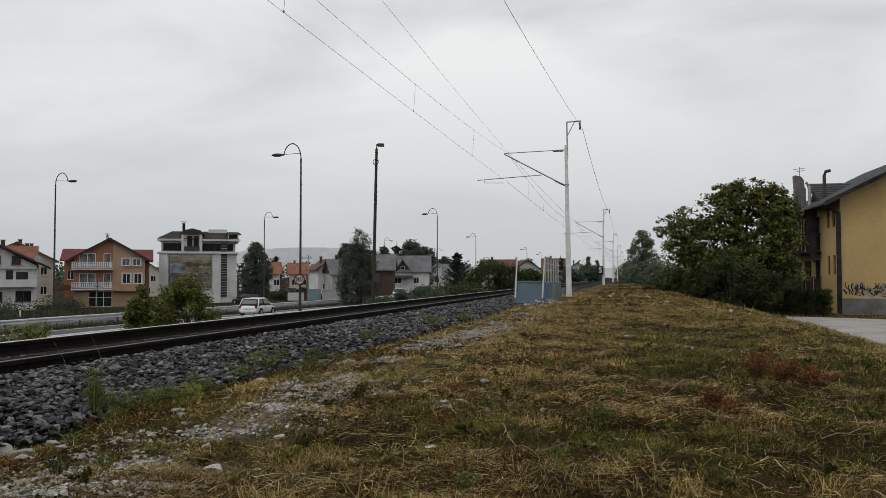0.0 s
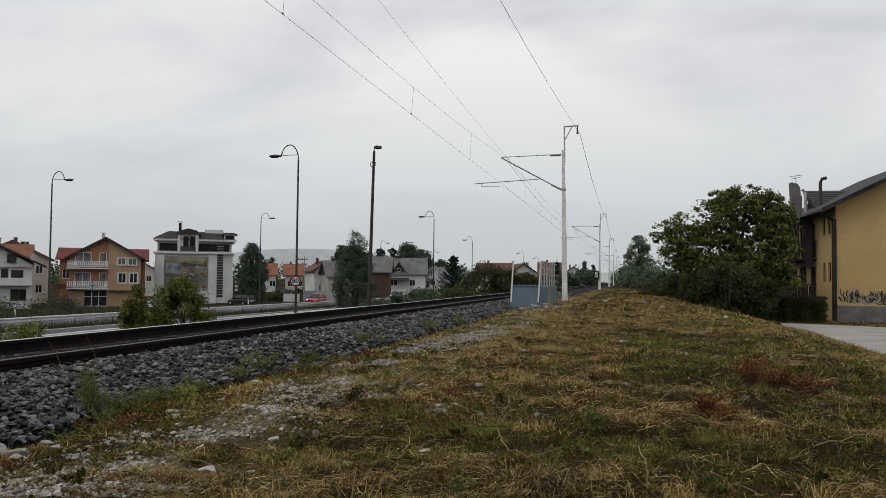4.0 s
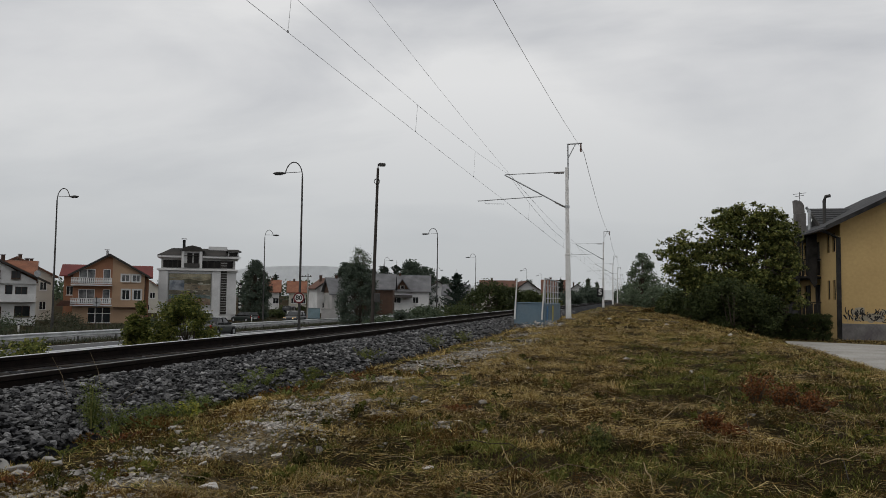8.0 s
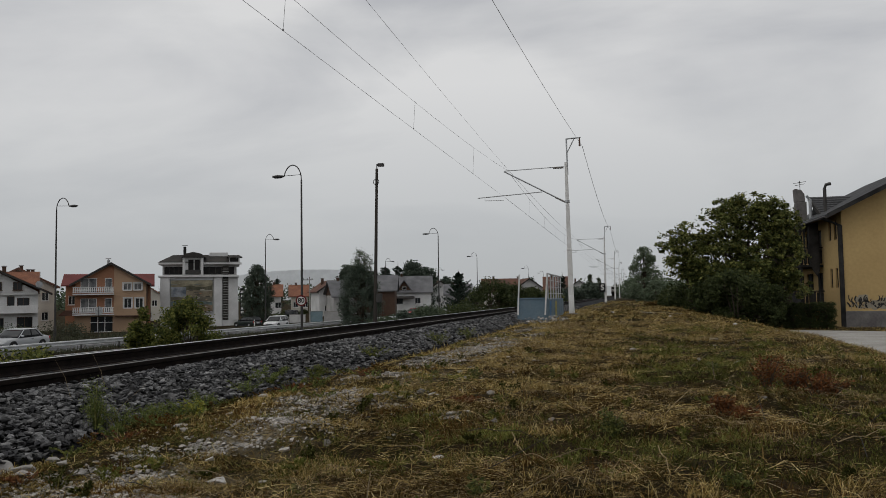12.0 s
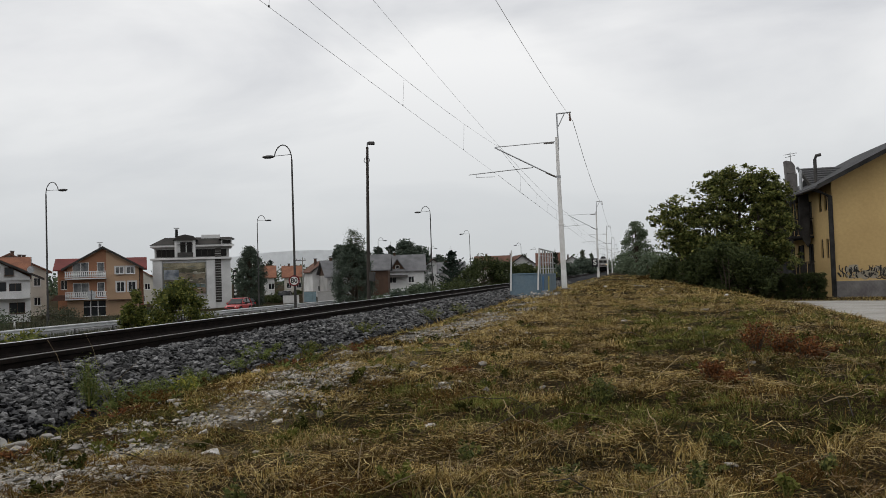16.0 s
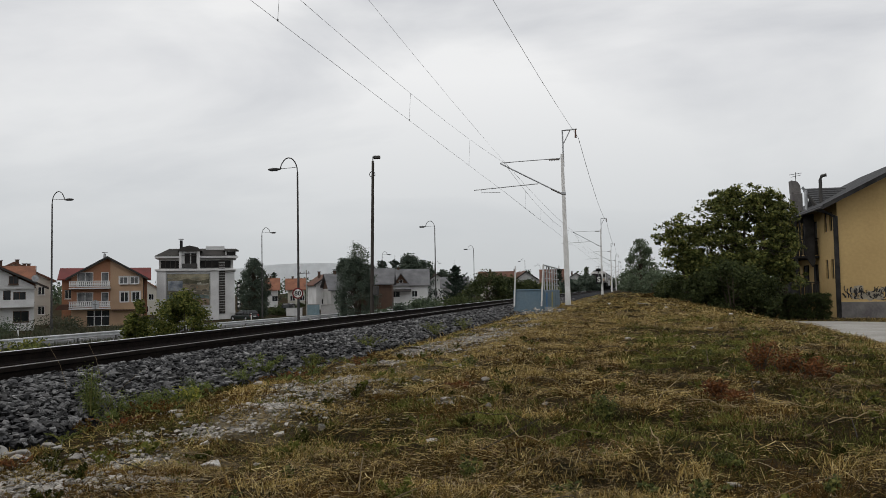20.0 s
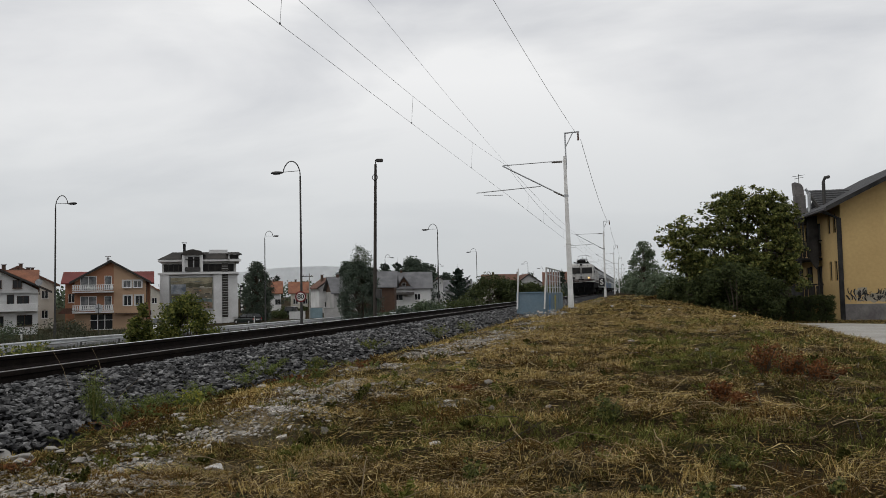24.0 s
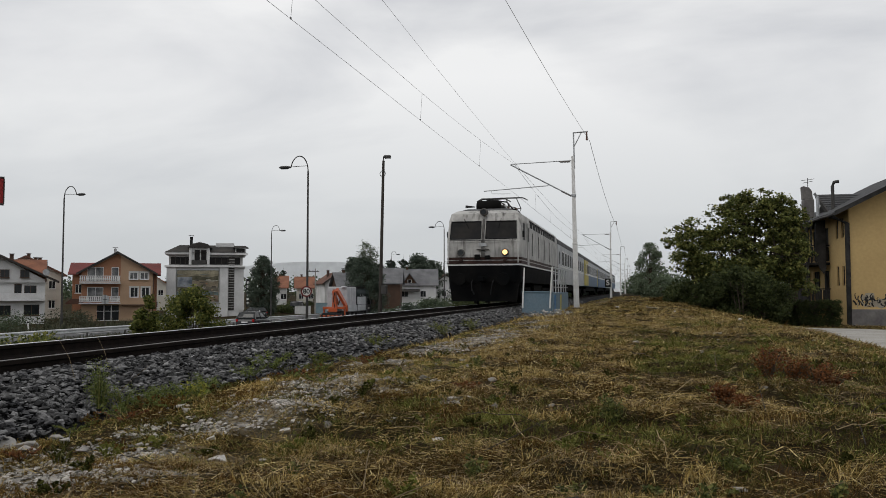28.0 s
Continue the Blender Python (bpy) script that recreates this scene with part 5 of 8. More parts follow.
        dn = [(u - sa * t, y, v + ca * t) for u, v in q[::-1]]
        dark = not fill and k % 5 != 3
        part("spray_stroke", Geo().prism(up + dn, (0, 0.0001, 0)), NEAR_BLACK if dark else pale, ho, "black sprayed stroke" if dark else "pale sprayed stroke")


yellow_house()
yard = Geo().prism([(6.4, 20, 0), (60, 20, 0), (60, 33, 0), (11.4, 40.6, 0), (9.9, 41.6, 0), (7.5, 42.6, 0), (6.9, 38, 0), (6.6, 33, 0), (6.4, 27, 0)], (0, 0, 0.05))
solid("yard", yard, GRAVEL, "pale compacted gravel yard below the bank", "yard", kind="structure", at=pose(0, 0, -1.285))


def roadside_sign():
    s = thing("advertising_sign", pose(-48.75, 50.86, -2.6, 0, 0, 42), "red advertising panel on a tall steel post", "advertising sign")
    part("post", Geo().tube([(0, 0, 0), (0, 0, 10.2)], 0.12, 10), DARKST, s)
    part("panel", Geo().box((-1.5, -0.2, 9.95), (1.5, 0.2, 11.95), 0.03), REDPANEL, s, "plain red panel")
    part("panel_rim", Geo().box((-1.55, -0.24, 11.91), (1.55, 0.24, 12.05), 0.02).box((-1.55, -0.24, 9.85), (1.55, 0.24, 9.97), 0.02).box((1.5, -0.24, 9.97), (1.58, 0.24, 11.91), 0.02).box((-1.58, -0.24, 9.97), (-1.5, 0.24, 11.91), 0.02), R_DARK, s)


REDPANEL = mat("red_sign_panel", (0.30, 0.03, 0.03), (0.22, 0.025, 0.025), 1, 8, 0.5)
roadside_sign()


# ---- road vehicles ----
def ring_rect(w, y0, y1, z, r=0.12, n=3):
    """A rounded rectangle in plan."""
    out = []
    for cx, cy, a0 in ((w - r, y1 - r, 0), (-w + r, y1 - r, 90), (-w + r, y0 + r, 180), (w - r, y0 + r, 270)):
        for k in range(n + 1):
            a = radians(a0 + 90 * k / n)
            out.append((cx + r * math.cos(a), cy + r * math.sin(a), z))
    return out


def paint(name, c):
    m = mat(name, c, tuple(v * 0.9 for v in c), 0.8, 30, 0.3, 0.0, 0, speck=0.05)
    bs = m.node_tree.nodes["Principled BSDF"].inputs
    bs["Specular IOR Level"].default_value, bs["Coat Weight"].default_value, bs["Coat Roughness"].default_value = 0.25, 0.35, 0.06
    return m


CARGLASS = mat("tinted_car_glass", (0.010, 0.012, 0.013), (0.016, 0.018, 0.019), 0.4, 3, 0.06, 0, 0, speck=0.1)
CARGLASS.node_tree.nodes["Principled BSDF"].inputs["Specular IOR Level"].default_value = 0.5
HEADL = mat("clear_lamp_glass", (0.7, 0.7, 0.68), None, 8, 40, 0.15, 0, 0)
TAILL = mat("red_lamp_glass", (0.35, 0.01, 0.01), None, 8, 40, 0.2, 0, 0)
LIT = mat("lit_headlamp", (1.0, 0.60, 0.24), None, 4, 20, 0.3, 0, 0, emit=1.7)


def wheel(parent, x, y, r, w=0.2, rim=GALV, axis_out=1):
    g = Geo()
    prof = [(0.0, r * 0.62), (0.02, r * 0.95), (0.05, r), (w - 0.05, r), (w - 0.02, r * 0.95), (w, r * 0.62)]
    n = 18
    g.loft([[(x + axis_out * (a - w / 2), y + b * math.cos(6.2832 * k / n), r + b * math.sin(6.2832 * k / n)) for k in range(n)] for a, b in prof])
    t = part("wheel", g, BLACK, parent, "black tyre", smooth=True)
    g = Geo()
    g.loft([[(x + axis_out * (w / 2 + e), y + b * math.cos(6.2832 * k / 12), r + b * math.sin(6.2832 * k / 12)) for k in range(12)] for e, b in ((-0.02, r * 0.63), (0.008, r * 0.55), (0.012, r * 0.12))])
    part("rim", g, rim, t, "grey wheel rim")


def car(label, m, L=4.2, W=1.74, H=1.45, shape="hatch", lights=False, at=None):
    """A car that faces +y: a rounded lower body, a glass house with painted pillars and roof, wheels in dark arches."""
    c = thing("car", at or pose(0, 0, 0), label, "car", "cars")
    w, zb, belt = W / 2, 0.20, 0.88
    nose = {"hatch": 0.74, "sedan": 0.76, "estate": 0.75, "van": 0.66}[shape]
    tail = {"hatch": 0.90, "sedan": 0.93, "estate": 0.92, "van": 0.92}[shape]
    # stations from the rear bumper to the front one: share of length, half width, height of the shoulder
    st = [(0.0, 0.80, 0.60), (0.012, 0.90, 0.74), (0.035, 0.945, tail - 0.06), (0.10, 0.98, tail), (0.25, 1.0, belt + 0.03), (0.45, 1.0, belt), (0.62, 1.0, belt - 0.02), (0.72, 0.99, belt - 0.03),
          (0.82, 0.975, nose + 0.05), (0.91, 0.94, nose), (0.965, 0.87, nose - 0.09), (0.99, 0.78, nose - 0.18), (1.0, 0.68, 0.48)]
    rings = []
    for t, k, top in st:
        y = (t - 0.5) * L
        b = zb + (0.12 if t in (0.0, 1.0) else 0.03 if t < 0.04 or t > 0.96 else 0.0)
        half = [(0.80, b), (0.93, b + 0.06), (0.975, b + 0.2), (1.0, 0.52 if top > 0.56 else top - 0.06), (0.995, (0.52 + top) / 2), (0.975, top - 0.07), (0.93, top - 0.02), (0.82, top + 0.005), (0.4, top + 0.025)]
        rings.append([(w * k * x, y, z) for x, z in half] + [(-w * k * x, y, z) for x, z in half[::-1]])
    part("body", Geo().loft(rings), m, c, smooth=True)
    y0 = ({"hatch": 0.035, "sedan": 0.16, "estate": 0.03, "van": 0.02}[shape] - 0.5) * L
    y1 = ({"hatch": 0.76, "sedan": 0.74, "estate": 0.75, "van": 0.86}[shape] - 0.5) * L
    slope0, slope1 = {"hatch": 0.42, "sedan": 0.62, "estate": 0.22, "van": 0.12}[shape], {"hatch": 0.82, "sedan": 0.82, "estate": 0.82, "van": 0.6}[shape]
    lv = [(0.0, 0.95), (0.35, 0.90), (0.7, 0.83), (0.9, 0.78)]
    ring = lambda s, k, grow=0.0: ring_rect(w * k + grow, y0 + slope0 * s - grow, y1 - slope1 * s + grow, belt - 0.03 + (H - belt + 0.03) * s, 0.16, 4)
    part("glass_house", Geo().loft([ring(s, k) for s, k in lv]), CARGLASS, c, "dark tinted windows", smooth=True)
    part("roof", Geo().loft([ring(0.87, 0.79, 0.012), ring(0.93, 0.765, 0.012), ring(0.98, 0.68), ring(1.0, 0.5)]), m, c, smooth=True)
    edge = lambda s, k, f, side: (side * (w * k + 0.006), (y0 + slope0 * s) * (1 - f) + (y1 - slope1 * s) * f, belt - 0.03 + (H - belt + 0.03) * s)
    for sd in (1, -1):
        for f, wd in ((0.035, 0.10), (0.47, 0.07), (0.955, 0.055)) + (((0.24, 0.06),) if shape in ("estate", "van") else ()):
            a, b2 = edge(0.0, 0.95, f, sd), edge(0.9, 0.785, f, sd)
            m2 = edge(0.45, 0.885, f, sd)
            part("pillar", Geo().tube([a, m2, b2], wd * 0.5, 5), m if f != 0.47 else BLACK, c)
        part("mirror", Geo().box((sd * w * 0.95, y1 - 0.42, belt + 0.02), (sd * (w + 0.17), y1 - 0.28, belt + 0.15), 0.04), m, c)
        part("headlight", Geo().loft([[(sd * w * x, L / 2 - d, z) for x, d, z in ((0.50, 0.02 + e, 0.54), (0.86, 0.15 + e, 0.56), (0.88, 0.24 + e, 0.69), (0.52, 0.09 + e, 0.66))] for e in (0.0, 0.06)]), LIT if lights else HEADL, c, "clear headlight")
        part("tail_light", Geo().box((sd * w * 0.70, -L / 2 + 0.0, 0.64), (sd * w * 0.93, -L / 2 + 0.12, 0.86), 0.03), TAILL, c, "red tail light")
        for y in (-0.30 * L, 0.315 * L):
            n = 16
            part("wheel_arch", Geo().loft([[(sd * (w * 0.9 + e), y + 0.36 * math.cos(6.2832 * k / n), 0.32 + 0.36 * math.sin(6.2832 * k / n)) for k in range(n)] for e in (0.0, w * 0.1 + 0.004)]), BLACK, c, "dark wheel arch")
            wheel(c, sd * (w - 0.085), y, 0.31, axis_out=sd)
        part("sill", Geo().box((sd * w * 0.86, -0.2 * L, zb - 0.02), (sd * (w + 0.006), 0.2 * L, zb + 0.08), 0.02), BLACK, c, "dark sill")
        part("door_handle", Geo().box((sd * (w - 0.02), -0.10 * L, belt - 0.16), (sd * (w + 0.018), -0.10 * L + 0.2, belt - 0.13), 0.008), BLACK, c)
    part("bumper", Geo().box((-w * 0.78, L / 2 - 0.1, 0.25), (w * 0.78, L / 2 + 0.03, 0.42), 0.05), BLACK, c)
    part("grille", Geo().box((-w * 0.45, L / 2 - 0.06, 0.50), (w * 0.45, L / 2 + 0.005, 0.60), 0.02), BLACK, c, "dark grille")
    part("bumper", Geo().box((-w * 0.84, -L / 2 - 0.03, 0.30), (w * 0.84, -L / 2 + 0.12, 0.52), 0.05), m if shape == "hatch" else BLACK, c)
    part("plate", Geo().box((-0.26, -L / 2 - 0.045, 0.56), (0.26, -L / 2 - 0.01, 0.67)), WHITEP, c, "plain pale plate")
    return c


P_WHITE, P_SILVER, P_DGREY = paint("white_car_paint", (0.72, 0.72, 0.72)), paint("silver_car_paint", (0.42, 0.43, 0.44)), paint("dark_grey_car_paint", (0.045, 0.050, 0.047))
P_RED, P_BLACK, P_GREEN = paint("red_car_paint", (0.40, 0.05, 0.05)), paint("black_car_paint", (0.012, 0.012, 0.014)), paint("dark_green_car_paint", (0.02, 0.027, 0.024))
# cars on the road: (label, paint, shape, length, height, lane, away, lights, positions by time)
FIRST_CARS = [("white hatchback driving away on the road", P_WHITE, "hatch", 3.9, 1.5, -9.5, 1, 0, [(0, 62.9), (28, 548)]),
        ("pale silver hatchback coming up the road", P_SILVER, "hatch", 4.0, 1.46, -18.5, 0, 1, [(0, 144.8), (28, -424.7)]),
        ("red hatchback coming up the road, headlights on", P_RED, "hatch", 3.7, 1.45, -18.5, 0, 1, [(0, 185.6), (28, -398.9)]),
        ("dark grey sedan driving away on the road", P_DGREY, "sedan", 4.25, 1.43, -9.5, 1, 0, [(0, -88.3), (28, 415.2)]),
        ("silver estate car coming up the road", P_SILVER, "estate", 4.2, 1.5, -18.5, 0, 0, [(0, 222.8), (28, -315.5)]),
        ("grey hatchback with headlights on", P_DGREY, "hatch", 4.0, 1.45, -18.5, 0, 1, [(0, 257.4), (28, -314.9)]),
        ("silver sedan coming up the road", P_SILVER, "sedan", 4.3, 1.43, -18.5, 0, 0, [(0, 286), (8, 114.5), (9, 95), (10, 78.2), (11, 60.4), (12, 45), (28, -220)])]
LATER_CARS = [("dark green compact people carrier driving away", P_GREEN, "estate", 3.95, 1.58, -9.5, 1, 0, [(0, -179.8), (28, 458.1)]),
        ("white hatchback coming up the road", P_WHITE, "hatch", 4.0, 1.47, -18.5, 0, 0, [(0, 330), (10, 128), (11, 111.5), (11.6, 98.5), (12, 87), (12.4, 76.5), (28, -300)]),
        ("red compact car with a pale roof on the road", P_RED, "hatch", 3.6, 1.5, -18.5, 0, 0, [(0, 384.7), (28, -151.2)]),
        ("white hatchback passing on the far carriageway", P_WHITE, "hatch", 3.9, 1.47, -18.5, 0, 0, [(0, 653.4), (28, -36.4)]),
        ("black hatchback driving away behind the truck", P_BLACK, "hatch", 3.4, 1.44, -9.5, 1, 0, [(0, -498.9), (28, 60.8)])]
MOVING = []
for lab, m, shape, L, H, lane, away, li, rows in FIRST_CARS + LATER_CARS:
    ob = car(lab, m, L, 1.74, H, shape, bool(li))
    MOVING.append((ob, [(t, pose(road_x(lane, y), y, -2.39 + road_dip(y), 0, 0, 1.7 if away else 181.7)) for t, y in on_road(rows)]))
car("dark green car parked near the white building", P_GREEN, 4.3, 1.74, 1.45, "estate", at=pose(-53.0, 104.0, float(ground_z(-53.0, 104.0)), 0, 0, 68))
car("dark van parked by a garden wall", P_BLACK, 4.6, 1.85, 1.95, "van", at=pose(-59.7, 134.4, -3.2, 0, 0, 10))


def truck():
    t = thing("flatbed_truck", pose(0, 0, 0), "black-cabbed flatbed truck with wrapped load and orange crane", "truck")
    orange, grey = paint("orange_crane_paint", (0.42, 0.085, 0.028)), mat("grey_dropside", (0.48, 0.49, 0.50), (0.38, 0.39, 0.40), 1.2, 20, 0.5, speck=0.15)
    wrap = mat("white_plastic_wrap", (0.47, 0.465, 0.475), (0.36, 0.355, 0.37), 1.6, 7, 0.45, bump=0.6, dist=0.08, speck=0.08)
    sheet = mat("dark_green_tarpaulin", (0.012, 0.018, 0.019), (0.022, 0.03, 0.031), 1.4, 12, 0.5, speck=0.15)
    y = lambda d: 9.5 - d  # metres back from the front bumper
    part("chassis", Geo().box((-0.45, y(10.3), 0.72), (0.45, y(0.6), 0.98), 0.02), BLACK, t)
    part("cab", Geo().loft([ring_rect(w, y(a), y(b), z, 0.15) for z, w, a, b in ((0.45, 1.15, 2.1, 0.08), (0.7, 1.2, 2.1, 0.0), (1.5, 1.21, 2.1, 0.0), (2.0, 1.2, 2.1, 0.05), (2.62, 1.13, 2.1, 0.28))]), P_BLACK, t, "black truck cab")
    part("roof_fairing", Geo().loft([ring_rect(w, y(a), y(b), z, 0.25, 4) for z, w, a, b in ((2.63, 1.14, 5.3, 0.3), (3.0, 1.17, 5.3, 0.42), (3.32, 1.1, 5.25, 0.7), (3.45, 0.9, 5.1, 1.2))]), sheet, t, "dark sheeted load above the cab", smooth=True)
    for d in (2.2, 3.7):
        part("sheet_seam", Geo().box((-1.178, y(d), 2.68), (1.178, y(d) + 0.03, 3.05), 0.01), BLACK, t)
    for d in (3.2, 4.0):
        part("side_lamp", Geo().box((1.15, y(d), 2.72), (1.2, y(d) + 0.12, 2.84), 0.02), WHITEP, t, "small pale side lamp")
    rack = Geo().box((-0.95, y(4.9), 3.5), (0.95, y(1.9), 3.54), 0.01)
    for d in (1.95, 2.9, 3.9, 4.85):
        rack.box((-0.95, y(d) - 0.03, 3.42), (-0.89, y(d) + 0.03, 3.74)).box((0.89, y(d) - 0.03, 3.42), (0.95, y(d) + 0.03, 3.74))
    rack.box((0.89, y(4.9), 3.7), (0.95, y(1.9), 3.76), 0.01).box((-0.95, y(4.9), 3.7), (-0.89, y(1.9), 3.76), 0.01)
    part("roof_rack", rack, BLACK, t, "dark roof rack")
    part("rack_load", Geo().prism([(-0.8, y(4.6), 3.55), (-0.8, y(2.2), 3.55), (-0.8, y(2.6), 3.72), (-0.8, y(4.4), 3.78)], (1.6, 0, 0)), BLACK, t, "dark load on the rack")
    for s in (1, -1):
        part("side_window", Geo().prism([(s * 1.205, y(1.55), 1.72), (s * 1.205, y(0.55), 1.72), (s * 1.165, y(0.72), 2.42), (s * 1.165, y(1.55), 2.42)], (s * 0.012, 0, 0)), CARGLASS, t, "dark glass")
        part("door_seam", Geo().box((s * 1.2, y(1.72), 0.9), (s * 1.222, y(1.69), 2.5)), GALV, t)
        part("mirror", Geo().box((s * 1.22, y(0.3), 1.75), (s * 1.44, y(0.2), 2.35), 0.04), BLACK, t)
        part("marker_plate", Geo().box((s * 1.2, y(1.35), 1.2), (s * 1.22, y(0.75), 1.36), 0.003), WHITEP, t, "plain white door emblem")
        part("cab_step", Geo().box((s * 0.95, y(0.85), 0.4), (s * 1.18, y(0.35), 0.52), 0.02), DARKST, t)
        part("front_board", Geo().box((s * 1.19, y(5.3), 1.74), (s * 1.24, y(2.28), 2.62), 0.01), grey, t, "tall grey side board")
        for a, b in ((5.3, 2.28), (8.42, 5.36)):
            part("dropside", Geo().box((s * 1.19, y(b), 1.06), (s * 1.245, y(a), 1.72), 0.012), grey, t, "grey drop side")
            part("dropside_rib", Geo().box((s * 1.24, y(b), 1.36), (s * 1.255, y(a), 1.40), 0.004), GALV, t)
        part("stake", Geo().box((s * 1.2, y(5.37), 0.98), (s * 1.265, y(5.29), 1.8), 0.01), DARKST, t)
        for d in (1.42, 6.26, 7.67):
            wheel(t, s * 1.0, y(d), 0.5, 0.32, WHITEP if d < 2 else GALV, s)
        part("mudguard", Geo().box((s * 0.85, y(8.4), 1.0), (s * 1.17, y(5.5), 1.05), 0.02), BLACK, t)
        part("side_guard", Geo().box((s * 1.1, y(5.3), 0.5), (s * 1.15, y(2.6), 0.9), 0.02), BLACK, t, "dark side guard")
        part("headlight", Geo().box((s * 0.75, y(0.08), 0.75), (s * 1.05, y(-0.02), 0.95), 0.02), HEADL, t)
        part("outrigger", Geo().box((s * 1.08, y(9.5), 0.45), (s * 1.24, y(9.3), 1.5), 0.02), orange, t, "orange outrigger")
        part("outrigger_foot", Geo().box((s * 1.0, y(9.6), 0.32), (s * 1.32, y(9.2), 0.42), 0.03), orange, t, "orange foot plate")
    part("windscreen", Geo().prism([(-1.05, y(0.0), 1.7), (1.05, y(0.0), 1.7), (0.98, y(0.22), 2.45), (-0.98, y(0.22), 2.45)], (0, 0.015, 0)), CARGLASS, t, "dark glass")
    part("bed", Geo().box((-1.2, y(8.45), 0.95), (1.2, y(2.2), 1.06), 0.02), DARKST, t)
    # a tall load in crumpled wrap
    bm = bmesh.new()
    bmesh.ops.create_cube(bm, size=1)
    bmesh.ops.subdivide_edges(bm, edges=bm.edges[:], cuts=22, use_grid_fill=True)
    for p in bm.verts:
        q = Vector((p.co.x * 2.3, (y(5.42) + y(8.55)) / 2 + p.co.y * 3.1, 2.39 + p.co.z * 2.62))
        pull = noise.noise(q * 1.1) * 0.09 + abs(noise.noise(q * 2.7)) * 0.09 + noise.noise(q * 6.0) * 0.025
        dent = 0.12 * math.exp(-((q.y - y(7.0)) / 0.10) ** 2) * (1 if q.z > 1.9 else 0)
        p.co = Vector((q.x * (1 - 0.09 * max(0, p.co.z) - 0.5 * dent) - math.copysign(pull, q.x) * 0.6, q.y + pull, q.z - (pull + dent) * max(0, p.co.z) * 1.2))
    part("wrapped_load", Geo().take(bm), wrap, t, "tall load in crumpled grey-white wrap", smooth=True)
    part("loose_wrap", Geo().ball((0.75, y(8.35), 3.62), 0.42, (0.9, 1.1, 0.5), 4, 0.5), wrap, t, "loose bunch of pale wrap")
    # folding crane behind the load
    part("crane_base", Geo().box((-1.22, y(9.7), 1.3), (1.22, y(9.1), 1.58), 0.04).box((-0.5, y(9.95), 1.0), (0.5, y(8.95), 1.5), 0.05), orange, t, "orange crane base beam")
    part("crane_valves", Geo().box((0.2, y(9.9), 1.1), (0.9, y(9.65), 1.35), 0.03), DARKST, t, "dark valve block")
    part("crane_column", Geo().loft([[(a * k + 0.1, y(9.62) + b * k2, z) for a, b in ((-1, -1), (1, -1), (1, 1), (-1, 1))] for z, k, k2 in ((1.5, 0.26, 0.26), (2.2, 0.18, 0.2), (3.1, 0.16, 0.24), (3.42, 0.15, 0.18))]), orange, t, "orange crane column")
    part("crane_boom", Geo().loft([[(x + a * 0.14, y(d) + b, z + c) for a, b, c in ((-1, -0.16, -0.15), (1, -0.16, -0.15), (1, 0.16, 0.15), (-1, 0.16, 0.15))] for x, d, z in ((0.38, 9.75, 3.4), (0.55, 9.5, 3.0), (0.95, 8.8, 1.9), (1.08, 8.72, 1.5))]), orange, t, "folded orange crane boom")
    part("crane_jib", Geo().loft([[(x + a * 0.09, y(d) + b, z + c) for a, b, c in ((-1, -0.1, -0.1), (1, -0.1, -0.1), (1, 0.1, 0.1), (-1, 0.1, 0.1))] for x, d, z in ((-0.12, 9.5, 3.2), (0.25, 8.95, 1.9))]), orange, t)
    part("boom_label", Geo().prism([(0.725, y(9.42), 2.72), (0.725, y(9.32), 2.82), (0.95, y(9.0), 2.25), (0.95, y(9.1), 2.15)], (0.02, 0, 0)), WHITEP, t, "plain white bars on the boom")
    part("hydraulic_ram", Geo().tube([(0.4, y(9.35), 1.75), (0.6, y(9.1), 2.5)], 0.07, 8), DARKST, t)
    part("hose", Geo().tube([(0.2, y(9.9), 1.5), (0.1, y(10.05), 2.4), (0.2, y(9.8), 3.2)], 0.04, 6), BLACK, t, "black hydraulic hose")
    part("boom_foot", Geo().box((0.9, y(8.95), 1.05), (1.26, y(8.55), 1.75), 0.05), orange, t, "orange boom knuckle")
    part("tail_frame", Geo().box((-1.1, y(10.4), 0.5), (1.1, y(8.6), 0.94), 0.04), BLACK, t, "black tail frame")
    part("rear_bar", Geo().box((-1.22, y(10.5), 0.55), (1.22, y(10.35), 0.72), 0.03), orange, t, "striped rear bar")
    for k in range(5):
        part("stripe", Geo().box((-1.1 + 0.48 * k, y(10.51), 0.56), (-0.88 + 0.48 * k, y(10.5), 0.71)), BLACK, t, "black stripe")
    return t


MOVING.append((truck(), [(t, pose(road_x(-9.5, y), y, -2.39 + road_dip(y), 0, 0, 1.7)) for t, y in on_road([(0, -436.3), (28, 80.3)])]))


# ---- train ----
LOCOW = mat("grimy_white_loco_paint", (0.46, 0.45, 0.43), (0.25, 0.245, 0.235), 1.3, 7, 0.6, bump=0.05, speck=0.1, stops=(0.42, 0.75))


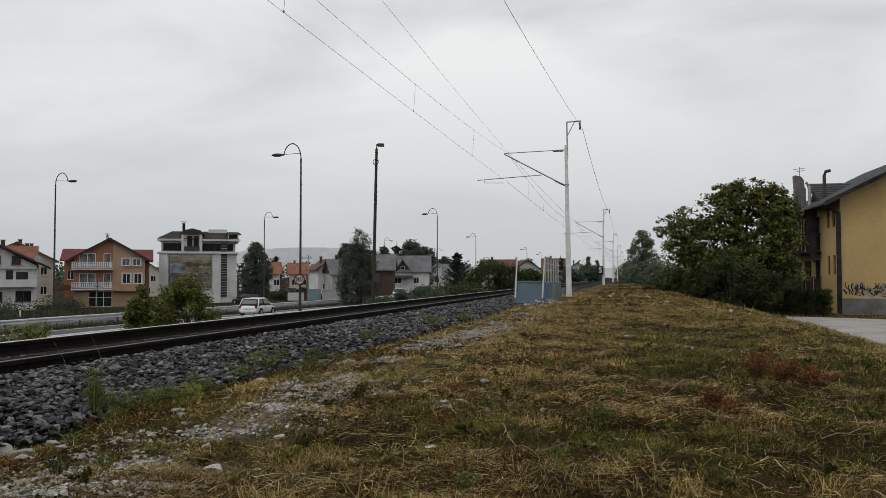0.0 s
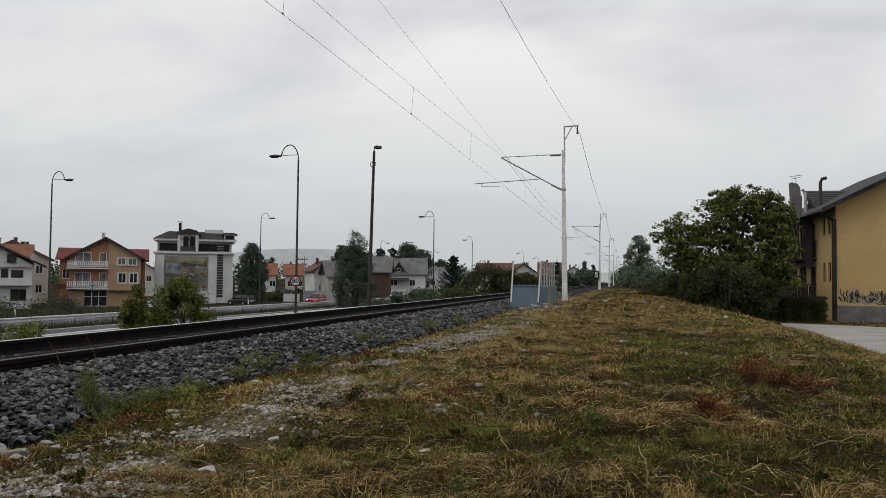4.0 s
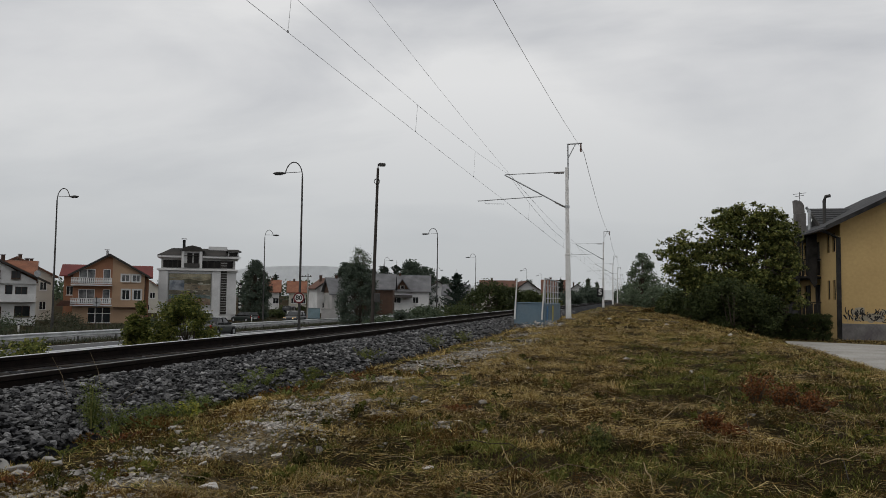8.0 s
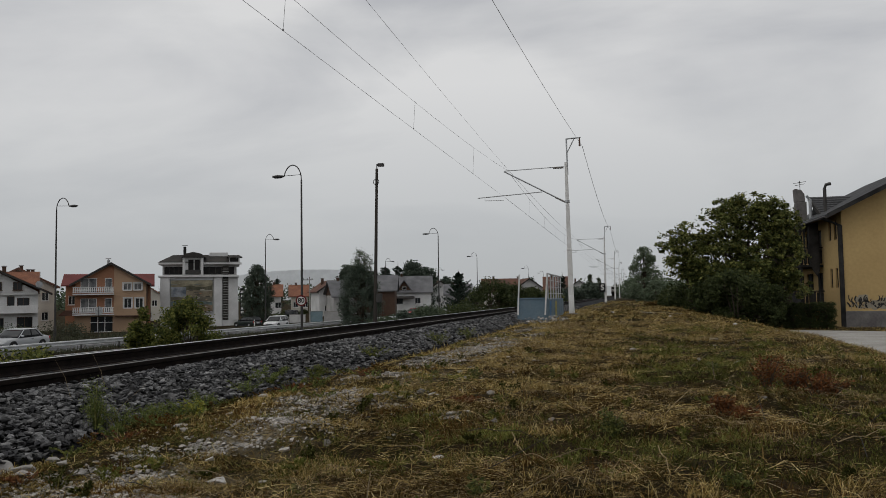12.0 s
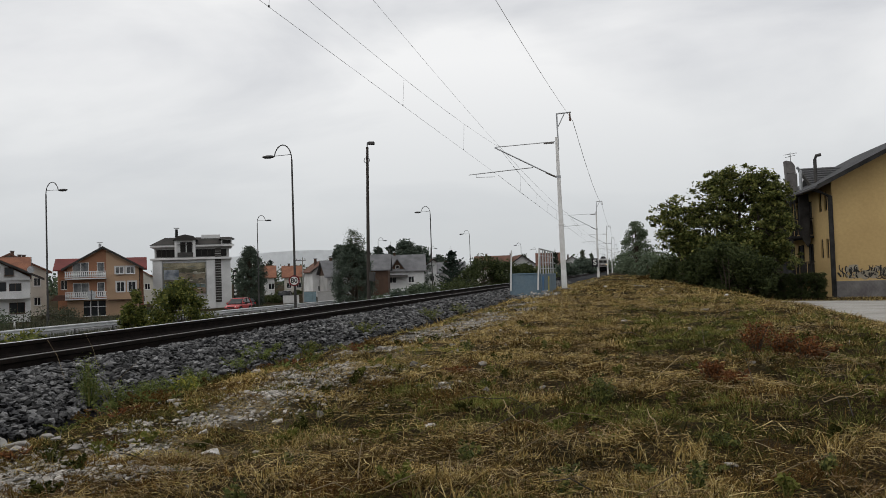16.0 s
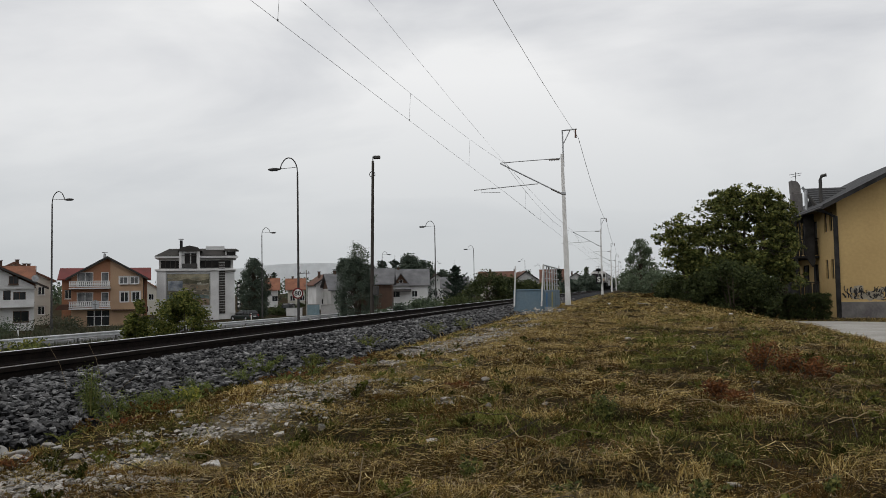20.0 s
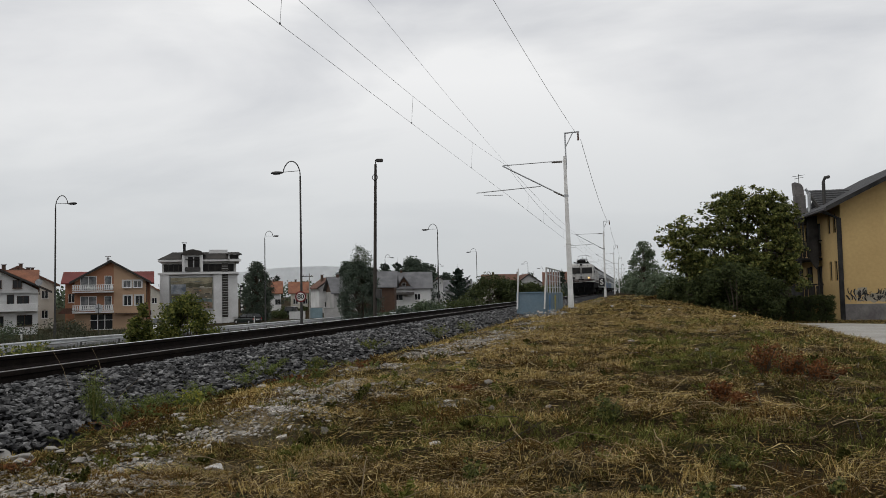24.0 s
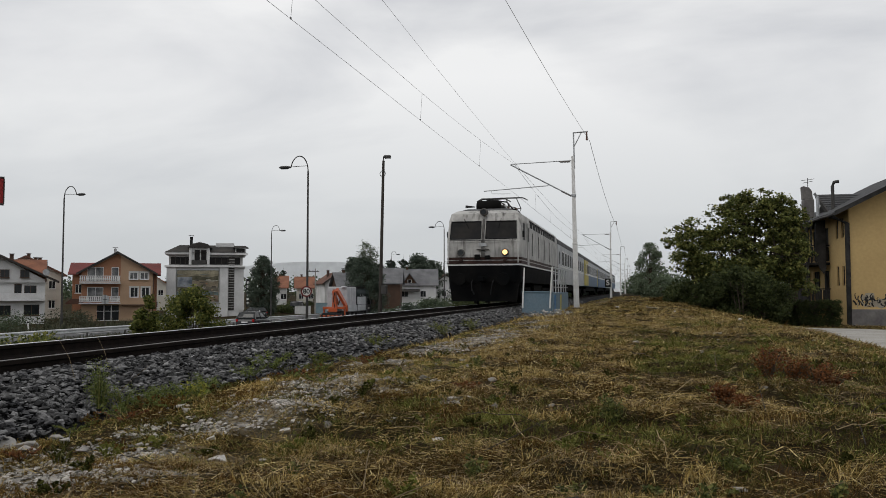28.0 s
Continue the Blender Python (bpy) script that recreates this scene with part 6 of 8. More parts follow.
def streaks(m, dark, amount=0.75):
    """Sooty runs down a painted side: noise drawn out along the height."""
    nd, ln = m.node_tree.nodes, m.node_tree.links
    bs = nd["Principled BSDF"]
    co, mp, no = nd.new("ShaderNodeTexCoord"), nd.new("ShaderNodeMapping"), nd.new("ShaderNodeTexNoise")
    mp.inputs["Scale"].default_value = (3.2, 3.2, 0.28)
    no.inputs["Scale"].default_value, no.inputs["Detail"].default_value = 2.2, 6
    ln.new(co.outputs["Object"], mp.inputs["Vector"])
    ln.new(mp.outputs[0], no.inputs["Vector"])
    mr = nd.new("ShaderNodeMapRange")
    mr.inputs["From Min"].default_value, mr.inputs["From Max"].default_value, mr.inputs["To Max"].default_value = 0.52, 0.74, amount
    ln.new(no.outputs["Fac"], mr.inputs["Value"])
    mx = nd.new("ShaderNodeMix")
    mx.data_type = "RGBA"
    mx.inputs["B"].default_value = (*dark, 1)
    ln.new(mr.outputs[0], mx.inputs["Factor"])
    ln.new(bs.inputs["Base Color"].links[0].from_socket, mx.inputs["A"])
    ln.new(mx.outputs["Result"], bs.inputs["Base Color"])


streaks(LOCOW, (0.085, 0.08, 0.075), 0.9)
GRIME = mat("grimy_grey_metal", (0.13, 0.125, 0.118), (0.07, 0.067, 0.064), 3, 25, 0.7, speck=0.25)
LOCOD = mat("dark_loco_skirt", (0.004, 0.0045, 0.005), (0.010, 0.0095, 0.009), 1.2, 14, 0.85)
LOCOD.node_tree.nodes["Principled BSDF"].inputs["Specular IOR Level"].default_value = 0.04
BAND = mat("brown_band_paint", (0.028, 0.016, 0.014), (0.05, 0.028, 0.022), 1.2, 14, 0.6)
COACHW = mat("pale_grey_coach_paint", (0.48, 0.49, 0.50), (0.36, 0.37, 0.38), 0.5, 10, 0.5)
COACHB = mat("blue_coach_paint", (0.10, 0.15, 0.235), (0.085, 0.125, 0.19), 0.5, 10, 0.5)
COACHY = mat("yellow_coach_paint", (0.50, 0.42, 0.11), None, 0.5, 10, 0.5)
streaks(COACHW, (0.10, 0.10, 0.10), 0.6)
streaks(COACHB, (0.06, 0.07, 0.09), 0.6)
ROOFG = mat("sooty_grey_roof", (0.12, 0.12, 0.122), (0.06, 0.06, 0.062), 0.7, 10, 0.8)


def bogie(parent, y, w=1.2):
    b = part("bogie", Geo().box((-w, y - 1.7, 0.35), (-w + 0.2, y + 1.7, 0.75), 0.04).box((w - 0.2, y - 1.7, 0.35), (w, y + 1.7, 0.75), 0.04).box((-w, y - 0.25, 0.4), (w, y + 0.25, 0.7), 0.04), LOCOD, parent, "dark bogie frame")
    for d in (-1.3, 1.3):
        for s in (-1, 1):
            n = 18
            g = Geo().loft([[(s * (0.7525 + e), y + d + r * math.cos(6.2832 * k / n), 0.5 + r * math.sin(6.2832 * k / n)) for k in range(n)] for e, r in ((-0.08, 0.50), (-0.05, 0.498), (-0.045, 0.47), (0.06, 0.462), (0.06, 0.3))])
            part("train_wheel", g, RUST, b, "rusty steel wheel")


def locomotive():
    t = thing("locomotive", pose(TX, 31, 0), "grimy white electric locomotive with a dark skirt, headlight lit", "locomotive")
    L = 15.5
    R = lambda z, w, f, r=0.22: ring_rect(w, f, L - f, z, r)
    part("body", Geo().loft([R(1.62, 1.52, 0.06), R(2.55, 1.52, 0.0), R(2.62, 1.52, 0.02), R(3.45, 1.49, 0.26), R(3.72, 1.42, 0.36), R(3.86, 1.22, 0.62)]), LOCOW, t, "grimy white body shell")
    part("roof", Geo().loft([R(3.85, 1.2, 0.65), R(3.96, 0.9, 0.9)]), ROOFG, t, "sooty roof")
    part("skirt", Geo().loft([R(0.92, 1.46, 0.12), R(1.62, 1.515, 0.065)]), LOCOD, t, "dark skirt")
    for z0, z1, m, lab in ((1.83, 1.93, BAND, "dark brown band"), (1.67, 1.79, BAND, "dark brown band"), (1.60, 1.645, WHITEP, "white line")):
        part("band", Geo().loft([R(z0, 1.527, 0.03), R(z1, 1.527, 0.025)], caps=False), m, t, lab)
    part("pilot", Geo().prism([(-1.3, 0.15, 0.16), (1.3, 0.15, 0.16), (1.42, 0.15, 0.95), (-1.42, 0.15, 0.95)], (0, 0.25, 0)), LOCOD, t, "black pilot beam")
    for s in (-1, 1):
        a, b, z0, z1 = (0.11, 1.36, 2.68, 3.38)
        q = lambda x, z: (s * x, 0.02 + (z - 2.62) / 0.83 * 0.24, z)
        pts = [q(a, z0), q(b, z0), q(b - 0.04, z1), q(a, z1)]
        part("windscreen", Geo().prism([(x, y - 0.012, z) for x, y, z in pts], (0, 0.02, 0)), DGLASS, t, "dark windscreen")
        rim = Geo()
        ring = pts + [pts[0]]
        rim.tube([(x, y - 0.014, z) for x, y, z in ring], 0.03, 6)
        part("windscreen_seal", rim, BLACK, t, "black rubber seal")
        part("wiper", Geo().tube([(s * 0.75, -0.01, 3.46), (s * 0.6, 0.16, 3.1)], 0.014, 5), BLACK, t)
        g = Geo().tube([(s * 0.9, 0.06, 2.12), (s * 0.9, -0.07, 2.12), (s * 0.9, -0.09, 2.12)], [0.15, 0.145, 0.125], 16)
        h = part("headlight", g, GRIME, t, "round headlight housing")
        part("lens", Geo().tube([(s * 0.9, -0.08, 2.12), (s * 0.9, -0.10, 2.12)], [0.11, 0.095], 16), LIT if s > 0 else GLASS, h, "lit warm lens" if s > 0 else "unlit lens")
        part("marker_lamp", Geo().box((s * 0.83, -0.05, 1.74), (s * 0.97, 0.02, 1.87), 0.02), BAND, t, "small red marker lamp")
        part("buffer", Geo().tube([(s * 0.87, 0.15, 1.05), (s * 0.87, -0.35, 1.05), (s * 0.87, -0.36, 1.05), (s * 0.87, -0.42, 1.05)], [0.12, 0.11, 0.25, 0.24], 14), LOCOD, t, "round buffer")
        part("handrail", Geo().tube([(s * 1.42, -0.06, 1.7), (s * 1.42, -0.06, 2.5)], 0.018, 6), WHITEP, t)
        part("cab_window", Geo().box((s * 1.50, 0.75, 2.65), (s * 1.525, 1.35, 3.35), 0.006), DGLASS, t, "dark cab side window")
        part("mirror", Geo().box((s * 1.52, 0.5, 2.75), (s * 1.6, 0.55, 3.0), 0.015), BLACK, t)
        part("cab_door", Geo().box((s * 1.515, 1.9, 1.66), (s * 1.532, 2.55, 3.4), 0.006), LOCOW, t, "white cab door")
        part("cab_window", Geo().box((s * 1.53, 2.02, 2.65), (s * 1.538, 2.43, 3.25)), DGLASS, t, "dark door window")
        for k in range(11):
            part("louvre_window", Geo().box((s * 1.46, 3.1 + 0.98 * k, 3.3), (s * 1.505, 3.75 + 0.98 * k, 3.6), 0.006), BLACK, t, "dark louvred opening")
        for k in range(4):
            part("side_panel", Geo().box((s * 1.515, 3.6 + 2.3 * k, 2.1), (s * 1.528, 3.68 + 2.3 * k, 3.1)), LOCOD, t, "dark seam")
        part("step", Geo().box((s * 1.3, 2.0, 0.45), (s * 1.5, 2.5, 0.5)), LOCOD, t)
    part("centre_pillar", Geo().box((-0.07, -0.03, 1.95), (0.07, 0.0, 2.6), 0.01), GRIME, t, "streaked centre strip")
    part("nose_step", Geo().box((-0.24, -0.12, 2.22), (0.24, 0.0, 2.26), 0.01), GRIME, t, "narrow nose footplate")
    part("emblem", Geo().box((-0.16, -0.045, 2.36), (0.16, -0.03, 2.5), 0.01), GALV, t, "plain worn metal emblem")
    part("cable_socket", Geo().box((-0.34, -0.09, 1.84), (-0.1, 0.0, 2.04), 0.03), LOCOD, t, "dark cable socket")
    part("cable_socket", Geo().box((0.08, -0.09, 1.84), (0.3, 0.0, 2.0), 0.03), LOCOD, t, "dark cable socket")
    part("nose_handrail", Geo().tube([(-1.35, -0.07, 2.6), (1.35, -0.07, 2.6)], 0.016, 6), ROOFG, t)
    part("top_lamp", Geo().tube([(0, 0.4, 3.76), (0, 0.12, 3.76)], [0.16, 0.15], 14), GRIME, t, "unlit top headlamp")
    part("top_lamp_lens", Geo().tube([(0, 0.125, 3.76), (0, 0.10, 3.76)], [0.11, 0.1], 14), GLASS, t, "dark lens")
    part("pillar_grime", Geo().prism([(-0.05, -0.012, 2.6), (0.05, -0.012, 2.6), (0.05, 0.25, 3.5), (-0.05, 0.25, 3.5)], (0, 0.008, 0)), GRIME, t, "sooty pillar between the windscreens")
    part("coupler", Geo().box((-0.12, -0.5, 0.95), (0.12, 0.2, 1.15), 0.03).tube([(0, -0.4, 1.0), (0, -0.38, 0.55)], 0.05, 6), LOCOD, t, "screw coupler")
    for x in (-0.45, 0.4):
        part("brake_hose", Geo().tube([(x, 0.14, 1.0), (x, -0.15, 0.9), (x * 0.9, -0.2, 0.6), (x * 0.8, -0.05, 0.45)], 0.03, 6), BLACK, t)
    part("air_reservoir", Geo().tube([(-0.55, 1.6, 4.12), (-0.48, 1.6, 4.12), (0.4, 1.6, 4.12), (0.47, 1.6, 4.12)], [0.18, 0.26, 0.26, 0.18], 14), LOCOD, t, "dark roof reservoir", smooth=True)
    part("horn", Geo().tube([(-0.95, 1.2, 4.1), (-0.6, 1.4, 4.1)], [0.06, 0.02], 8), BLACK, t)
    for k in range(5):
        y = 3.2 + 0.6 * k
        part("roof_insulator", Geo().tube([(-0.5 + 0.25 * k, y, 3.94), (-0.5 + 0.25 * k, y, 4.45)], [0.08, 0.06], 8), CERAM, t)
    part("roof_busbar", Geo().tube([(-0.5, 3.2, 4.47), (0.5, 5.6, 4.47), (0.2, 11, 4.4)], 0.025, 6), WIRE, t)
    p = part("pantograph", Geo().box((-0.5, 2.2, 4.15), (0.5, 3.6, 4.22), 0.02).tube([(-0.45, 2.3, 4.25), (-0.3, 3.7, 4.42), (-0.1, 2.4, 4.5)], 0.03, 6).tube([(0.45, 2.3, 4.25), (0.3, 3.7, 4.42), (0.1, 2.4, 4.5)], 0.03, 6), DARKST, t, "folded front pantograph")
    part("collector_head", Geo().tube([(-0.72, 2.4, 4.42), (-0.5, 2.4, 4.55), (0.5, 2.4, 4.55), (0.72, 2.4, 4.42)], 0.025, 6).tube([(-0.72, 2.65, 4.42), (-0.5, 2.65, 4.55), (0.5, 2.65, 4.55), (0.72, 2.65, 4.42)], 0.025, 6), DARKST, p)
    q = part("pantograph", Geo().box((-0.55, 7.1, 4.1), (0.55, 8.7, 4.17), 0.02).tube([(-0.35, 7.3, 4.2), (-0.3, 8.8, 4.75), (-0.25, 7.5, 5.14)], 0.022, 6).tube([(0.35, 7.3, 4.2), (0.3, 8.8, 4.75), (0.25, 7.5, 5.14)], 0.022, 6).tube([(-0.3, 8.8, 4.75), (0.3, 8.8, 4.75)], 0.022, 6), DARKST, t, "raised pantograph")
    part("collector_head", Geo().tube([(-0.8, 7.5, 5.04), (-0.55, 7.5, 5.165), (0.55, 7.5, 5.165), (0.8, 7.5, 5.04)], 0.022, 6).tube([(-0.8, 7.75, 5.04), (-0.55, 7.75, 5.165), (0.55, 7.75, 5.165), (0.8, 7.75, 5.04)], 0.02, 6), DARKST, q)
    for k in range(6):
        part("roof_gear", Geo().box((-0.6 + 0.22 * k, 2.2 + 0.35 * k, 3.94), (-0.35 + 0.22 * k, 2.6 + 0.35 * k, 4.15 + 0.05 * (k % 3)), 0.03), LOCOD, t, "dark roof equipment box")
    part("roof_cable", Geo().tube([(-0.6, 1.9, 4.2), (-0.2, 2.4, 4.5), (0.5, 3.0, 4.45), (0.7, 3.8, 4.15)], 0.03, 6), BLACK, t)
    bogie(t, 3.7), bogie(t, L - 3.7)
    part("underframe_box", Geo().box((-1.25, 6.2, 0.3), (1.25, 9.3, 0.92), 0.05), LOCOD, t, "dark transformer tank")
    return t


def coach(label, low, high, first=None):
    t = thing("passenger_coach", pose(TX, 60, 0), label, "railway coach", "train coaches")
    L, w = 24.4, 1.43
    part("lower_side", Geo().loft([ring_rect(w, 0.1, L - 0.1, z, 0.1) for z in (1.0, 2.05)]), low, t)
    part("upper_side", Geo().loft([ring_rect(w - 0.002 * k, 0.1, L - 0.1, z, 0.1) for k, z in enumerate((2.06, 3.35))]), high, t)
    part("roof", Geo().loft([ring_rect(a, 0.1, L - 0.1, z, 0.1) for a, z in ((w, 3.36), (1.36, 3.65), (1.0, 3.92), (0.5, 4.03))]), ROOFG, t, "sooty curved roof", smooth=False)
    for s in (-1, 1):
        for k in range(10):
            y = 2.6 + 2.0 * k
            wn = part("window", Geo().box((s * (w - 0.02), y, 2.12), (s * (w + 0.012), y + 1.3, 3.05), 0.006), PVC, t, "pale window frame")
            part("pane", Geo().box((s * (w + 0.008), y + 0.06, 2.18), (s * (w + 0.018), y + 1.24, 2.99)), DGLASS, wn, "dark pane")
        for y in (0.6, L - 1.5):
            d = part("door", Geo().box((s * (w - 0.02), y, 1.05), (s * (w + 0.015), y + 0.85, 3.1), 0.006), first or low, t, "coach end door")
            part("pane", Geo().box((s * (w + 0.01), y + 0.15, 2.2), (s * (w + 0.02), y + 0.7, 2.95)), DGLASS, d, "dark pane")
        part("waist_line", Geo().box((s * (w + 0.002), 0.2, 2.02), (s * (w + 0.012), L - 0.2, 2.09)), WHITEP, t, "white waist line")
    if first:
        part("end_panel", Geo().loft([ring_rect(w + 0.006, 0.05, 5.4, z, 0.1) for z in (1.05, 3.34)]), first, t, "yellow end panel")
        for s in (-1, 1):
            for y in (2.7, 4.4):
                part("end_window", Geo().box((s * (w + 0.004), y, 2.2), (s * (w + 0.02), y + 0.8, 2.98), 0.004), DGLASS, t, "dark pane")
    part("gangway", Geo().box((-0.6, -0.25, 1.0), (0.6, 0.1, 3.2), 0.05), BLACK, t, "black rubber gangway")
    part("underframe", Geo().box((-1.2, 4.5, 0.55), (1.2, L - 4.5, 0.99), 0.05), LOCOD, t)
    bogie(t, 3.2), bogie(t, L - 3.2)
    return t


def train_y(t):
    return 31.45 + 17.1 * (28 - t)


TRAIN = [(locomotive(), 0.0)]
for k, (lab, lo, hi, fi) in enumerate((("pale grey passenger coach with dark windows", COACHW, COACHW, None), ("blue and white coach with a yellow end panel", COACHB, COACHW, COACHY),
                                       ("blue passenger coach with a pale window band", COACHB, COACHW, None), ("pale grey weathered passenger coach", COACHW, COACHW, None), ("blue and pale grey passenger coach", COACHB, COACHW, None))):
    TRAIN.append((coach(lab, lo, hi, fi), 15.5 + 0.6 + k * 25.0))
for ob, back in TRAIN:
    MOVING.append((ob, [(t, pose(TX, train_y(t) + back, 0.0)) for t in (0, 28)]))


# ---- trees and shrubs ----
def leaves(centres, spread, n, size, rs, flat=0.8):
    """Loose leaves round clump centres: one bent diamond a leaf, most of them turned up to the sky."""
    k = rs.randint(0, len(centres), n)
    p = centres[k] + np.clip(rs.normal(0, 1, (n, 3)), -1.7, 1.7) * spread[k][:, None] * np.array([1, 1, flat])
    nrm = rs.normal(0, 0.62, (n, 3)) + np.array([0, -0.12, 0.8])
    nrm /= np.linalg.norm(nrm, axis=1)[:, None]
    d = np.cross(nrm, rs.normal(0, 1, (n, 3)))
    d /= np.linalg.norm(d, axis=1)[:, None]
    u = np.cross(nrm, d)
    s = size * rs.uniform(0.6, 1.4, n)[:, None]
    a, b, c, e = p - d * s * 0.5, p + u * s * 0.32 - nrm * s * 0.10, p + d * s * 0.5 - nrm * s * 0.08, p - u * s * 0.32 - nrm * s * 0.10
    v = np.stack([a, b, c, e], 1).reshape(-1, 3)
    i = np.arange(n)[:, None] * 4
    return v, np.concatenate([i, i + 1, i + 2, i + 3], 1)


def lobed_tree(label, x, y, z, lobes, leafm, size, seed, trunk=0.16, limbs=BARK):
    """A broad tree: limbs reach into lobes, each lobe a shell of leaf sprays with gaps. Lobes: centre, half sizes, sprays, leaves a spray."""
    rs = np.random.RandomState(seed)
    t = thing("tree", pose(x, y, z), label, "tree")
    g, vs = Geo(), []
    for (cx, cy, cz), (rx, ry, rz), sprays, per in lobes:
        c = np.array([cx - x, cy - y, cz - z])
        root = Vector((c[0] * 0.12, c[1] * 0.12, min(0.4, 0.1 * c[2])))
        mid = Vector((c[0] * 0.55, c[1] * 0.55, c[2] * 0.55))
        g.tube([root - Vector((0, 0, 0.6)), root + (mid - root) * 0.5 + Vector((0.1, 0, 0.2)), mid, c], [trunk, trunk * 0.8, trunk * 0.55, trunk * 0.22], 7)
        d = rs.normal(0, 1, (sprays, 3)) + np.array([0, -0.25, 0.35])
        d /= np.linalg.norm(d, axis=1)[:, None]
        p = c + d * (0.5 + 0.72 * rs.rand(sprays) ** 1.25)[:, None] * np.array([rx, ry, rz])
        for q in p[::2]:
            m = Vector((c[0] * 0.5 + q[0] * 0.5, c[1] * 0.5 + q[1] * 0.5, c[2] * 0.5 + q[2] * 0.5 - 0.08))
            g.tube([c, m, q], [trunk * 0.2, trunk * 0.12, trunk * 0.04], 4, caps=False)
        v, _ = leaves(p, rs.uniform(0.07, 0.20, sprays), int(sprays * per * 1.1), size, rs, 0.6)
        vs.append(v)
    part("trunk", g, limbs, t, "brown trunk and limbs", smooth=True, fix=False)
    ob = new("crown", fast_mesh("crown", np.concatenate(vs), 4, leafm))
    ob.parent = t
    return t


def tree(label, x, y, z, h, r, leafm, n, size, seed, low=0.2, kind="round", trunk=0.14, name="tree", category="tree", clumps=60, stems=1, tight=0.17, ry=None):
    rs = np.random.RandomState(seed)
    ry = ry or r
    t = thing(name, pose(x, y, z), label, category)
    c = []
    while len(c) < clumps:
        a, q = rs.uniform(0, 6.283), rs.uniform(0, 1)
        if kind == "cone":
            rad = (1 - q) ** 0.8 * rs.uniform(0.3, 1.0) + 0.03
            c.append((r * rad * math.cos(a), ry * rad * math.sin(a), h * (low + (0.98 - low) * q)))
        elif kind == "egg":
            rad = (max(0.0, 1 - ((q - 0.33) / 0.67) ** 2) ** 0.62 if q > 0.33 else 0.78 + 0.66 * q) * rs.uniform(0.45, 1.0) ** 0.6
            c.append((r * rad * math.cos(a), ry * rad * math.sin(a), h * (low + (0.97 - low) * q)))
        elif kind == "box":
            c.append((rs.uniform(-r, r), rs.uniform(-ry, ry), h * rs.uniform(0.08, 0.93)))
        else:
            cz = rs.uniform(-1, 1)
            rad = math.sqrt(max(0.0, 1 - cz * cz)) * rs.uniform(0.35, 1.0) ** 0.5
            wob = 1 + 0.28 * math.sin(2 * a + seed) * math.cos(3 * cz + seed)
            c.append((r * rad * wob * math.cos(a), ry * rad * wob * math.sin(a), h * (low + (1 - low) * (0.5 + 0.47 * cz * (1 + 0.1 * math.sin(3 * a + seed))))))
    c = np.array(c)
    sp = tight * r * rs.uniform(0.6, 1.25, clumps)
    if kind == "cone":
        sp *= 0.4 + 1.0 * (1 - (c[:, 2] / h - low))
    g = Geo()
    for s in range(stems):
        ox, oy = (0, 0) if stems == 1 else (rs.uniform(-0.4, 0.4) * r, rs.uniform(-0.4, 0.4) * ry)
        g.tube([(ox * 0.3, oy * 0.3, -0.3), (ox * 0.5, oy * 0.5, h * 0.25), (ox * 0.8, oy * 0.8, h * 0.55), (ox, oy, h * 0.9)], [trunk * 1.2, trunk, trunk * 0.6, trunk * 0.15], 7)
    for p in c[::2]:
        b = min(h * 0.85, max(h * 0.1, p[2] * 0.55))
        m = Vector((p[0] * 0.5, p[1] * 0.5, (b + p[2]) / 2 + 0.05 * h))
        g.tube([(0, 0, b), m, p], [trunk * 0.4, trunk * 0.22, trunk * 0.06], 5, caps=False)
    part("trunk", g, BARK, t, "brown trunk and limbs", smooth=True, fix=False)
    if kind == "cone":
        # whorls of boughs round the stem, each bough its own length
        level = rs.randint(0, 11, n)
        arm = rs.randint(0, 7, n)
        reach = rs.uniform(0.55, 1.3, (11, 7))[level, arm]
        out = rs.rand(n) ** 0.75
        q = (level + 0.3 * (arm % 3)) / 11.6
        rad = 1.25 * r * (1 - q) ** 0.7 * reach * out + 0.04
        a = arm * 0.898 + level * 1.3 + rs.normal(0, 0.1, n)
        c = np.stack([rad * np.cos(a), rad * np.sin(a), h * (low + (0.93 - low) * q) + 0.42 * rad * reach * out - 0.05 * r], 1)
        v, f = leaves(c, 0.02 * r + 0.05 * r * (1 - out), n, size, rs, 0.6)
    else:
        v, f = leaves(c, sp, n, size, rs)
    v[:, 2] = np.maximum(v[:, 2], 0.02)
    ob = new("crown", scatter_mesh("crown", v, f, leafm))
    ob.parent = t
    return t


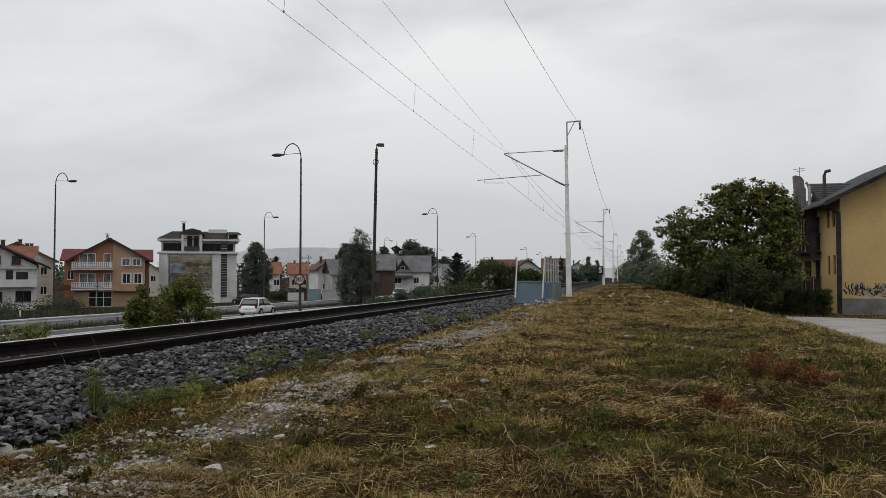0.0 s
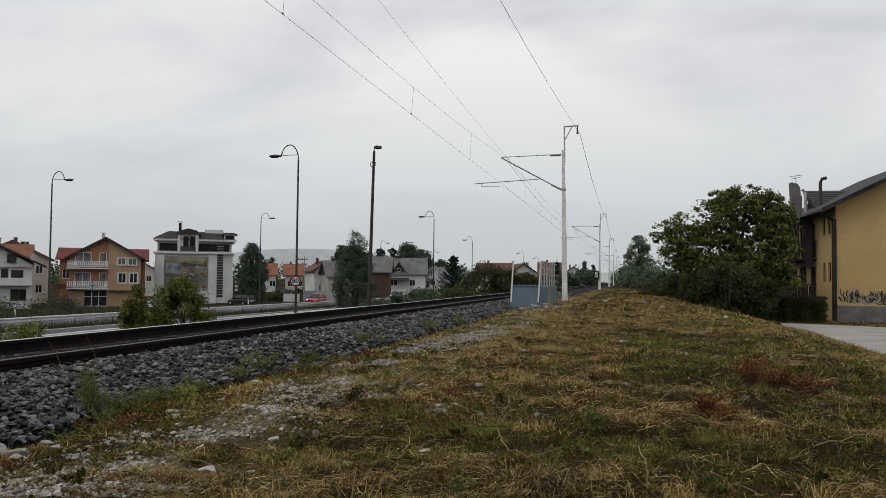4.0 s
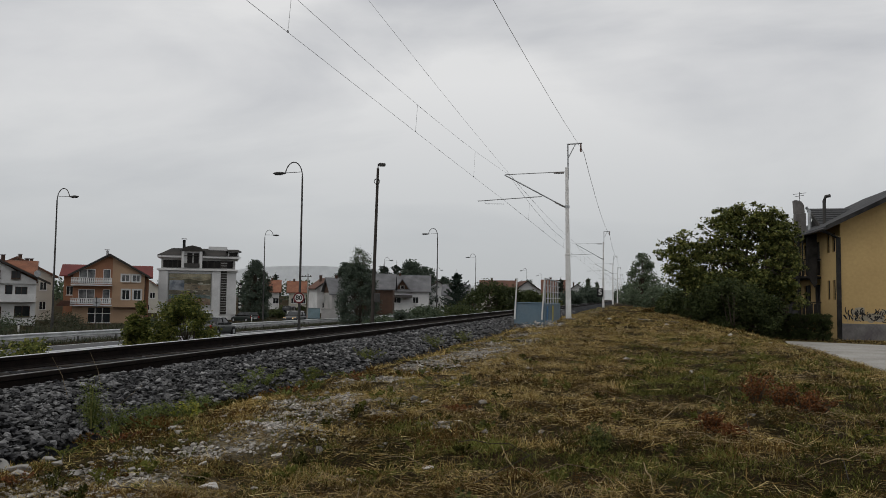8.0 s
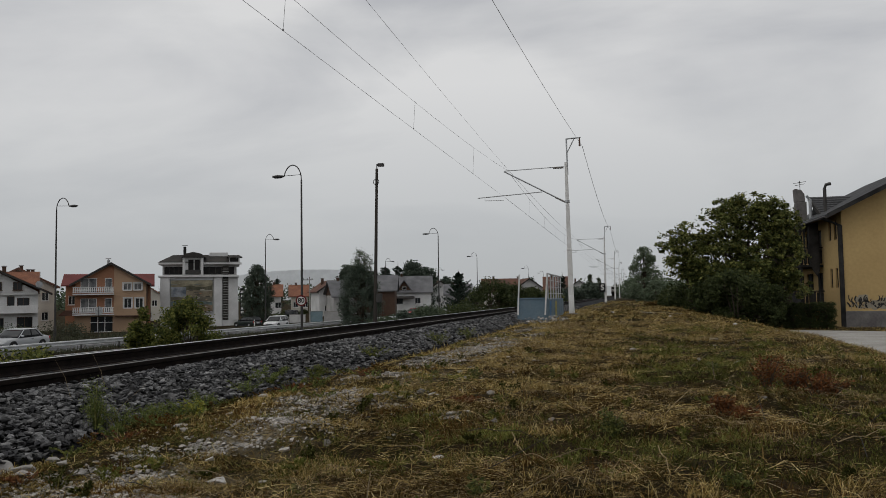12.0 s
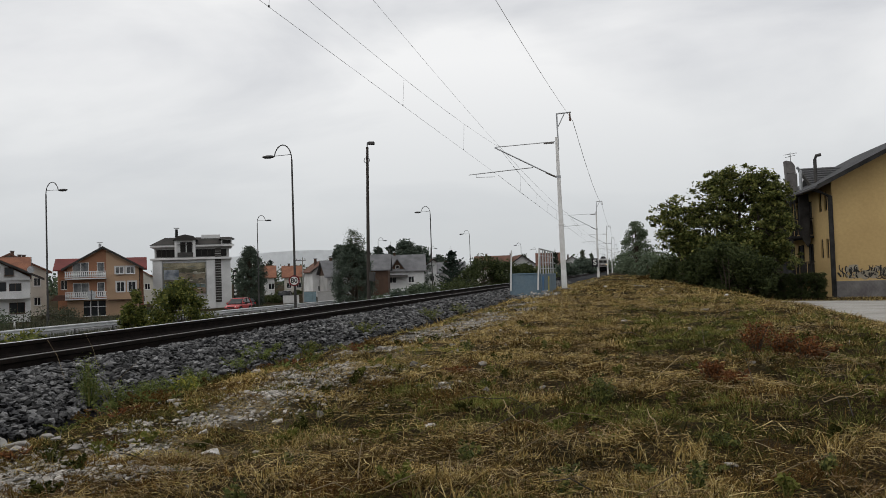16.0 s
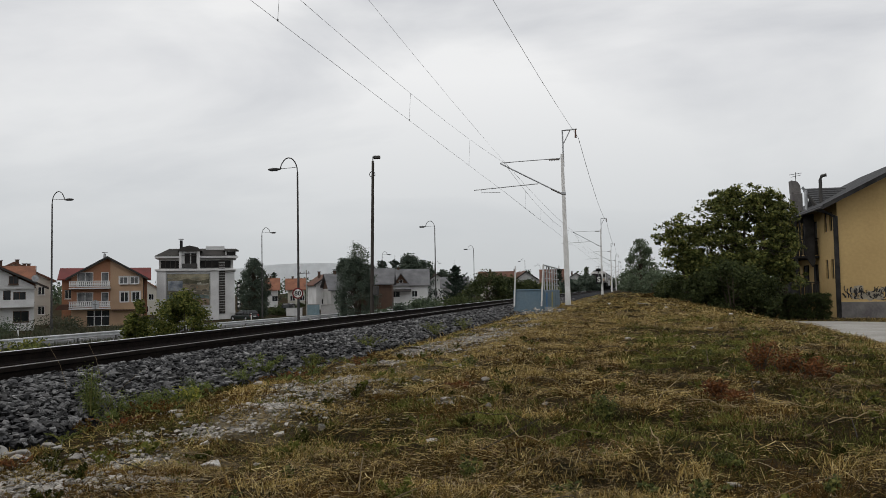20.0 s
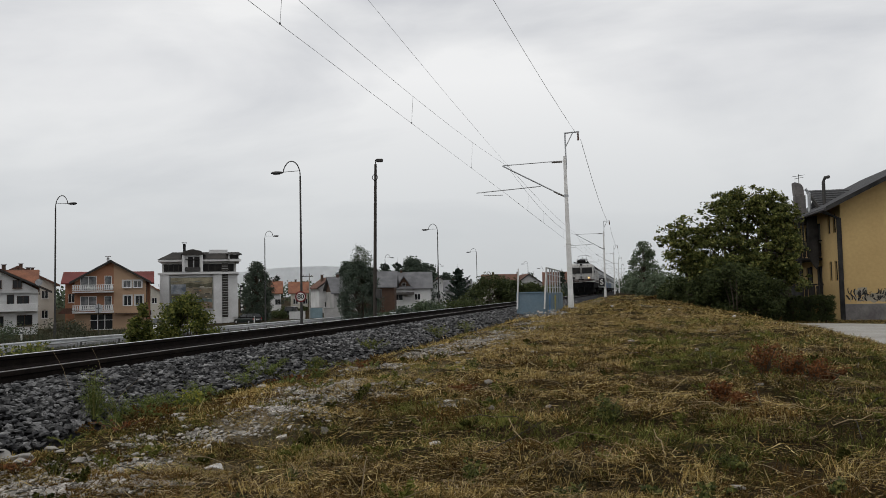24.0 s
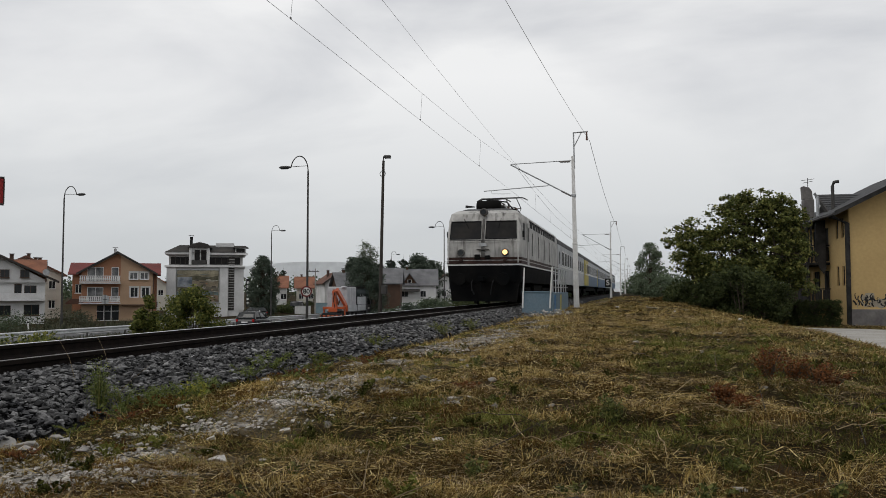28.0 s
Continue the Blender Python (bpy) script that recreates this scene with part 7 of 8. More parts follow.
def plants():
    gz = lambda x, y: float(ground_z(x, y))
    T = lambda lab, x, y, h, r, m, n, s, seed, **k: tree(lab, x, y, gz(x, y), h, r, m, n, s, seed, **k)
    # the large tree and the thicket below it, beside the yellow house
    lobed_tree("large broad tree with big yellow-green leaves and open crown", 5.7, 44.4, gz(5.7, 44.4), [
        ((4.75, 44.2, 4.25), (1.1, 1.2, 1.1), 58, 40), ((6.1, 44.6, 4.55), (1.05, 1.2, 1.4), 62, 42), ((7.3, 44.9, 4.1), (1.1, 1.2, 1.15), 54, 44), ((8.0, 45.3, 3.0), (0.8, 1.0, 1.4), 46, 46),
        ((4.7, 43.9, 2.7), (1.2, 1.3, 1.1), 50, 46), ((6.9, 44.0, 2.5), (1.5, 1.3, 1.3), 86, 60), ((5.6, 43.8, 1.3), (1.5, 1.2, 1.0), 80, 60), ((7.6, 44.2, 1.2), (1.1, 1.0, 1.0), 70, 60), ((5.9, 45.2, 3.0), (1.2, 0.8, 1.3), 40, 50), ((6.95, 44.8, 4.85), (0.8, 0.8, 0.75), 34, 42), ((5.45, 44.4, 4.95), (0.75, 0.8, 0.7), 30, 42), ((8.0, 45.4, 4.35), (0.75, 0.8, 0.95), 40, 44), ((4.0, 44.4, 3.1), (0.7, 0.7, 0.85), 44, 40)], L_TREE, 0.15, 3)
    lobed_tree("smaller leafy tree with broad dark green leaves", 3.0, 44.2, gz(3.0, 44.2), [
        ((2.6, 44.3, 2.95), (0.95, 1.0, 1.3), 76, 46), ((3.2, 44.2, 1.9), (0.95, 1.0, 1.0), 60, 46), ((3.9, 43.6, 1.5), (1.0, 0.8, 0.75), 60, 44)], L_TREE, 0.155, 4, 0.09)
    T("half-bare twiggy tree close to the house", 8.1, 46.0, 6.6, 0.95, L_DARK, 900, 0.12, 5, low=0.35, clumps=60, stems=5, trunk=0.07, tight=0.14)
    for i, (x, y, h, r) in enumerate(((3.9, 43, 1.6, 1.2), (5.0, 41.8, 2.4, 1.7), (6.2, 42.6, 2.1, 1.3), (3.2, 47, 1.4, 1.1), (2.9, 52, 1.2, 1.1), (3.0, 57, 1.2, 1.2), (4.4, 54, 3.0, 2.0), (6.2, 50, 3.4, 2.2))):
        T("dark dense shrub in the thicket below the bank", x, y, h, r, L_DARK, 5200, 0.14, 20 + i, low=0.0, clumps=30, stems=3, trunk=0.04, name="shrub", category="shrub")
    for i, (x, y) in enumerate(((7.2, 44.9), (8.05, 45.0), (8.9, 45.1), (9.75, 45.2))):
        T("clipped dark green hedge bush at the house corner", x, y, 1.5, 0.42, L_DARK, 6500, 0.075, 40 + i, low=0.0, kind="box", clumps=240, stems=2, trunk=0.03, name="hedge_bush", category="hedge", tight=0.13)
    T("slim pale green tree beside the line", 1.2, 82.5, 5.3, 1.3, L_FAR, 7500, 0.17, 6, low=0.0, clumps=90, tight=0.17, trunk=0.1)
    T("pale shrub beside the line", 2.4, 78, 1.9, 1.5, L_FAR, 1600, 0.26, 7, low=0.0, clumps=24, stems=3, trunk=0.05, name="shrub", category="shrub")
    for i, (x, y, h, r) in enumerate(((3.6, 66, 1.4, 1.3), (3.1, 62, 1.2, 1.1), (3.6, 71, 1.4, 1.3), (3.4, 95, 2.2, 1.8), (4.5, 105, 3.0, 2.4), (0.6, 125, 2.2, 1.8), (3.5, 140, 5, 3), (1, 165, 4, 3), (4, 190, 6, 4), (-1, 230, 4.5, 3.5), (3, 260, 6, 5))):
        T("green roadside shrub by the railway", x, y, h, r, L_DARK if i < 3 else L_FAR, 1500, 0.24 + 0.001 * y, 50 + i, low=0.0, clumps=24, stems=3, trunk=0.04, name="shrub", category="shrub")
    # behind the track, before the road
    T("bushy young tree with yellowing leaves behind the rails", -14.1, 23.6, 2.75, 1.0, L_YELLOW, 22000, 0.088, 8, low=0.0, clumps=120, tight=0.14, stems=4, trunk=0.035, name="shrub", category="shrub")
    T("narrow bush with dark and yellow leaves", -16.2, 24.1, 2.75, 0.36, L_YELLOW, 8000, 0.10, 9, low=0.0, clumps=50, tight=0.3, stems=2, trunk=0.03, name="shrub", category="shrub")
    T("low leafy bush behind the rails", -15.1, 17.2, 1.7, 1.25, L_YELLOW, 9000, 0.10, 10, low=0.1, clumps=40, stems=3, trunk=0.03, name="shrub", category="shrub")
    for i, (x, y, h, r, m) in enumerate(((-18.2, 58, 2.6, 1.6, L_PALE), (-17.2, 60.5, 3.2, 1.8, L_HAZE), (-16.2, 63, 3.6, 2.0, L_PALE), (-16.6, 67, 3.0, 1.8, L_DARK), (-16.3, 72, 3.6, 2.2, L_DARK), (-15.6, 77, 3.6, 2.1, L_DARK), (-15.4, 88.9, 5.6, 2.9, L_DARK), (-13.5, 92, 4.6, 2.0, L_DARK), (-12.2, 99, 3.6, 2.1, L_DARK), (-11.4, 112, 3.0, 2.0, L_YELLOW), (-15, 49, 1.9, 1.1, L_TREE), (-15.5, 53, 1.9, 1.2, L_PALE))):
        T("wild green shrub on the embankment", x, y, h * (0.62 if y < 80 else 0.85), r, m, 9500 if y > 80 else 5200, 0.15 + 0.0008 * y, 80 + i, low=0.0, clumps=130 if y > 80 else 70, stems=3, trunk=0.05, name="shrub", category="shrub", tight=0.15)
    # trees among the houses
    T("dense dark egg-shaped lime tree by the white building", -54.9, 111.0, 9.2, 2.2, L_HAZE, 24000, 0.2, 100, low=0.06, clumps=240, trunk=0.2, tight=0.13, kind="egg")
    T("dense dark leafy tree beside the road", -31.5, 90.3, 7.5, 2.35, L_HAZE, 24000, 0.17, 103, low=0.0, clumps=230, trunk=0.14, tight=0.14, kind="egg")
    T("tall loose birch with thin feathery top", -31.4, 90.8, 9.3, 1.3, L_PALE, 4200, 0.14, 101, low=0.45, clumps=90, trunk=0.1, tight=0.22, stems=3)
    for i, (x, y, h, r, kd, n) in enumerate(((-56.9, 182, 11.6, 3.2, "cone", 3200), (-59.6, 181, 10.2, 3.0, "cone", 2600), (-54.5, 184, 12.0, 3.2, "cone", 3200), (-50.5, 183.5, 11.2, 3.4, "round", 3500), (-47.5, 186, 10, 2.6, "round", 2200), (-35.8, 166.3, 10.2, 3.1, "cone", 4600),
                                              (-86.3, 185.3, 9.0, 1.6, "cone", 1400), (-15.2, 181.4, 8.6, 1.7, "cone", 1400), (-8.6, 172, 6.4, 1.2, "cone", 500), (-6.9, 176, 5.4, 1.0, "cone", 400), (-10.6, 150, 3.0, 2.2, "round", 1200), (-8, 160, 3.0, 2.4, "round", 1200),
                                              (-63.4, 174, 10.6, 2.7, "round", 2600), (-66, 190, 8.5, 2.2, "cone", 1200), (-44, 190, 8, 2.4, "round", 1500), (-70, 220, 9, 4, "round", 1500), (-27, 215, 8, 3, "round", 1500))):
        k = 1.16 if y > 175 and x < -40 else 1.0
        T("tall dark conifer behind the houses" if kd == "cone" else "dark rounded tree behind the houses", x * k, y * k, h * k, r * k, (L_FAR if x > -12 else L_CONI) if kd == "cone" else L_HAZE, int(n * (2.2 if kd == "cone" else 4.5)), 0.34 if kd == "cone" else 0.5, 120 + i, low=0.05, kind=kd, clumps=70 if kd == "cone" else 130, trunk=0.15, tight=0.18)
    # verge beyond the road: tall weeds and bushes in front of the houses
    rs = np.random.RandomState(60)
    for i in range(9):
        y = 38 + i * 4.2 + rs.uniform(-1.5, 1.5)
        x = road_x(-26 - rs.uniform(0, 9), y)
        T("tall grey-green weeds in the road verge", x, y, rs.uniform(0.6, 1.4), rs.uniform(0.9, 2.0), (L_PALE, L_VERGE, L_DARK, L_VERGE)[i % 4], 1800, 0.15, 160 + i, low=0.0, clumps=30, stems=4, trunk=0.03, name="weed_bush", category="shrub", tight=0.3)
    n = 20000
    y = rs.uniform(30, 170, n)
    x = road_x(-23.2 - 9 * rs.rand(n) ** 1.4, y)
    hh = (0.10 + 0.75 * np.clip(soft_noise(x, y, 2.6, 8) * 1.6 - 0.55, 0, 1)) * np.interp(y, [70, 85], [1.0, 0.3]) * np.clip((road_x(-22.4, y) - x) / 2.5, 0.2, 1)
    v, f = blades(rs, x, y, hh, 0.03, 0.25)
    tagged(new("tall_verge_grass", scatter_mesh("tall_verge_grass", v, f, L_VERGE)), "tall grey-green grass in the road verge", "grass", kind="stuff")
    n = 9000
    y = rs.uniform(25, 110, n)
    x = road_x(rs.uniform(-14.1, -12.3, n), y)
    v, f = blades(rs, x, y, 0.26, 0.02, 0.5)
    v[:, 2] += 0.12
    tagged(new("median_grass", scatter_mesh("median_grass", v, f, L_VERGE)), "rough grass on the strip between the carriageways", "grass", kind="stuff")
    for i in range(14):
        y = 116 + i * 7
        x = road_x(-33 - rs.uniform(0, 14), y)
        T("dark garden bush before the houses", x, y, rs.uniform(0.7, 1.4), rs.uniform(1.2, 2.2), L_DARK, 1000, 0.3, 200 + i, low=0.0, clumps=24, stems=2, trunk=0.05, name="shrub", category="shrub")



# ---- far hills and wooded horizon ----
def horizon():
    # Distance haze is put into the hills' colour: near-white with some blue.
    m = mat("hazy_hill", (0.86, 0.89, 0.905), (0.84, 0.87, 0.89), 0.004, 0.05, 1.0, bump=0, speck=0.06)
    g = Geo()
    n = 60
    top = [(-2300 + 60 * k, 2600 + 200 * math.sin(k * 0.3), max(12, 92 * math.exp(-((k - 21) / 7.5) ** 2)) + 14 * float(soft_noise(k, 0, 9)) + 8 * float(soft_noise(k, 3, 3))) for k in range(n)]
    g.add([(x, y, -20) for x, y, z in top] + top, [(k, k + 1, n + k + 1, n + k) for k in range(n - 1)])
    g.add([(x, y + 600, -20) for x, y, z in top] + top, [(k, k + 1, n + k + 1, n + k) for k in range(n - 1)])
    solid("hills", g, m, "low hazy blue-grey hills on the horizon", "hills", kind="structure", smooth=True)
    rs = np.random.RandomState(21)
    for nm, x0, x1, y0, y1, cnt, hh in (("far_woods", -300, 14, 300, 420, 130, 7), ("far_woods", 14, 420, 90, 330, 150, 6), ("far_woods", -420, -90, 170, 330, 110, 7)):
        c = np.stack([rs.uniform(x0, x1, cnt), rs.uniform(y0, y1, cnt), rs.uniform(-2, hh - 2.5, cnt)], 1)
        c = c[np.abs(c[:, 0] - TX) > 9]
        c = c[np.abs(c[:, 0] - road_x(-12, c[:, 1])) > 16]
        v, f = leaves(c, rs.uniform(1.5, 3.0, len(c)), 7000, 1.4, rs)
        v[:, 2] = np.maximum(v[:, 2], -2.5)
        tagged(new(nm, scatter_mesh(nm, v, f, L_PALE)), "distant hazy woods and gardens", "woods", kind="stuff")


horizon()


# ---- ground cover near the camera ----
GRAVEL_SPOTS = ((-2.6, 3.3, 0.17), (-2.95, 3.4, 0.24), (-2.2, 3.4, 0.09), (-3.2, 4.1, 0.16), (-2.74, 4.05, 0.13), (-2.95, 3.75, 0.14), (-3.13, 4.62, 0.09), (-2.68, 4.69, 0.12), (-2.44, 4.85, 0.10), (-2.46, 5.35, 0.20),
                (-2.56, 6.1, 0.24), (-2.5, 6.9, 0.26), (-2.75, 6.6, 0.2), (-2.91, 8.9, 0.2), (-2.92, 11.7, 0.26), (-2.68, 14.0, 0.42), (-2.5, 15.6, 0.35), (-2.95, 17.5, 0.3), (-2.2, 18.5, 0.3), (-1.93, 6.23, 0.08),
                (-1.38, 5.8, 0.08), (-3.0, 22.0, 0.4), (-3.7, 4.7, 0.2), (-3.3, 5.3, 0.07))


def path_mask(x, y):
    """Trodden spots of pale gravel between ballast and turf, about 1 where they are bare."""
    m = 0.0
    for px, py, r in GRAVEL_SPOTS:
        k = 1.0 if py < 9 else 2.0
        m = np.maximum(m, np.exp(-((x - px) ** 2 + ((y - py) / k) ** 2) / (r * r * 2.1)))
    ragged = 0.45 + 1.1 * (soft_noise(x, y, 0.10, 12) - 0.3) + 0.7 * (soft_noise(x, y, 0.3, 33) - 0.5)
    return np.clip(m * (1.3 + 0.3 * np.clip((y - 5.5) / 2, 0, 1)) * ragged, 0, 1)


def sampled(rs, n, y0, y1, x0=-3.4, x1=5.2):
    """Chance places on the stretch of bank that the lens takes in."""
    y = rs.uniform(y0, y1, n)
    lo, hi = np.maximum(x0, -0.95 * y - 0.4), np.minimum(x1, 0.36 * y + 0.6)
    return lo + (hi - lo) * rs.rand(n), y


def fast_mesh(name, verts, size, material):
    """A mesh of loose triangles or quads, each with its own corners."""
    n = len(verts)
    me = bpy.data.meshes.new(name)
    me.vertices.add(n)
    me.vertices.foreach_set("co", np.ascontiguousarray(verts, dtype=np.float32).ravel())
    me.loops.add(n)
    me.loops.foreach_set("vertex_index", np.arange(n, dtype=np.int32))
    me.polygons.add(n // size)
    me.polygons.foreach_set("loop_start", np.arange(0, n, size, dtype=np.int32))
    me.polygons.foreach_set("loop_total", np.full(n // size, size, dtype=np.int32))
    me.materials.append(material)
    me.update(calc_edges=True)
    return me


def blades(rs, x, y, length, width, lean):
    """Bent blades: a quad and a tip."""
    n = len(x)
    z = ground_z(x, y) - 0.01
    a = rs.uniform(0, 6.283, n)
    tilt = np.clip(np.abs(rs.normal(lean, 0.35, n)), 0, 1.5)
    L, w = length * rs.uniform(0.5, 1.5, n), width * rs.uniform(0.6, 1.4, n)
    dx, dy = np.cos(a), np.sin(a)
    sx, sy = -dy * w, dx * w
    p0 = np.stack([x, y, z], 1)
    m = p0 + np.stack([dx * np.sin(tilt) * L * 0.5, dy * np.sin(tilt) * L * 0.5, np.cos(tilt) * L * 0.55], 1)
    tilt2 = np.minimum(tilt + 0.45, 1.75)
    e = m + np.stack([dx * np.sin(tilt2) * L * 0.5, dy * np.sin(tilt2) * L * 0.5, np.cos(tilt2) * L * 0.5], 1)
    s = np.stack([sx, sy, np.zeros(n)], 1)
    v = np.stack([p0 - s, p0 + s, m + s * 0.7, m - s * 0.7, e], 1).reshape(-1, 3)
    i = np.arange(n) * 5
    return v, [q for k in i.tolist() for q in ((k, k + 1, k + 2, k + 3), (k + 3, k + 2, k + 4))]


def leaning(rs, x, y, z, length, width, lean):
    """Slim blades of one quad each, rooted at a point and leaning any way."""
    n = len(x)
    a = rs.uniform(0, 6.283, n)
    tilt = np.clip(rs.normal(lean, 0.3, n), 0.0, 1.62)
    L, w = length * rs.uniform(0.5, 1.5, n), width * rs.uniform(0.6, 1.4, n)
    d = np.stack([np.cos(a) * np.sin(tilt), np.sin(a) * np.sin(tilt), np.cos(tilt)], 1) * L[:, None]
    b = a + rs.uniform(-0.7, 0.7, n)
    s = np.stack([-np.sin(b), np.cos(b), rs.uniform(-0.5, 0.5, n)], 1) * w[:, None]
    p = np.stack([x, y, z], 1)
    q = p + d
    return np.stack([p - s * 0.6, p + s * 0.6, q + s * 0.35, q - s * 0.35], 1).reshape(-1, 3)


GREEN_SPOTS = ((-1.29, 5.25, 0.42, 0.34), (-1.66, 5.65, 0.3, 0.26), (-0.9, 4.8, 0.34, 0.3), (-1.72, 4.3, 0.3, 0.3), (0.6, 14.5, 1.5, 0.3), (0.62, 8.8, 0.6, 0.26), (1.46, 14.0, 1.6, 0.3), (0.95, 8.2, 0.5, 0.24), (0.9, 10.8, 1.2, 0.3),
               (-0.15, 5.3, 0.24, 0.3), (0.36, 4.55, 0.4, 0.3), (0.7, 4.7, 0.5, 0.26), (1.6, 6.6, 0.7, 0.25), (1.25, 4.9, 0.6, 0.24), (1.5, 5.7, 0.6, 0.24), (2.2, 8.2, 0.9, 0.22), (0.2, 5.0, 0.4, 0.2), (-2.0, 4.6, 0.22, 0.2), (-2.9, 4.35, 0.3, 0.12), (-3.45, 5.4, 0.5, 0.26),
               (-1.27, 11.09, 1.5, -0.26), (-0.38, 8.0, 1.0, -0.26), (-1.0, 6.8, 0.6, -0.24), (0.1, 6.3, 0.55, -0.26), (-1.41, 4.62, 0.25, -0.22), (1.0, 4.25, 0.32, -0.24), (-0.69, 3.75, 0.4, -0.26), (-1.1, 14.2, 2.0, -0.24), (2.4, 9.0, 0.9, -0.16))


def greenness(x, y):
    """Where the bank is green (about 1) and where it is bleached to straw (about 0)."""
    g = 0.40 + 0.6 * (soft_noise(x, y, 1.1, 2) - 0.5) + 0.7 * (soft_noise(x, y, 0.34, 4) - 0.5) + 0.4 * (soft_noise(x, y, 0.13, 14) - 0.5)
    for px, py, r, s in GREEN_SPOTS:
        g = g + s * np.exp(-((x - px) ** 2 + ((y - py) / (1.0 if py < 9 else 1.8)) ** 2) / r ** 2)
    return np.clip(g - 0.12 * np.clip((y - 16) / 10, 0, 1) + 0.06 * np.clip((x - 1.5) / 2, 0, 1), 0.03, 0.92)


def kind_of(rs, x, y):
    """0 straw, 1 brown, 2 green, 3 dull straw, 4 dark green: chosen blade by blade by the odds of the place."""
    n = len(x)
    loose = np.clip(1.25 - 0.075 * y, 0.35, 1.0)
    g = greenness(x, y) + rs.normal(0, 0.2, n) * loose
    old = soft_noise(x, y, 0.17, 51) * 0.5 + soft_noise(x, y, 0.5, 53) * 0.5 - 0.16 * np.clip((-1.7 - x) / 0.4, 0, 1) * np.clip((y - 4.5) / 1.5, 0, 1) - 0.2 * np.clip((y - 9) / 9, 0, 1) + 0.06 * np.clip(x / 1.0, 0, 1) * np.clip((7 - y) / 2, 0, 1) + rs.normal(0, 0.12, n) * loose
    russet = soft_noise(x, y, 0.45, 71) + rs.normal(0, 0.1, n) + 0.2 * np.clip((-2.2 - x) / 0.5, 0, 1) * np.clip((6.5 - y) / 1.5, 0, 1)
    dry = np.where(russet > 0.72, 1, np.where(old > 0.52, 3, 0))
    return np.where(g > 0.5, np.where(old > 0.6, 4, 2), dry)


def tussock(x, y):
    """About 1 on the crown of a tuft, 0 in the hollows between."""
    k = np.clip(0.55 + 0.075 * y, 1.0, 3.0)
    v = soft_noise(x / k, y / k, 0.12, 15) * 0.55 + soft_noise(x / k, y / k, 0.055, 19) * 0.25 + soft_noise(x, y, 0.42, 25) * 0.4
    return np.clip((v - 0.42) / 0.4, 0, 1)


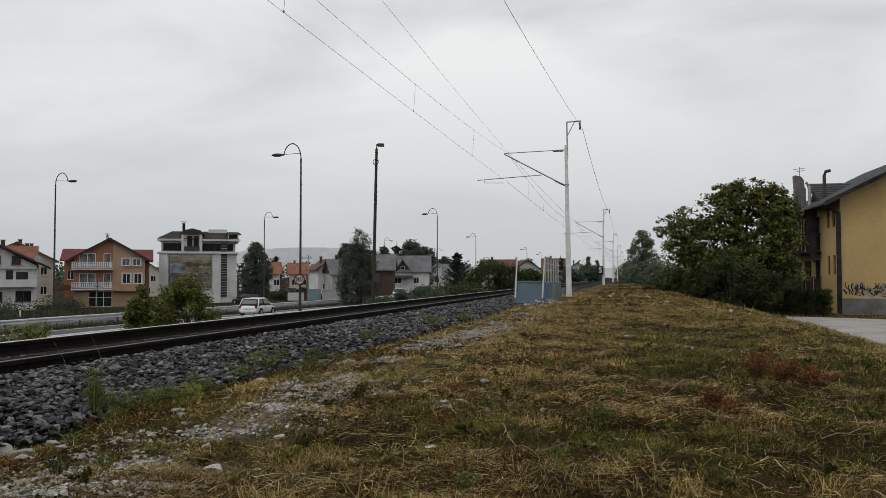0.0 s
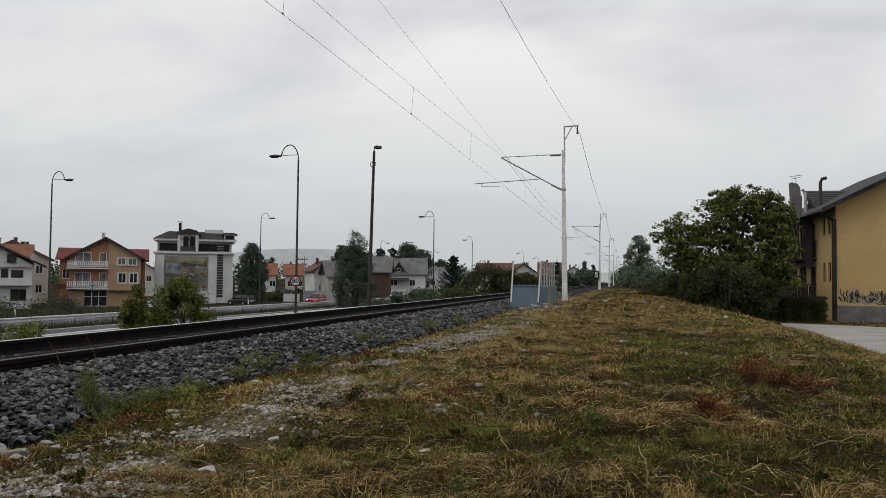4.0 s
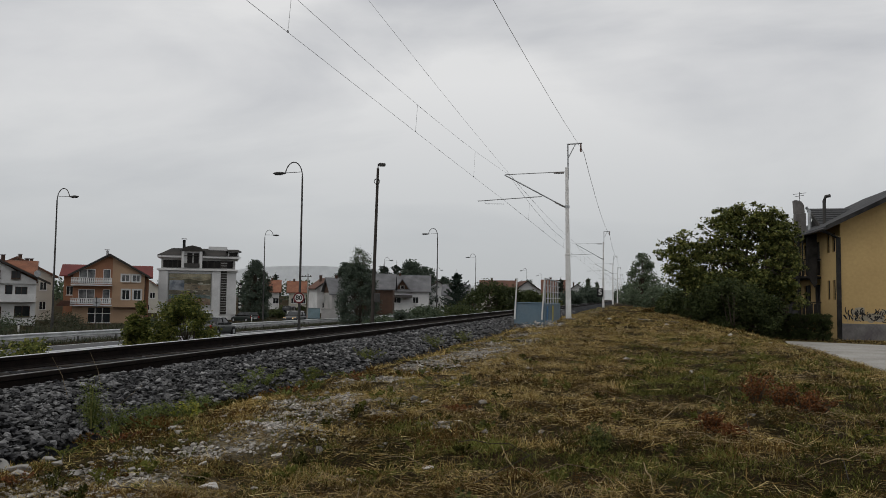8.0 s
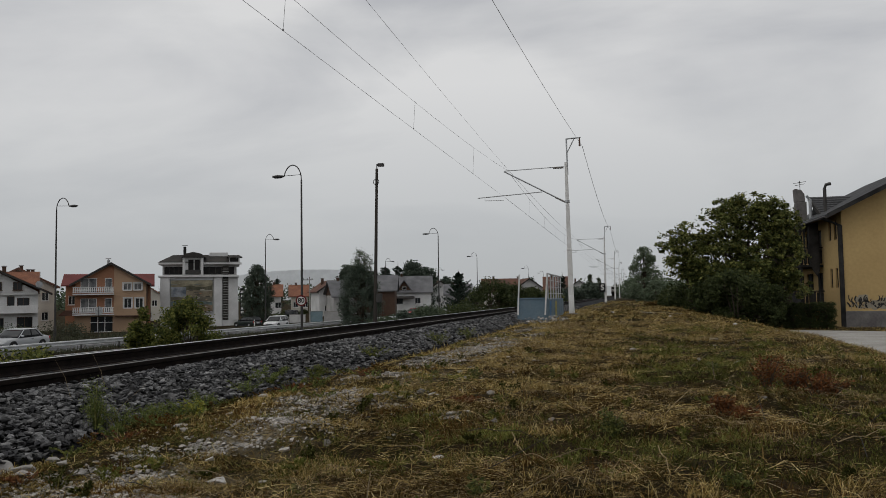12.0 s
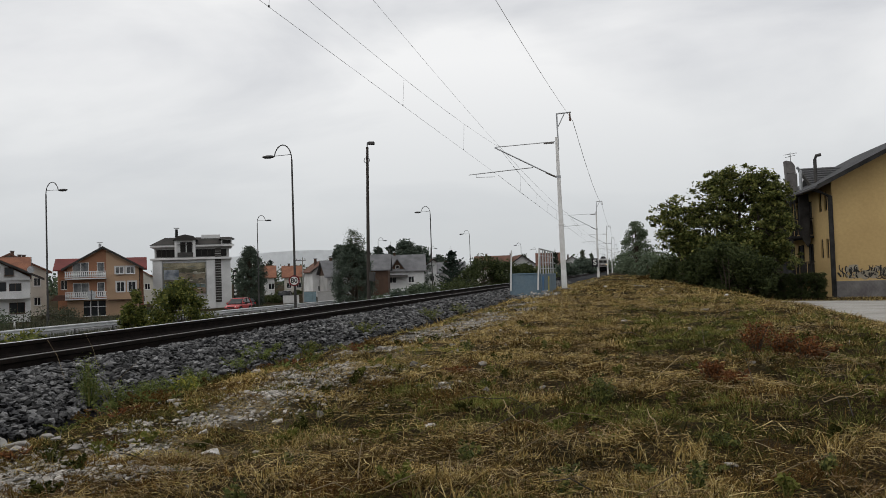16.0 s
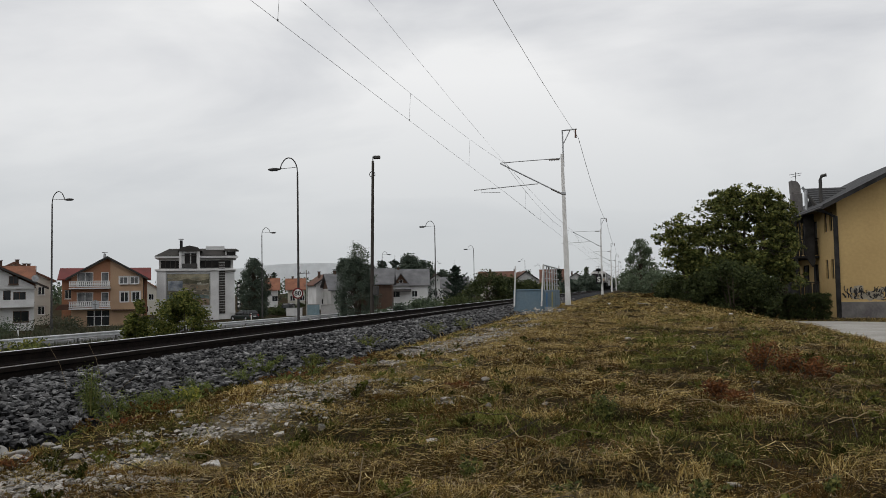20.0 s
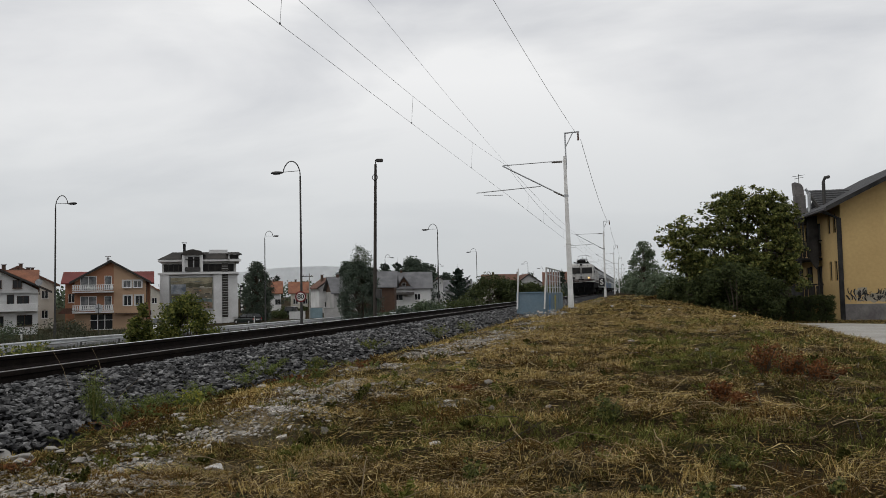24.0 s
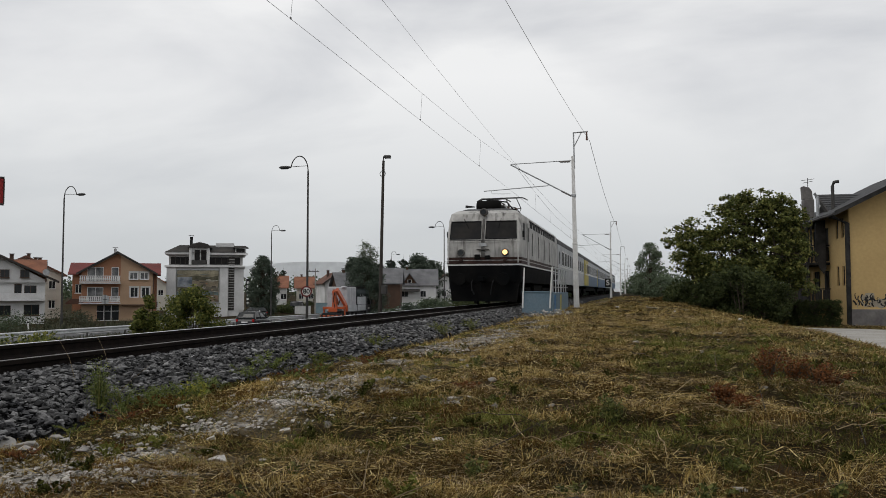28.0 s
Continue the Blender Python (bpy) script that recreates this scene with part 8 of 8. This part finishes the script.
def turf():
    rs = np.random.RandomState(33)
    sets = [[], [], [], [], []]

    def lay(x, y, z, length, width, lean, kd):
        for k in range(5):
            i = kd == k
            sets[k].append(leaning(rs, x[i], y[i], z[i], length[i] if hasattr(length, "shape") else length, width, lean))

    # thatch: dead blades that lie on the soil
    for y0, y1, n, ln, wd in ((2.3, 5, 46000, 0.06, 0.0030), (5, 8, 44000, 0.065, 0.0038), (8, 13, 30000, 0.08, 0.0055), (13, 22, 22000, 0.11, 0.009), (22, 50, 22000, 0.17, 0.017)):
        x, y = sampled(rs, n, y0, y1, -3.8)
        keep = rs.rand(n) > path_mask(x, y) ** 1.2 * 0.97
        x, y = x[keep], y[keep]
        track = np.clip((-1.6 - x) / 0.5, 0, 1) * np.clip((y - 2.6) / 1.2, 0, 1)
        bare = rs.rand(len(x)) < 0.35 + 0.65 * tussock(x, y) + 0.2 * (y0 > 12)
        x, y, track = x[bare], y[bare], track[bare]
        kd = np.where(rs.rand(len(x)) < 0.55 * track + 0.12 + 0.5 * np.clip((y - 9) / 9, 0, 1) * np.clip(1.7 - 2.2 * greenness(x, y), 0.1, 1), 0, np.where(rs.rand(len(x)) < 0.15 + 0.4 * greenness(x, y), 4, np.where(rs.rand(len(x)) < 0.3, 1, 3)))
        lay(x, y, ground_z(x, y) + rs.uniform(0.0, 0.014, len(x)), ln, wd, 1.45, kd)
    # standing sward, in tussocks of uneven height
    for y0, y1, n, ln, wd, lean in ((2.8, 4.2, 92000, 0.038, 0.0026, 1.1), (4.2, 6, 92000, 0.039, 0.0032, 1.1), (6, 9, 85000, 0.042, 0.004, 1.1), (9, 14, 74000, 0.046, 0.0052, 1.0), (14, 22, 60000, 0.06, 0.0075, 1.1), (22, 34, 60000, 0.05, 0.009, 1.3), (34, 60, 42000, 0.065, 0.014, 1.4), (60, 95, 9000, 0.10, 0.04, 1.4)):
        x, y = sampled(rs, n, y0, y1, -3.8)
        tus = tussock(x, y)
        keep = (rs.rand(n) > path_mask(x, y) ** 1.2 * 0.96) & (rs.rand(n) < 0.10 + 1.25 * tus + 0.3 * (y0 > 20))
        x, y, tus = x[keep], y[keep], tus[keep]
        lay(x, y, ground_z(x, y) - 0.006, ln * (0.35 + 1.35 * tus) * np.where(x < -2.0, 0.65, 1.0), wd, lean, kind_of(rs, x, y))
    # outside the lens and behind it
    for x0, x1, y0, y1, n in ((-3.75, 5, -5, 2.6, 62000), (0.8, 7, 2.3, 16, 52000)):
        x, y = rs.uniform(x0, x1, n), rs.uniform(y0, y1, n)
        out = (x > 0.36 * y + 0.6) | (y < 2.6)
        x, y = x[out], y[out]
        keep = rs.rand(len(x)) > path_mask(x, y)
        x, y = x[keep], y[keep]
        lay(x, y, ground_z(x, y), 0.07, 0.0075, 1.2, kind_of(rs, x, y))
    # the far slope of the bank and the strip before the house
    for x0, x1, y0, y1, n in ((5.0, 7.2, 16, 46, 16000), (6.5, 24, 40, 47.7, 12000)):
        x, y = rs.uniform(x0, x1, n), rs.uniform(y0, y1, n)
        verge = (x < 7.0) | (y > np.interp(x, [7.0, 9.9, 11.4, 24], [42.7, 41.8, 40.8, 38.8]))
        x, y = x[verge], y[verge]
        lay(x, y, ground_z(x, y), 0.11, 0.013, 1.15, np.where(rs.rand(len(x)) < 0.25, 3, np.where(rs.rand(len(x)) < 0.7, 0, kind_of(rs, x, y))))
    # taller tufts: blades that spring from one root
    for y0, y1, n, per, ln, wd, rad in ((2.8, 5, 800, 22, 0.055, 0.0028, 0.024), (5, 9, 900, 20, 0.06, 0.0036, 0.032), (9, 15, 520, 16, 0.075, 0.005, 0.05), (15, 26, 260, 14, 0.09, 0.007, 0.08)):
        x, y = sampled(rs, n, y0, y1, -3.8)
        keep = rs.rand(n) > path_mask(x, y) ** 1.2
        x, y = x[keep], y[keep]
        kd, big = kind_of(rs, x, y), rs.uniform(0.5, 1.4, len(x))
        q = np.repeat(np.arange(len(x)), per)
        bx, by = x[q] + rs.normal(0, 1, len(q)) * rad * big[q], y[q] + rs.normal(0, 1, len(q)) * rad * big[q]
        lay(bx, by, ground_z(bx, by) - 0.006, ln * big[q] * np.where(bx < -2.0, 0.7, 1.0), wd, 0.8, kd[q])
    for bag, nm, m, lab in zip(sets, ("straw", "brown", "green", "dull_straw", "dark_green"), (STRAW, DRYBROWN, GRASS, STRAW_OLD, GRASS_DARK), ("short dry straw-coloured mown grass", "brown dead grass in tufts", "patches of short green grass", "dull brown straw matted between the tufts", "dark green grass low between the tufts")):
        tagged(new("grass_" + nm, fast_mesh("grass_" + nm, np.concatenate(bag), 4, m)), lab, "grass", kind="stuff")


def stalks(rs, x, y, z, a, L, width):
    """Dry stalks that lie about: two slim quads each, bowed a little."""
    k = len(x)
    d = np.stack([np.cos(a), np.sin(a), rs.normal(0, 0.10, k)], 1) * L[:, None] / 2
    s = np.stack([-np.sin(a), np.cos(a), rs.uniform(-0.4, 0.4, k)], 1) * (width * rs.uniform(0.6, 1.4, k))[:, None]
    p = np.stack([x, y, z], 1)
    bow = np.stack([rs.normal(0, 0.07, k) * L, rs.normal(0, 0.07, k) * L, rs.uniform(-0.02, 0.12, k) * L], 1)
    return np.stack([p - d - s, p - d + s, p + bow + s, p + bow - s, p + bow - s, p + bow + s, p + d + s * 0.6, p + d - s * 0.6], 1).reshape(-1, 3)


def hay():
    """Cut hay: single stalks everywhere, thicker mats where the swathes fell, and armfuls fanned about one direction."""
    rs = np.random.RandomState(91)
    for nm, m, n, cut, sd, lab in (("hay", STRAW, 70000, 0.59, 21, "loose stalks of cut dry hay"), ("old_hay", HAY_OLD, 60000, 0.55, 43, "brown rotting stalks of older hay")):
        y = 2.5 + 24 * rs.rand(n) ** 1.5
        lo, hi = np.maximum(-2.3, -0.95 * y - 0.4), np.minimum(4.8, 0.36 * y + 0.6)
        x = lo + (hi - lo) * rs.rand(n)
        mats = soft_noise(x, y, 0.2, sd) * 0.35 + soft_noise(x, y, 0.6, sd + 2) * 0.4 + soft_noise(x, y, 1.7, sd + 6) * 0.25 + 0.45 * (0.4 - greenness(x, y))
        keep = (mats + rs.normal(0, 0.07, n) > cut) | (rs.rand(n) < 0.07)
        x, y, lift = x[keep], y[keep], np.clip(mats[keep] - cut, 0, 0.3)
        k = len(x)
        a = 0.25 + 2.2 * (soft_noise(x, y, 0.7, 35) - 0.5) + rs.normal(0, 0.9, k)
        L = (rs.uniform(0.05, 1, k) ** 2.6 * 0.13 + 0.022) * np.clip(0.75 + 0.06 * y, 1, 2)
        z = ground_z(x, y) + rs.uniform(0.012, 0.045, k) + lift * rs.uniform(0, 0.22, k)
        tagged(new(nm, fast_mesh(nm, stalks(rs, x, y, z, a, L, 0.0007 + 0.00021 * y), 4, m)), lab, "hay", kind="stuff")
    n = 150
    y = 2.9 + 13 * rs.rand(n) ** 1.2
    lo, hi = np.maximum(-2.0, -0.95 * y), np.minimum(4.2, 0.36 * y + 0.4)
    x = lo + (hi - lo) * rs.rand(n)
    x[:30], y[:30] = 0.25 + rs.normal(0, 0.3, 30), 6.1 + rs.normal(0, 0.35, 30)
    x[30:44], y[30:44] = -1.35 + rs.normal(0, 0.2, 14), 4.75 + rs.normal(0, 0.25, 14)
    per = rs.randint(4, 14, n)
    q = np.repeat(np.arange(n), per)
    k = len(q)
    a = (0.2 + rs.normal(0, 0.8, n))[q] + rs.normal(0, 0.35, k)
    L = (0.08 + 0.22 * rs.rand(n) ** 1.7)[q] * rs.uniform(0.4, 1.2, k)
    bx, by = x[q] + rs.normal(0, 0.06, k), y[q] + rs.normal(0, 0.06, k)
    z = ground_z(bx, by) + rs.uniform(0.03, 0.075, k)
    tagged(new("hay_bundles", fast_mesh("hay_bundles", stalks(rs, bx, by, z, a, L, 0.0008 + 0.00022 * by), 4, STRAW)), "armfuls of long pale cut stalks", "hay", kind="stuff")


turf()
hay()
plants()


def gravel():
    rs = np.random.RandomState(44)
    pts, siz = [], []
    for y0, y1, n, s0, s1 in ((2.3, 5, 36000, 0.006, 0.04), (5, 9, 44000, 0.008, 0.040), (9, 16, 30000, 0.012, 0.05), (16, 32, 11000, 0.02, 0.06)):
        x, y = sampled(rs, n, y0, y1, -3.3, -1.0)
        keep = rs.rand(n) < path_mask(x, y)
        x, y = x[keep], y[keep]
        pts.append(np.stack([x, y, ground_z(x, y) + 0.004], 1))
        siz.append(s0 + (s1 - s0) * rs.rand(len(x)) ** 2.5)
    x, y = sampled(rs, 420, 2.3, 20, -3.2, 4.5)
    w = np.where(x < -1.2, 1.0, 0.12)
    keep = rs.rand(len(x)) < w
    x, y = x[keep], y[keep]
    pts.append(np.stack([x, y, ground_z(x, y) + 0.012], 1))
    siz.append(rs.uniform(0.03, 0.085, len(x)))
    # rubble heaped before the stair enclosure and the mast foot
    n = 300
    x, y = rs.uniform(-4.7, -2.3, n), rs.uniform(28.0, 29.62, n)
    heap = np.clip((y - 27.8) / 1.6, 0, 1) * np.clip((-2.2 - x) / 0.8, 0, 1)
    pts.append(np.stack([x, y, ground_z(x, y) + 0.2 * heap * rs.rand(n) ** 0.5], 1))
    siz.append(rs.uniform(0.04, 0.11, n))
    holder = thing("pale_gravel", pose(0, 0, 0), "pale limestone gravel and pebbles strewn beside the ballast", "gravel", kind="stuff")
    stones("gravel_stones", np.concatenate(pts), np.concatenate(siz), PEBBLE, holder, "pale limestone pebbles")


gravel()


WHITESTONE = mat("white_limestone", (0.62, 0.60, 0.57), (0.45, 0.43, 0.41), 12, 50, 0.9, speck=0.25, bump=0.6)
ROCK = mat("broken_limestone", (0.42, 0.40, 0.37), (0.22, 0.205, 0.185), 14, 60, 0.9, vary=0.3, speck=0.3, bump=0.6)


def rock(x, y, s, label, m=ROCK, squash=(1.1, 0.9, 0.7), seed=1):
    rnd = random.Random(seed)
    bm = stone_shape(rnd)
    bmesh.ops.bevel(bm, geom=bm.edges[:], offset=0.035, segments=1, affect="EDGES")
    for p in bm.verts:
        p.co = Vector((p.co.x * squash[0], p.co.y * squash[1] * 1.2, p.co.z * squash[2] * 1.7)) * s * rnd.uniform(0.97, 1.03)
    solid("rock", Geo().take(bm), m, label, "rock", "loose rocks", at=pose(x, y, float(ground_z(x, y)) + s * 0.18, 0, 0, rnd.uniform(0, 360)))


NEAR_ROCKS = ((-2.25, 4.06, 0.105, 1), (-0.05, 13.87, 0.12, 2), (0.8, 11.24, 0.1, 3), (-3.5, 4.06, 0.14, 4), (-3.36, 3.92, 0.09, 5), (-3.42, 4.3, 0.09, 6), (-3.2, 4.15, 0.1, 7), (-3.55, 3.8, 0.1, 8), (-3.3, 3.6, 0.11, 9), (-3.0, 3.75, 0.09, 10), (-3.66, 4.5, 0.09, 11), (-3.35, 6.9, 0.09, 12), (-3.2, 5.2, 0.07, 13), (1.5, 16.5, 0.13, 14))
FAR_ROCKS = ((2.65, 22.8, 0.2, 21), (1.3, 11.33, 0.12, 22), (-0.9, 36.0, 0.25, 23), (1.4, 31.7, 0.22, 24), (-1.35, 5.82, 0.07, 25), (-1.25, 5.9, 0.05, 26), (-1.17, 4.69, 0.06, 27), (-1.41, 12.06, 0.09, 28))
for x, y, s, k in NEAR_ROCKS + FAR_ROCKS:
    rock(x, y, s, "pale broken limestone rock lying in the dry grass", squash=(1.15, 0.85, 0.55), seed=k, m=WHITESTONE if k == 1 or k > 20 else ROCK)
rock(-3.85, 4.2, 0.25, "grey weathered concrete lump beside the ballast", CONC, (1.5, 0.8, 0.6), 15)


def weed(label, x, y, h, r, m, n, size, seed, stems=7, name="weed"):
    rs = np.random.RandomState(seed)
    z = max(float(ground_z(x, y)), float(bed_z(x)) if x < -3.6 else -9)
    t = thing(name, pose(x, y, z), label, "weed", "weeds")
    g = Geo()
    tips = []
    for k in range(stems):
        a = rs.uniform(0, 6.283)
        q = rs.uniform(0.2, 1.0) * r
        hh = h * rs.uniform(0.5, 1.05)
        pts = [(0.1 * q * math.cos(a), 0.1 * q * math.sin(a), -0.02), (0.5 * q * math.cos(a), 0.5 * q * math.sin(a), hh * 0.55), (q * math.cos(a), q * math.sin(a), hh)]
        g.tube(pts, [0.004, 0.003, 0.0015], 4, caps=False)
        for j in range(5):
            tips.append(Vector(pts[1]).lerp(Vector(pts[2]), j / 4) if j else Vector(pts[1]) * 0.6)
    part("stem", g, BARK if m in (RUSTWEED, STRAW) else L_TREE, t, "thin stalks", fix=False)["kind"] = "stuff"
    v, f = leaves(np.array([tuple(p) for p in tips]), np.full(len(tips), h * 0.09), n, size, rs)
    v[:, 2] = np.maximum(v[:, 2], 0.0)
    ob = new("foliage", scatter_mesh("foliage", v, f, m))
    ob.parent = t
    return t


def weeds():
    for i, (x, y, h, r) in enumerate(((-3.9, 5.25, 0.42, 0.07), (-3.95, 5.35, 0.22, 0.12), (-3.75, 5.6, 0.14, 0.16), (-3.62, 5.1, 0.12, 0.15), (-3.8, 5.4, 0.2, 0.16), (-3.85, 5.9, 0.16, 0.16), (-3.7, 6.15, 0.15, 0.2), (-3.8, 6.6, 0.17, 0.2),
                                      (-3.65, 6.4, 0.15, 0.2), (-3.9, 7.6, 0.15, 0.22), (-4.0, 8.3, 0.2, 0.3), (-3.8, 9.2, 0.16, 0.25), (-4.0, 12.0, 0.2, 0.3), (-3.9, 16.0, 0.28, 0.35), (-3.8, 18.5, 0.25, 0.35))):
        weed("wispy green weed growing at the ballast edge", x, y, h, r, L_WEED if y < 9 else L_YELLOW, 900, 0.0135 if y < 8 else 0.02, 300 + i, 14)
    for i, (x, y, a, L) in enumerate(((-3.8, 5.2, 1.0, 0.42), (-4.45, 5.7, 2.7, 0.42), (-4.5, 6.2, 2.6, 0.42))):
        z = max(float(ground_z(x, y)), float(bed_z(x)))
        solid("dry_stalk", Geo().tube([(0, 0, 0), (L * 0.3 * math.cos(a), L * 0.3 * math.sin(a), L * 0.5), (L * 0.75 * math.cos(a), L * 0.75 * math.sin(a), L * 0.85)], [0.0017, 0.0013, 0.0007], 5), mat_straw, "tall thin dry stalk leaning over the ballast", "stalk", "dry stalks", at=pose(x, y, z))
    rs = np.random.RandomState(75)
    for i in range(44):
        y = rs.uniform(3.4, 10)
        weed("low brownish herb on the ballast shoulder", -3.5 + rs.normal(0, 0.3), y, rs.uniform(0.05, 0.12), rs.uniform(0.1, 0.2), (DRYBROWN, L_WEED, RUSTWEED, STRAW_OLD, L_YELLOW, GRASS_DARK)[i % 6], 220, 0.018, 420 + i, 9)
    weed("small weed with yellow flowers at the ballast edge", -3.4, 5.8, 0.14, 0.16, leaf_mat("yellow_flowers", [(0.36, 0.33, 0.05), (0.12, 0.16, 0.03), (0.42, 0.38, 0.08)]), 260, 0.022, 320, 12)
    for i, (x, y, h, r) in enumerate(((1.04, 7.2, 0.27, 0.14), (1.22, 7.25, 0.24, 0.18), (1.4, 7.2, 0.2, 0.18), (1.56, 7.35, 0.14, 0.16), (0.56, 6.0, 0.15, 0.12), (0.68, 5.9, 0.1, 0.14), (-1.36, 6.4, 0.08, 0.14))):
        weed("rust-red dead weed among the grass", x, y, h, r, RUSTWEED, 900, 0.022, 330 + i, 22)
    # longer sticks and stalks that lie across the grass
    rs = np.random.RandomState(82)
    for x0, y0, x1, y1, dark in ((-1.07, 5.02, -0.51, 4.73, 1), (0.51, 6.76, 0.86, 6.55, 1), (-0.75, 4.86, -0.48, 4.19, 0), (0.05, 5.54, 0.55, 7.62, 0), (0.09, 4.62, 0.1, 4.0, 0), (1.07, 4.9, 1.45, 5.17, 0), (0.91, 5.59, 1.09, 5.3, 0), (-1.46, 6.68, -1.66, 8.16, 0), (0.24, 6.22, 0.69, 5.54, 0), (-0.11, 7.08, 0.28, 6.18, 0), (1.3, 6.59, 1.51, 6.23, 1)):
        pts = []
        for k in range(6):
            x, y = x0 + (x1 - x0) * k / 5 + rs.normal(0, 0.012), y0 + (y1 - y0) * k / 5 + rs.normal(0, 0.012)
            pts.append((x - x0, y - y0, float(ground_z(x, y) - ground_z(x0, y0)) + 0.045 + rs.uniform(-0.012, 0.02)))
        solid("twig" if dark else "lying_stalk", Geo().tube(pts, [0.0027, 0.003, 0.0027, 0.0024, 0.002, 0.001], 5), BARK if dark else mat_hay, "thin dark dead twig lying on the cut grass" if dark else "long pale dry stalk lying on the cut grass", "twig" if dark else "stalk", "lying sticks", at=pose(x0, y0, float(ground_z(x0, y0))))
    rs = np.random.RandomState(70)
    for i in range(130):
        x, y = sampled(rs, 1, 2.6, 13, -2.9, 3.6)
        if i == 0:
            x, y = np.array([-0.16]), np.array([5.25])
        weed("low green leafy weed in the dry grass", float(x[0]), float(y[0]), float(rs.uniform(0.05, 0.12)) + (0.1 if i == 0 else 0), float(rs.uniform(0.05, 0.12)), (L_TREE if i == 0 else (GRASS, GRASS_DARK, L_TREE)[i % 3]), 420 if i == 0 else 150, 0.022, 340 + i, 14 if i == 0 else 6)
    for i in range(44):
        x, y = sampled(rs, 1, 3.0, 10, -2.4, 3.4)
        a, L = rs.uniform(0, 6.283), rs.uniform(0.2, 0.42)
        z = float(ground_z(x[0], y[0]))
        p = [(0, 0, 0.0), (L * 0.5 * math.cos(a), L * 0.5 * math.sin(a), 0.07), (L * math.cos(a), L * math.sin(a), 0.05 + rs.uniform(0, 0.1))]
        solid("dry_stalk", Geo().tube(p, [0.003, 0.0025, 0.0015], 5), RUSTPOLE if i % 4 == 1 else CERAM if i % 7 == 0 else mat_straw, "long dry stalk lying in the grass", "stalk", "dry stalks", at=pose(float(x[0]), float(y[0]), z + 0.03))


mat_hay = mat("bleached_stalk", (0.36, 0.28, 0.16), (0.26, 0.19, 0.10), 6, 40, 0.85)
mat_straw = mat("pale_dry_stalk", (0.22, 0.17, 0.10), (0.16, 0.12, 0.07), 6, 40, 0.8)
weeds()

solid("plank", Geo().box((-0.9, -0.07, 0.0), (0.9, 0.07, 0.03), 0.006), mat("weathered_plank", (0.40, 0.37, 0.32), (0.30, 0.27, 0.23), 3, 30, 0.9, bump=0.4), "pale weathered plank lying in the grass", "plank", at=pose(1.24, 36.4, float(ground_z(1.24, 36.4)) + 0.05, 0, 3, -14))
for i, (x, y) in enumerate(((1.5, 58.5), (2.1, 61))):
    tree("low heap of dead brown brushwood", x, y, float(ground_z(x, y)), 0.22, 0.55, STRAW_OLD, 900, 0.12, 400 + i, low=0.0, clumps=16, stems=3, trunk=0.02, name="brush_pile", category="brushwood")


def motions():
    """Traffic and train, each at its own steady pace; a row halfway keeps the speed even."""
    for ob, rows in MOVING:
        if len(rows) == 2:
            (t0, a), (t1, b) = rows
            rows = [(t0 + (t1 - t0) * k / 4, Matrix.Translation(a.translation.lerp(b.translation, k / 4)) @ a.to_3x3().to_4x4()) for k in range(5)]
        walk(ob, rows)


motions()
